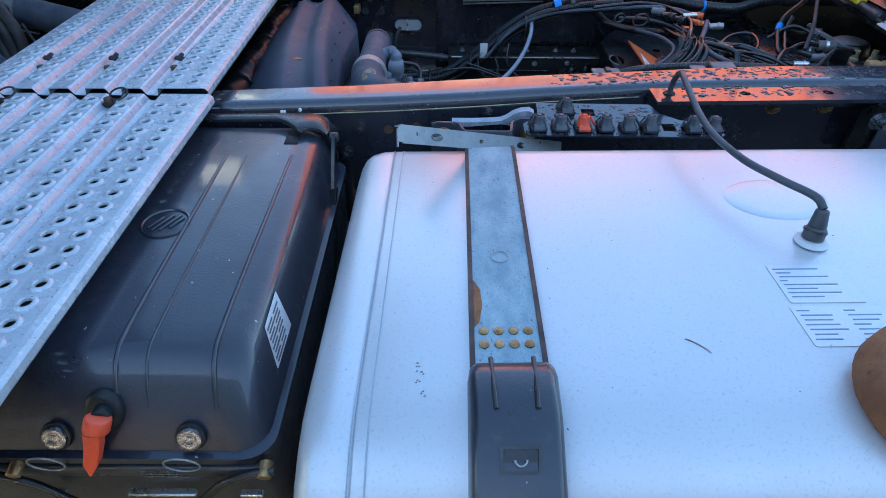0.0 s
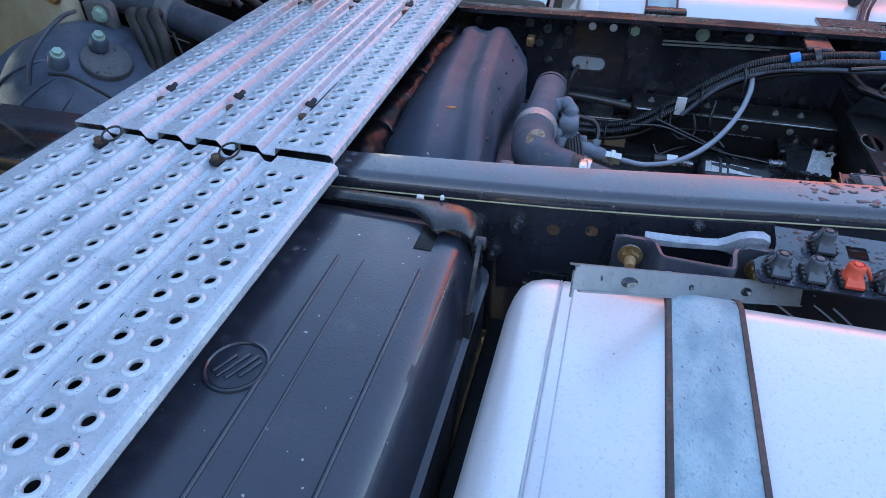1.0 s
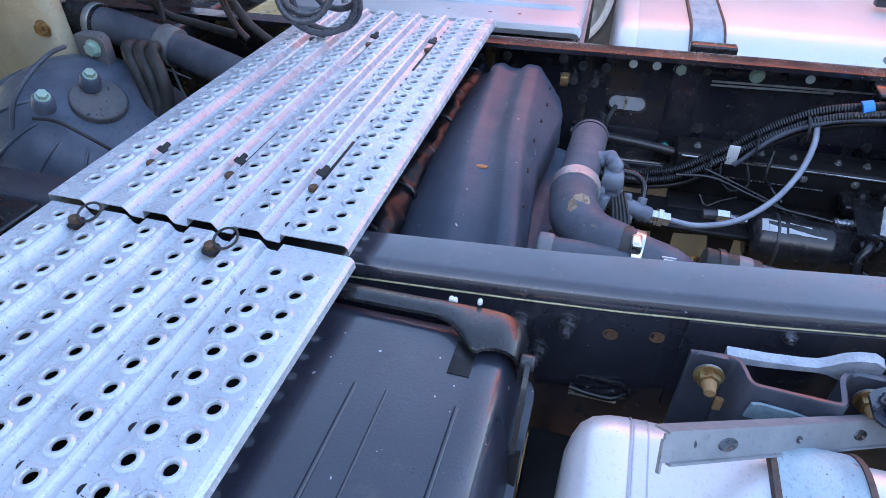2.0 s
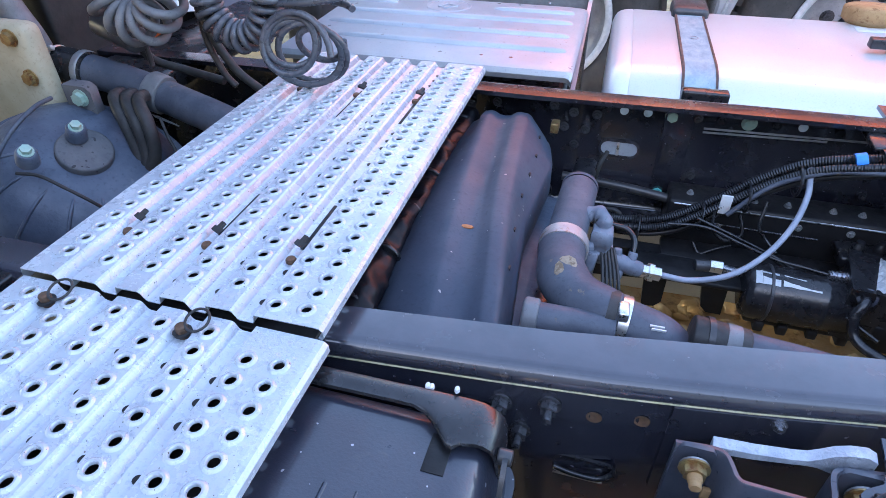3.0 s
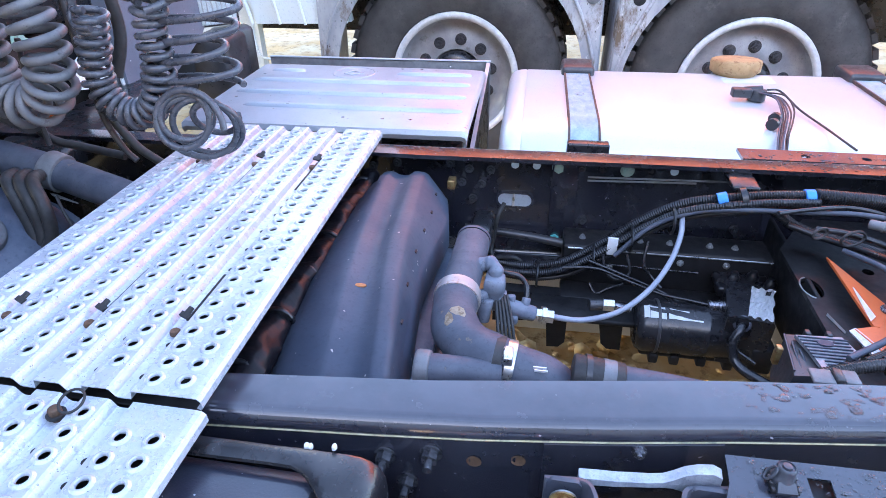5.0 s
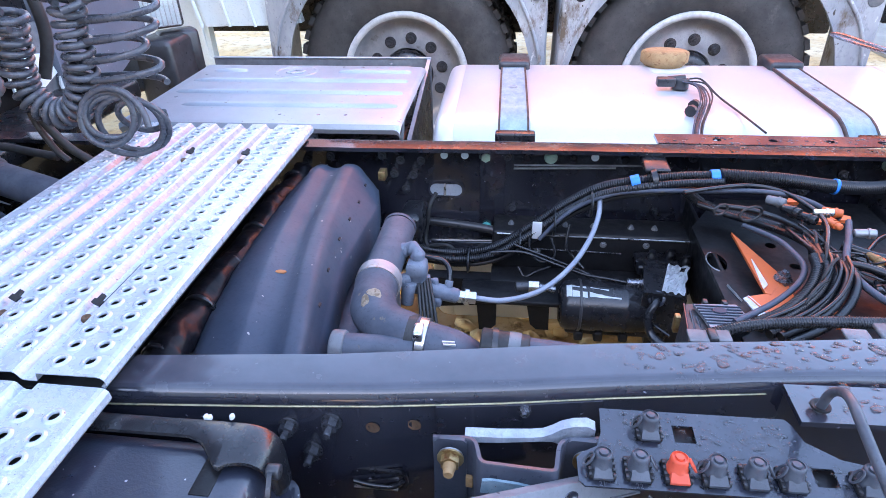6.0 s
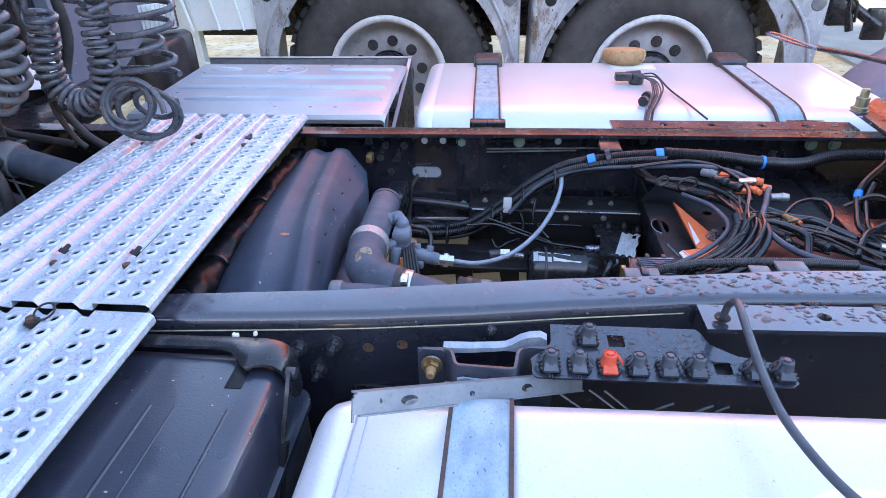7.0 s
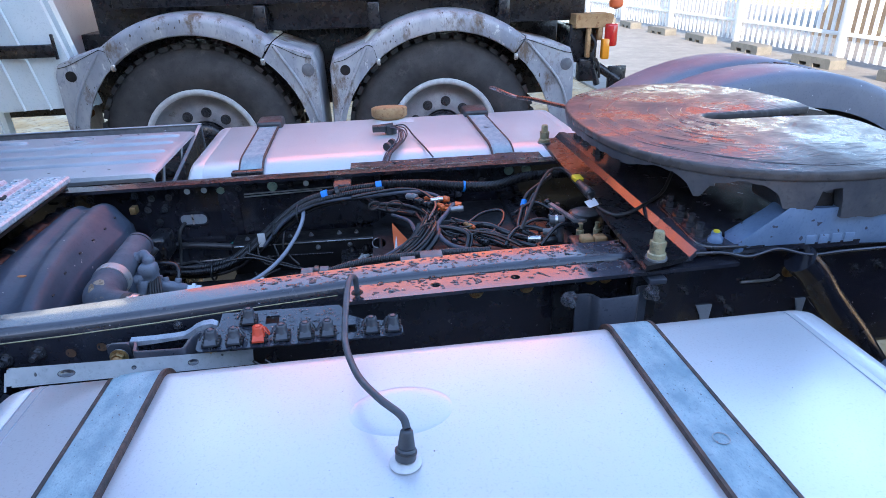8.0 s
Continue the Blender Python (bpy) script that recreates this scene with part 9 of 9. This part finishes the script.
# thin bracket and bolts by the near panel
nbk = thing("step_bracket", "rusty flat steel bracket beside the walkway", "bracket")
part("arm", loft([[(-0.80, -0.06, 1.08), (-0.775, -0.07, 1.08), (-0.775, -0.07, 1.072), (-0.80, -0.06, 1.072)], [(-0.66, -0.06, 0.965), (-0.635, -0.07, 0.965), (-0.635, -0.07, 0.957), (-0.66, -0.06, 0.957)]]), SHIELD, nbk)
part("upright", box(-0.83, -0.775, -0.09, -0.04, 0.94, 1.40, 0.01), CHASSIS, nbk)
part("foot", box(-0.83, -0.63, -0.10, -0.02, 0.93, 0.957, 0.004), CHASSIS, nbk)
for x, y in ((-0.70, -0.15), (-0.68, -0.22)):
    part("bolt", hex_bolt(0.013, 0.006, True, 0.012), GREENB, nbk).matrix_local = Matrix.Translation((x, y, 0.90))
part("side_plate", box(-0.80, -0.62, -0.28, -0.11, 0.885, 0.90, 0.004), CHASSIS, nbk)

# ---- water drops on the wet steel ----
wd = bmesh.new()
rng = random.Random(5)


def bead(m, s):
    """A flat, uneven bead of water."""
    n = 11
    ph, el = rng.uniform(0, 6.3), rng.uniform(1.0, 2.1)
    rad = [s * (1 + 0.22 * math.sin(2 * a + ph) + 0.14 * math.sin(3 * a + 2 * ph)) for a in (2 * math.pi * k / n for k in range(n))]
    mm = m @ Matrix.Rotation(rng.uniform(-0.5, 0.5), 4, "Z")
    rings = [[wd.verts.new(mm @ Vector((f * rad[k] * el * math.cos(2 * math.pi * k / n), f * rad[k] * math.sin(2 * math.pi * k / n), h * s))) for k in range(n)] for f, h in ((1.0, 0.0), (0.94, 0.16), (0.74, 0.29), (0.42, 0.36))]
    for p, q in zip(rings, rings[1:]):
        for k in range(n):
            wd.faces.new((p[k], p[(k + 1) % n], q[(k + 1) % n], q[k]))
    wd.faces.new(rings[-1])


for k in range(640):
    x = 0.38 + 0.77 * rng.random() ** 0.75
    o, i_ = interp(NEAR_OUT, x), interp(NEAR_IN, x)
    if rng.random() < 0.30 and x > 0.57:
        y, z = o - 0.004 - rng.random() * 0.045, TOP - 0.004
    else:
        y, z = o + 0.014 + rng.random() * (i_ - o - 0.018), TOP
    bead(Matrix.Translation((x, y, z)), rng.uniform(0.0010, 0.0032) * (1.7 if rng.random() < 0.14 else 1))
for k in range(330):
    u, v = rng.uniform(0.33, 0.645), rng.uniform(0.004, 0.085)
    if (u > 0.55 and v > 0.04) or (u < 0.345 and v > 0.035):
        continue
    bead(CPM @ Matrix.Translation((u, v, 0)), rng.uniform(0.0009, 0.0026))
for k in range(160):
    x = rng.uniform(0.56, 1.1)
    y = interp(FAR_OUT, x) - 0.055 + rng.random() * 0.10
    bead(Matrix.Translation((x, y, TOP if y < interp(FAR_OUT, x) - 0.014 else TOP - 0.004)), rng.uniform(0.0014, 0.0034))
for k in range(90):
    x, y = rng.uniform(1.12, 1.19), rng.uniform(0.05, 0.88)
    bead(Matrix.Translation((x, y, 0.981)), rng.uniform(0.0012, 0.003))
tagged(part("water_drops", wd, WATER), "beads of water lying on the black steel", "water", kind="stuff")
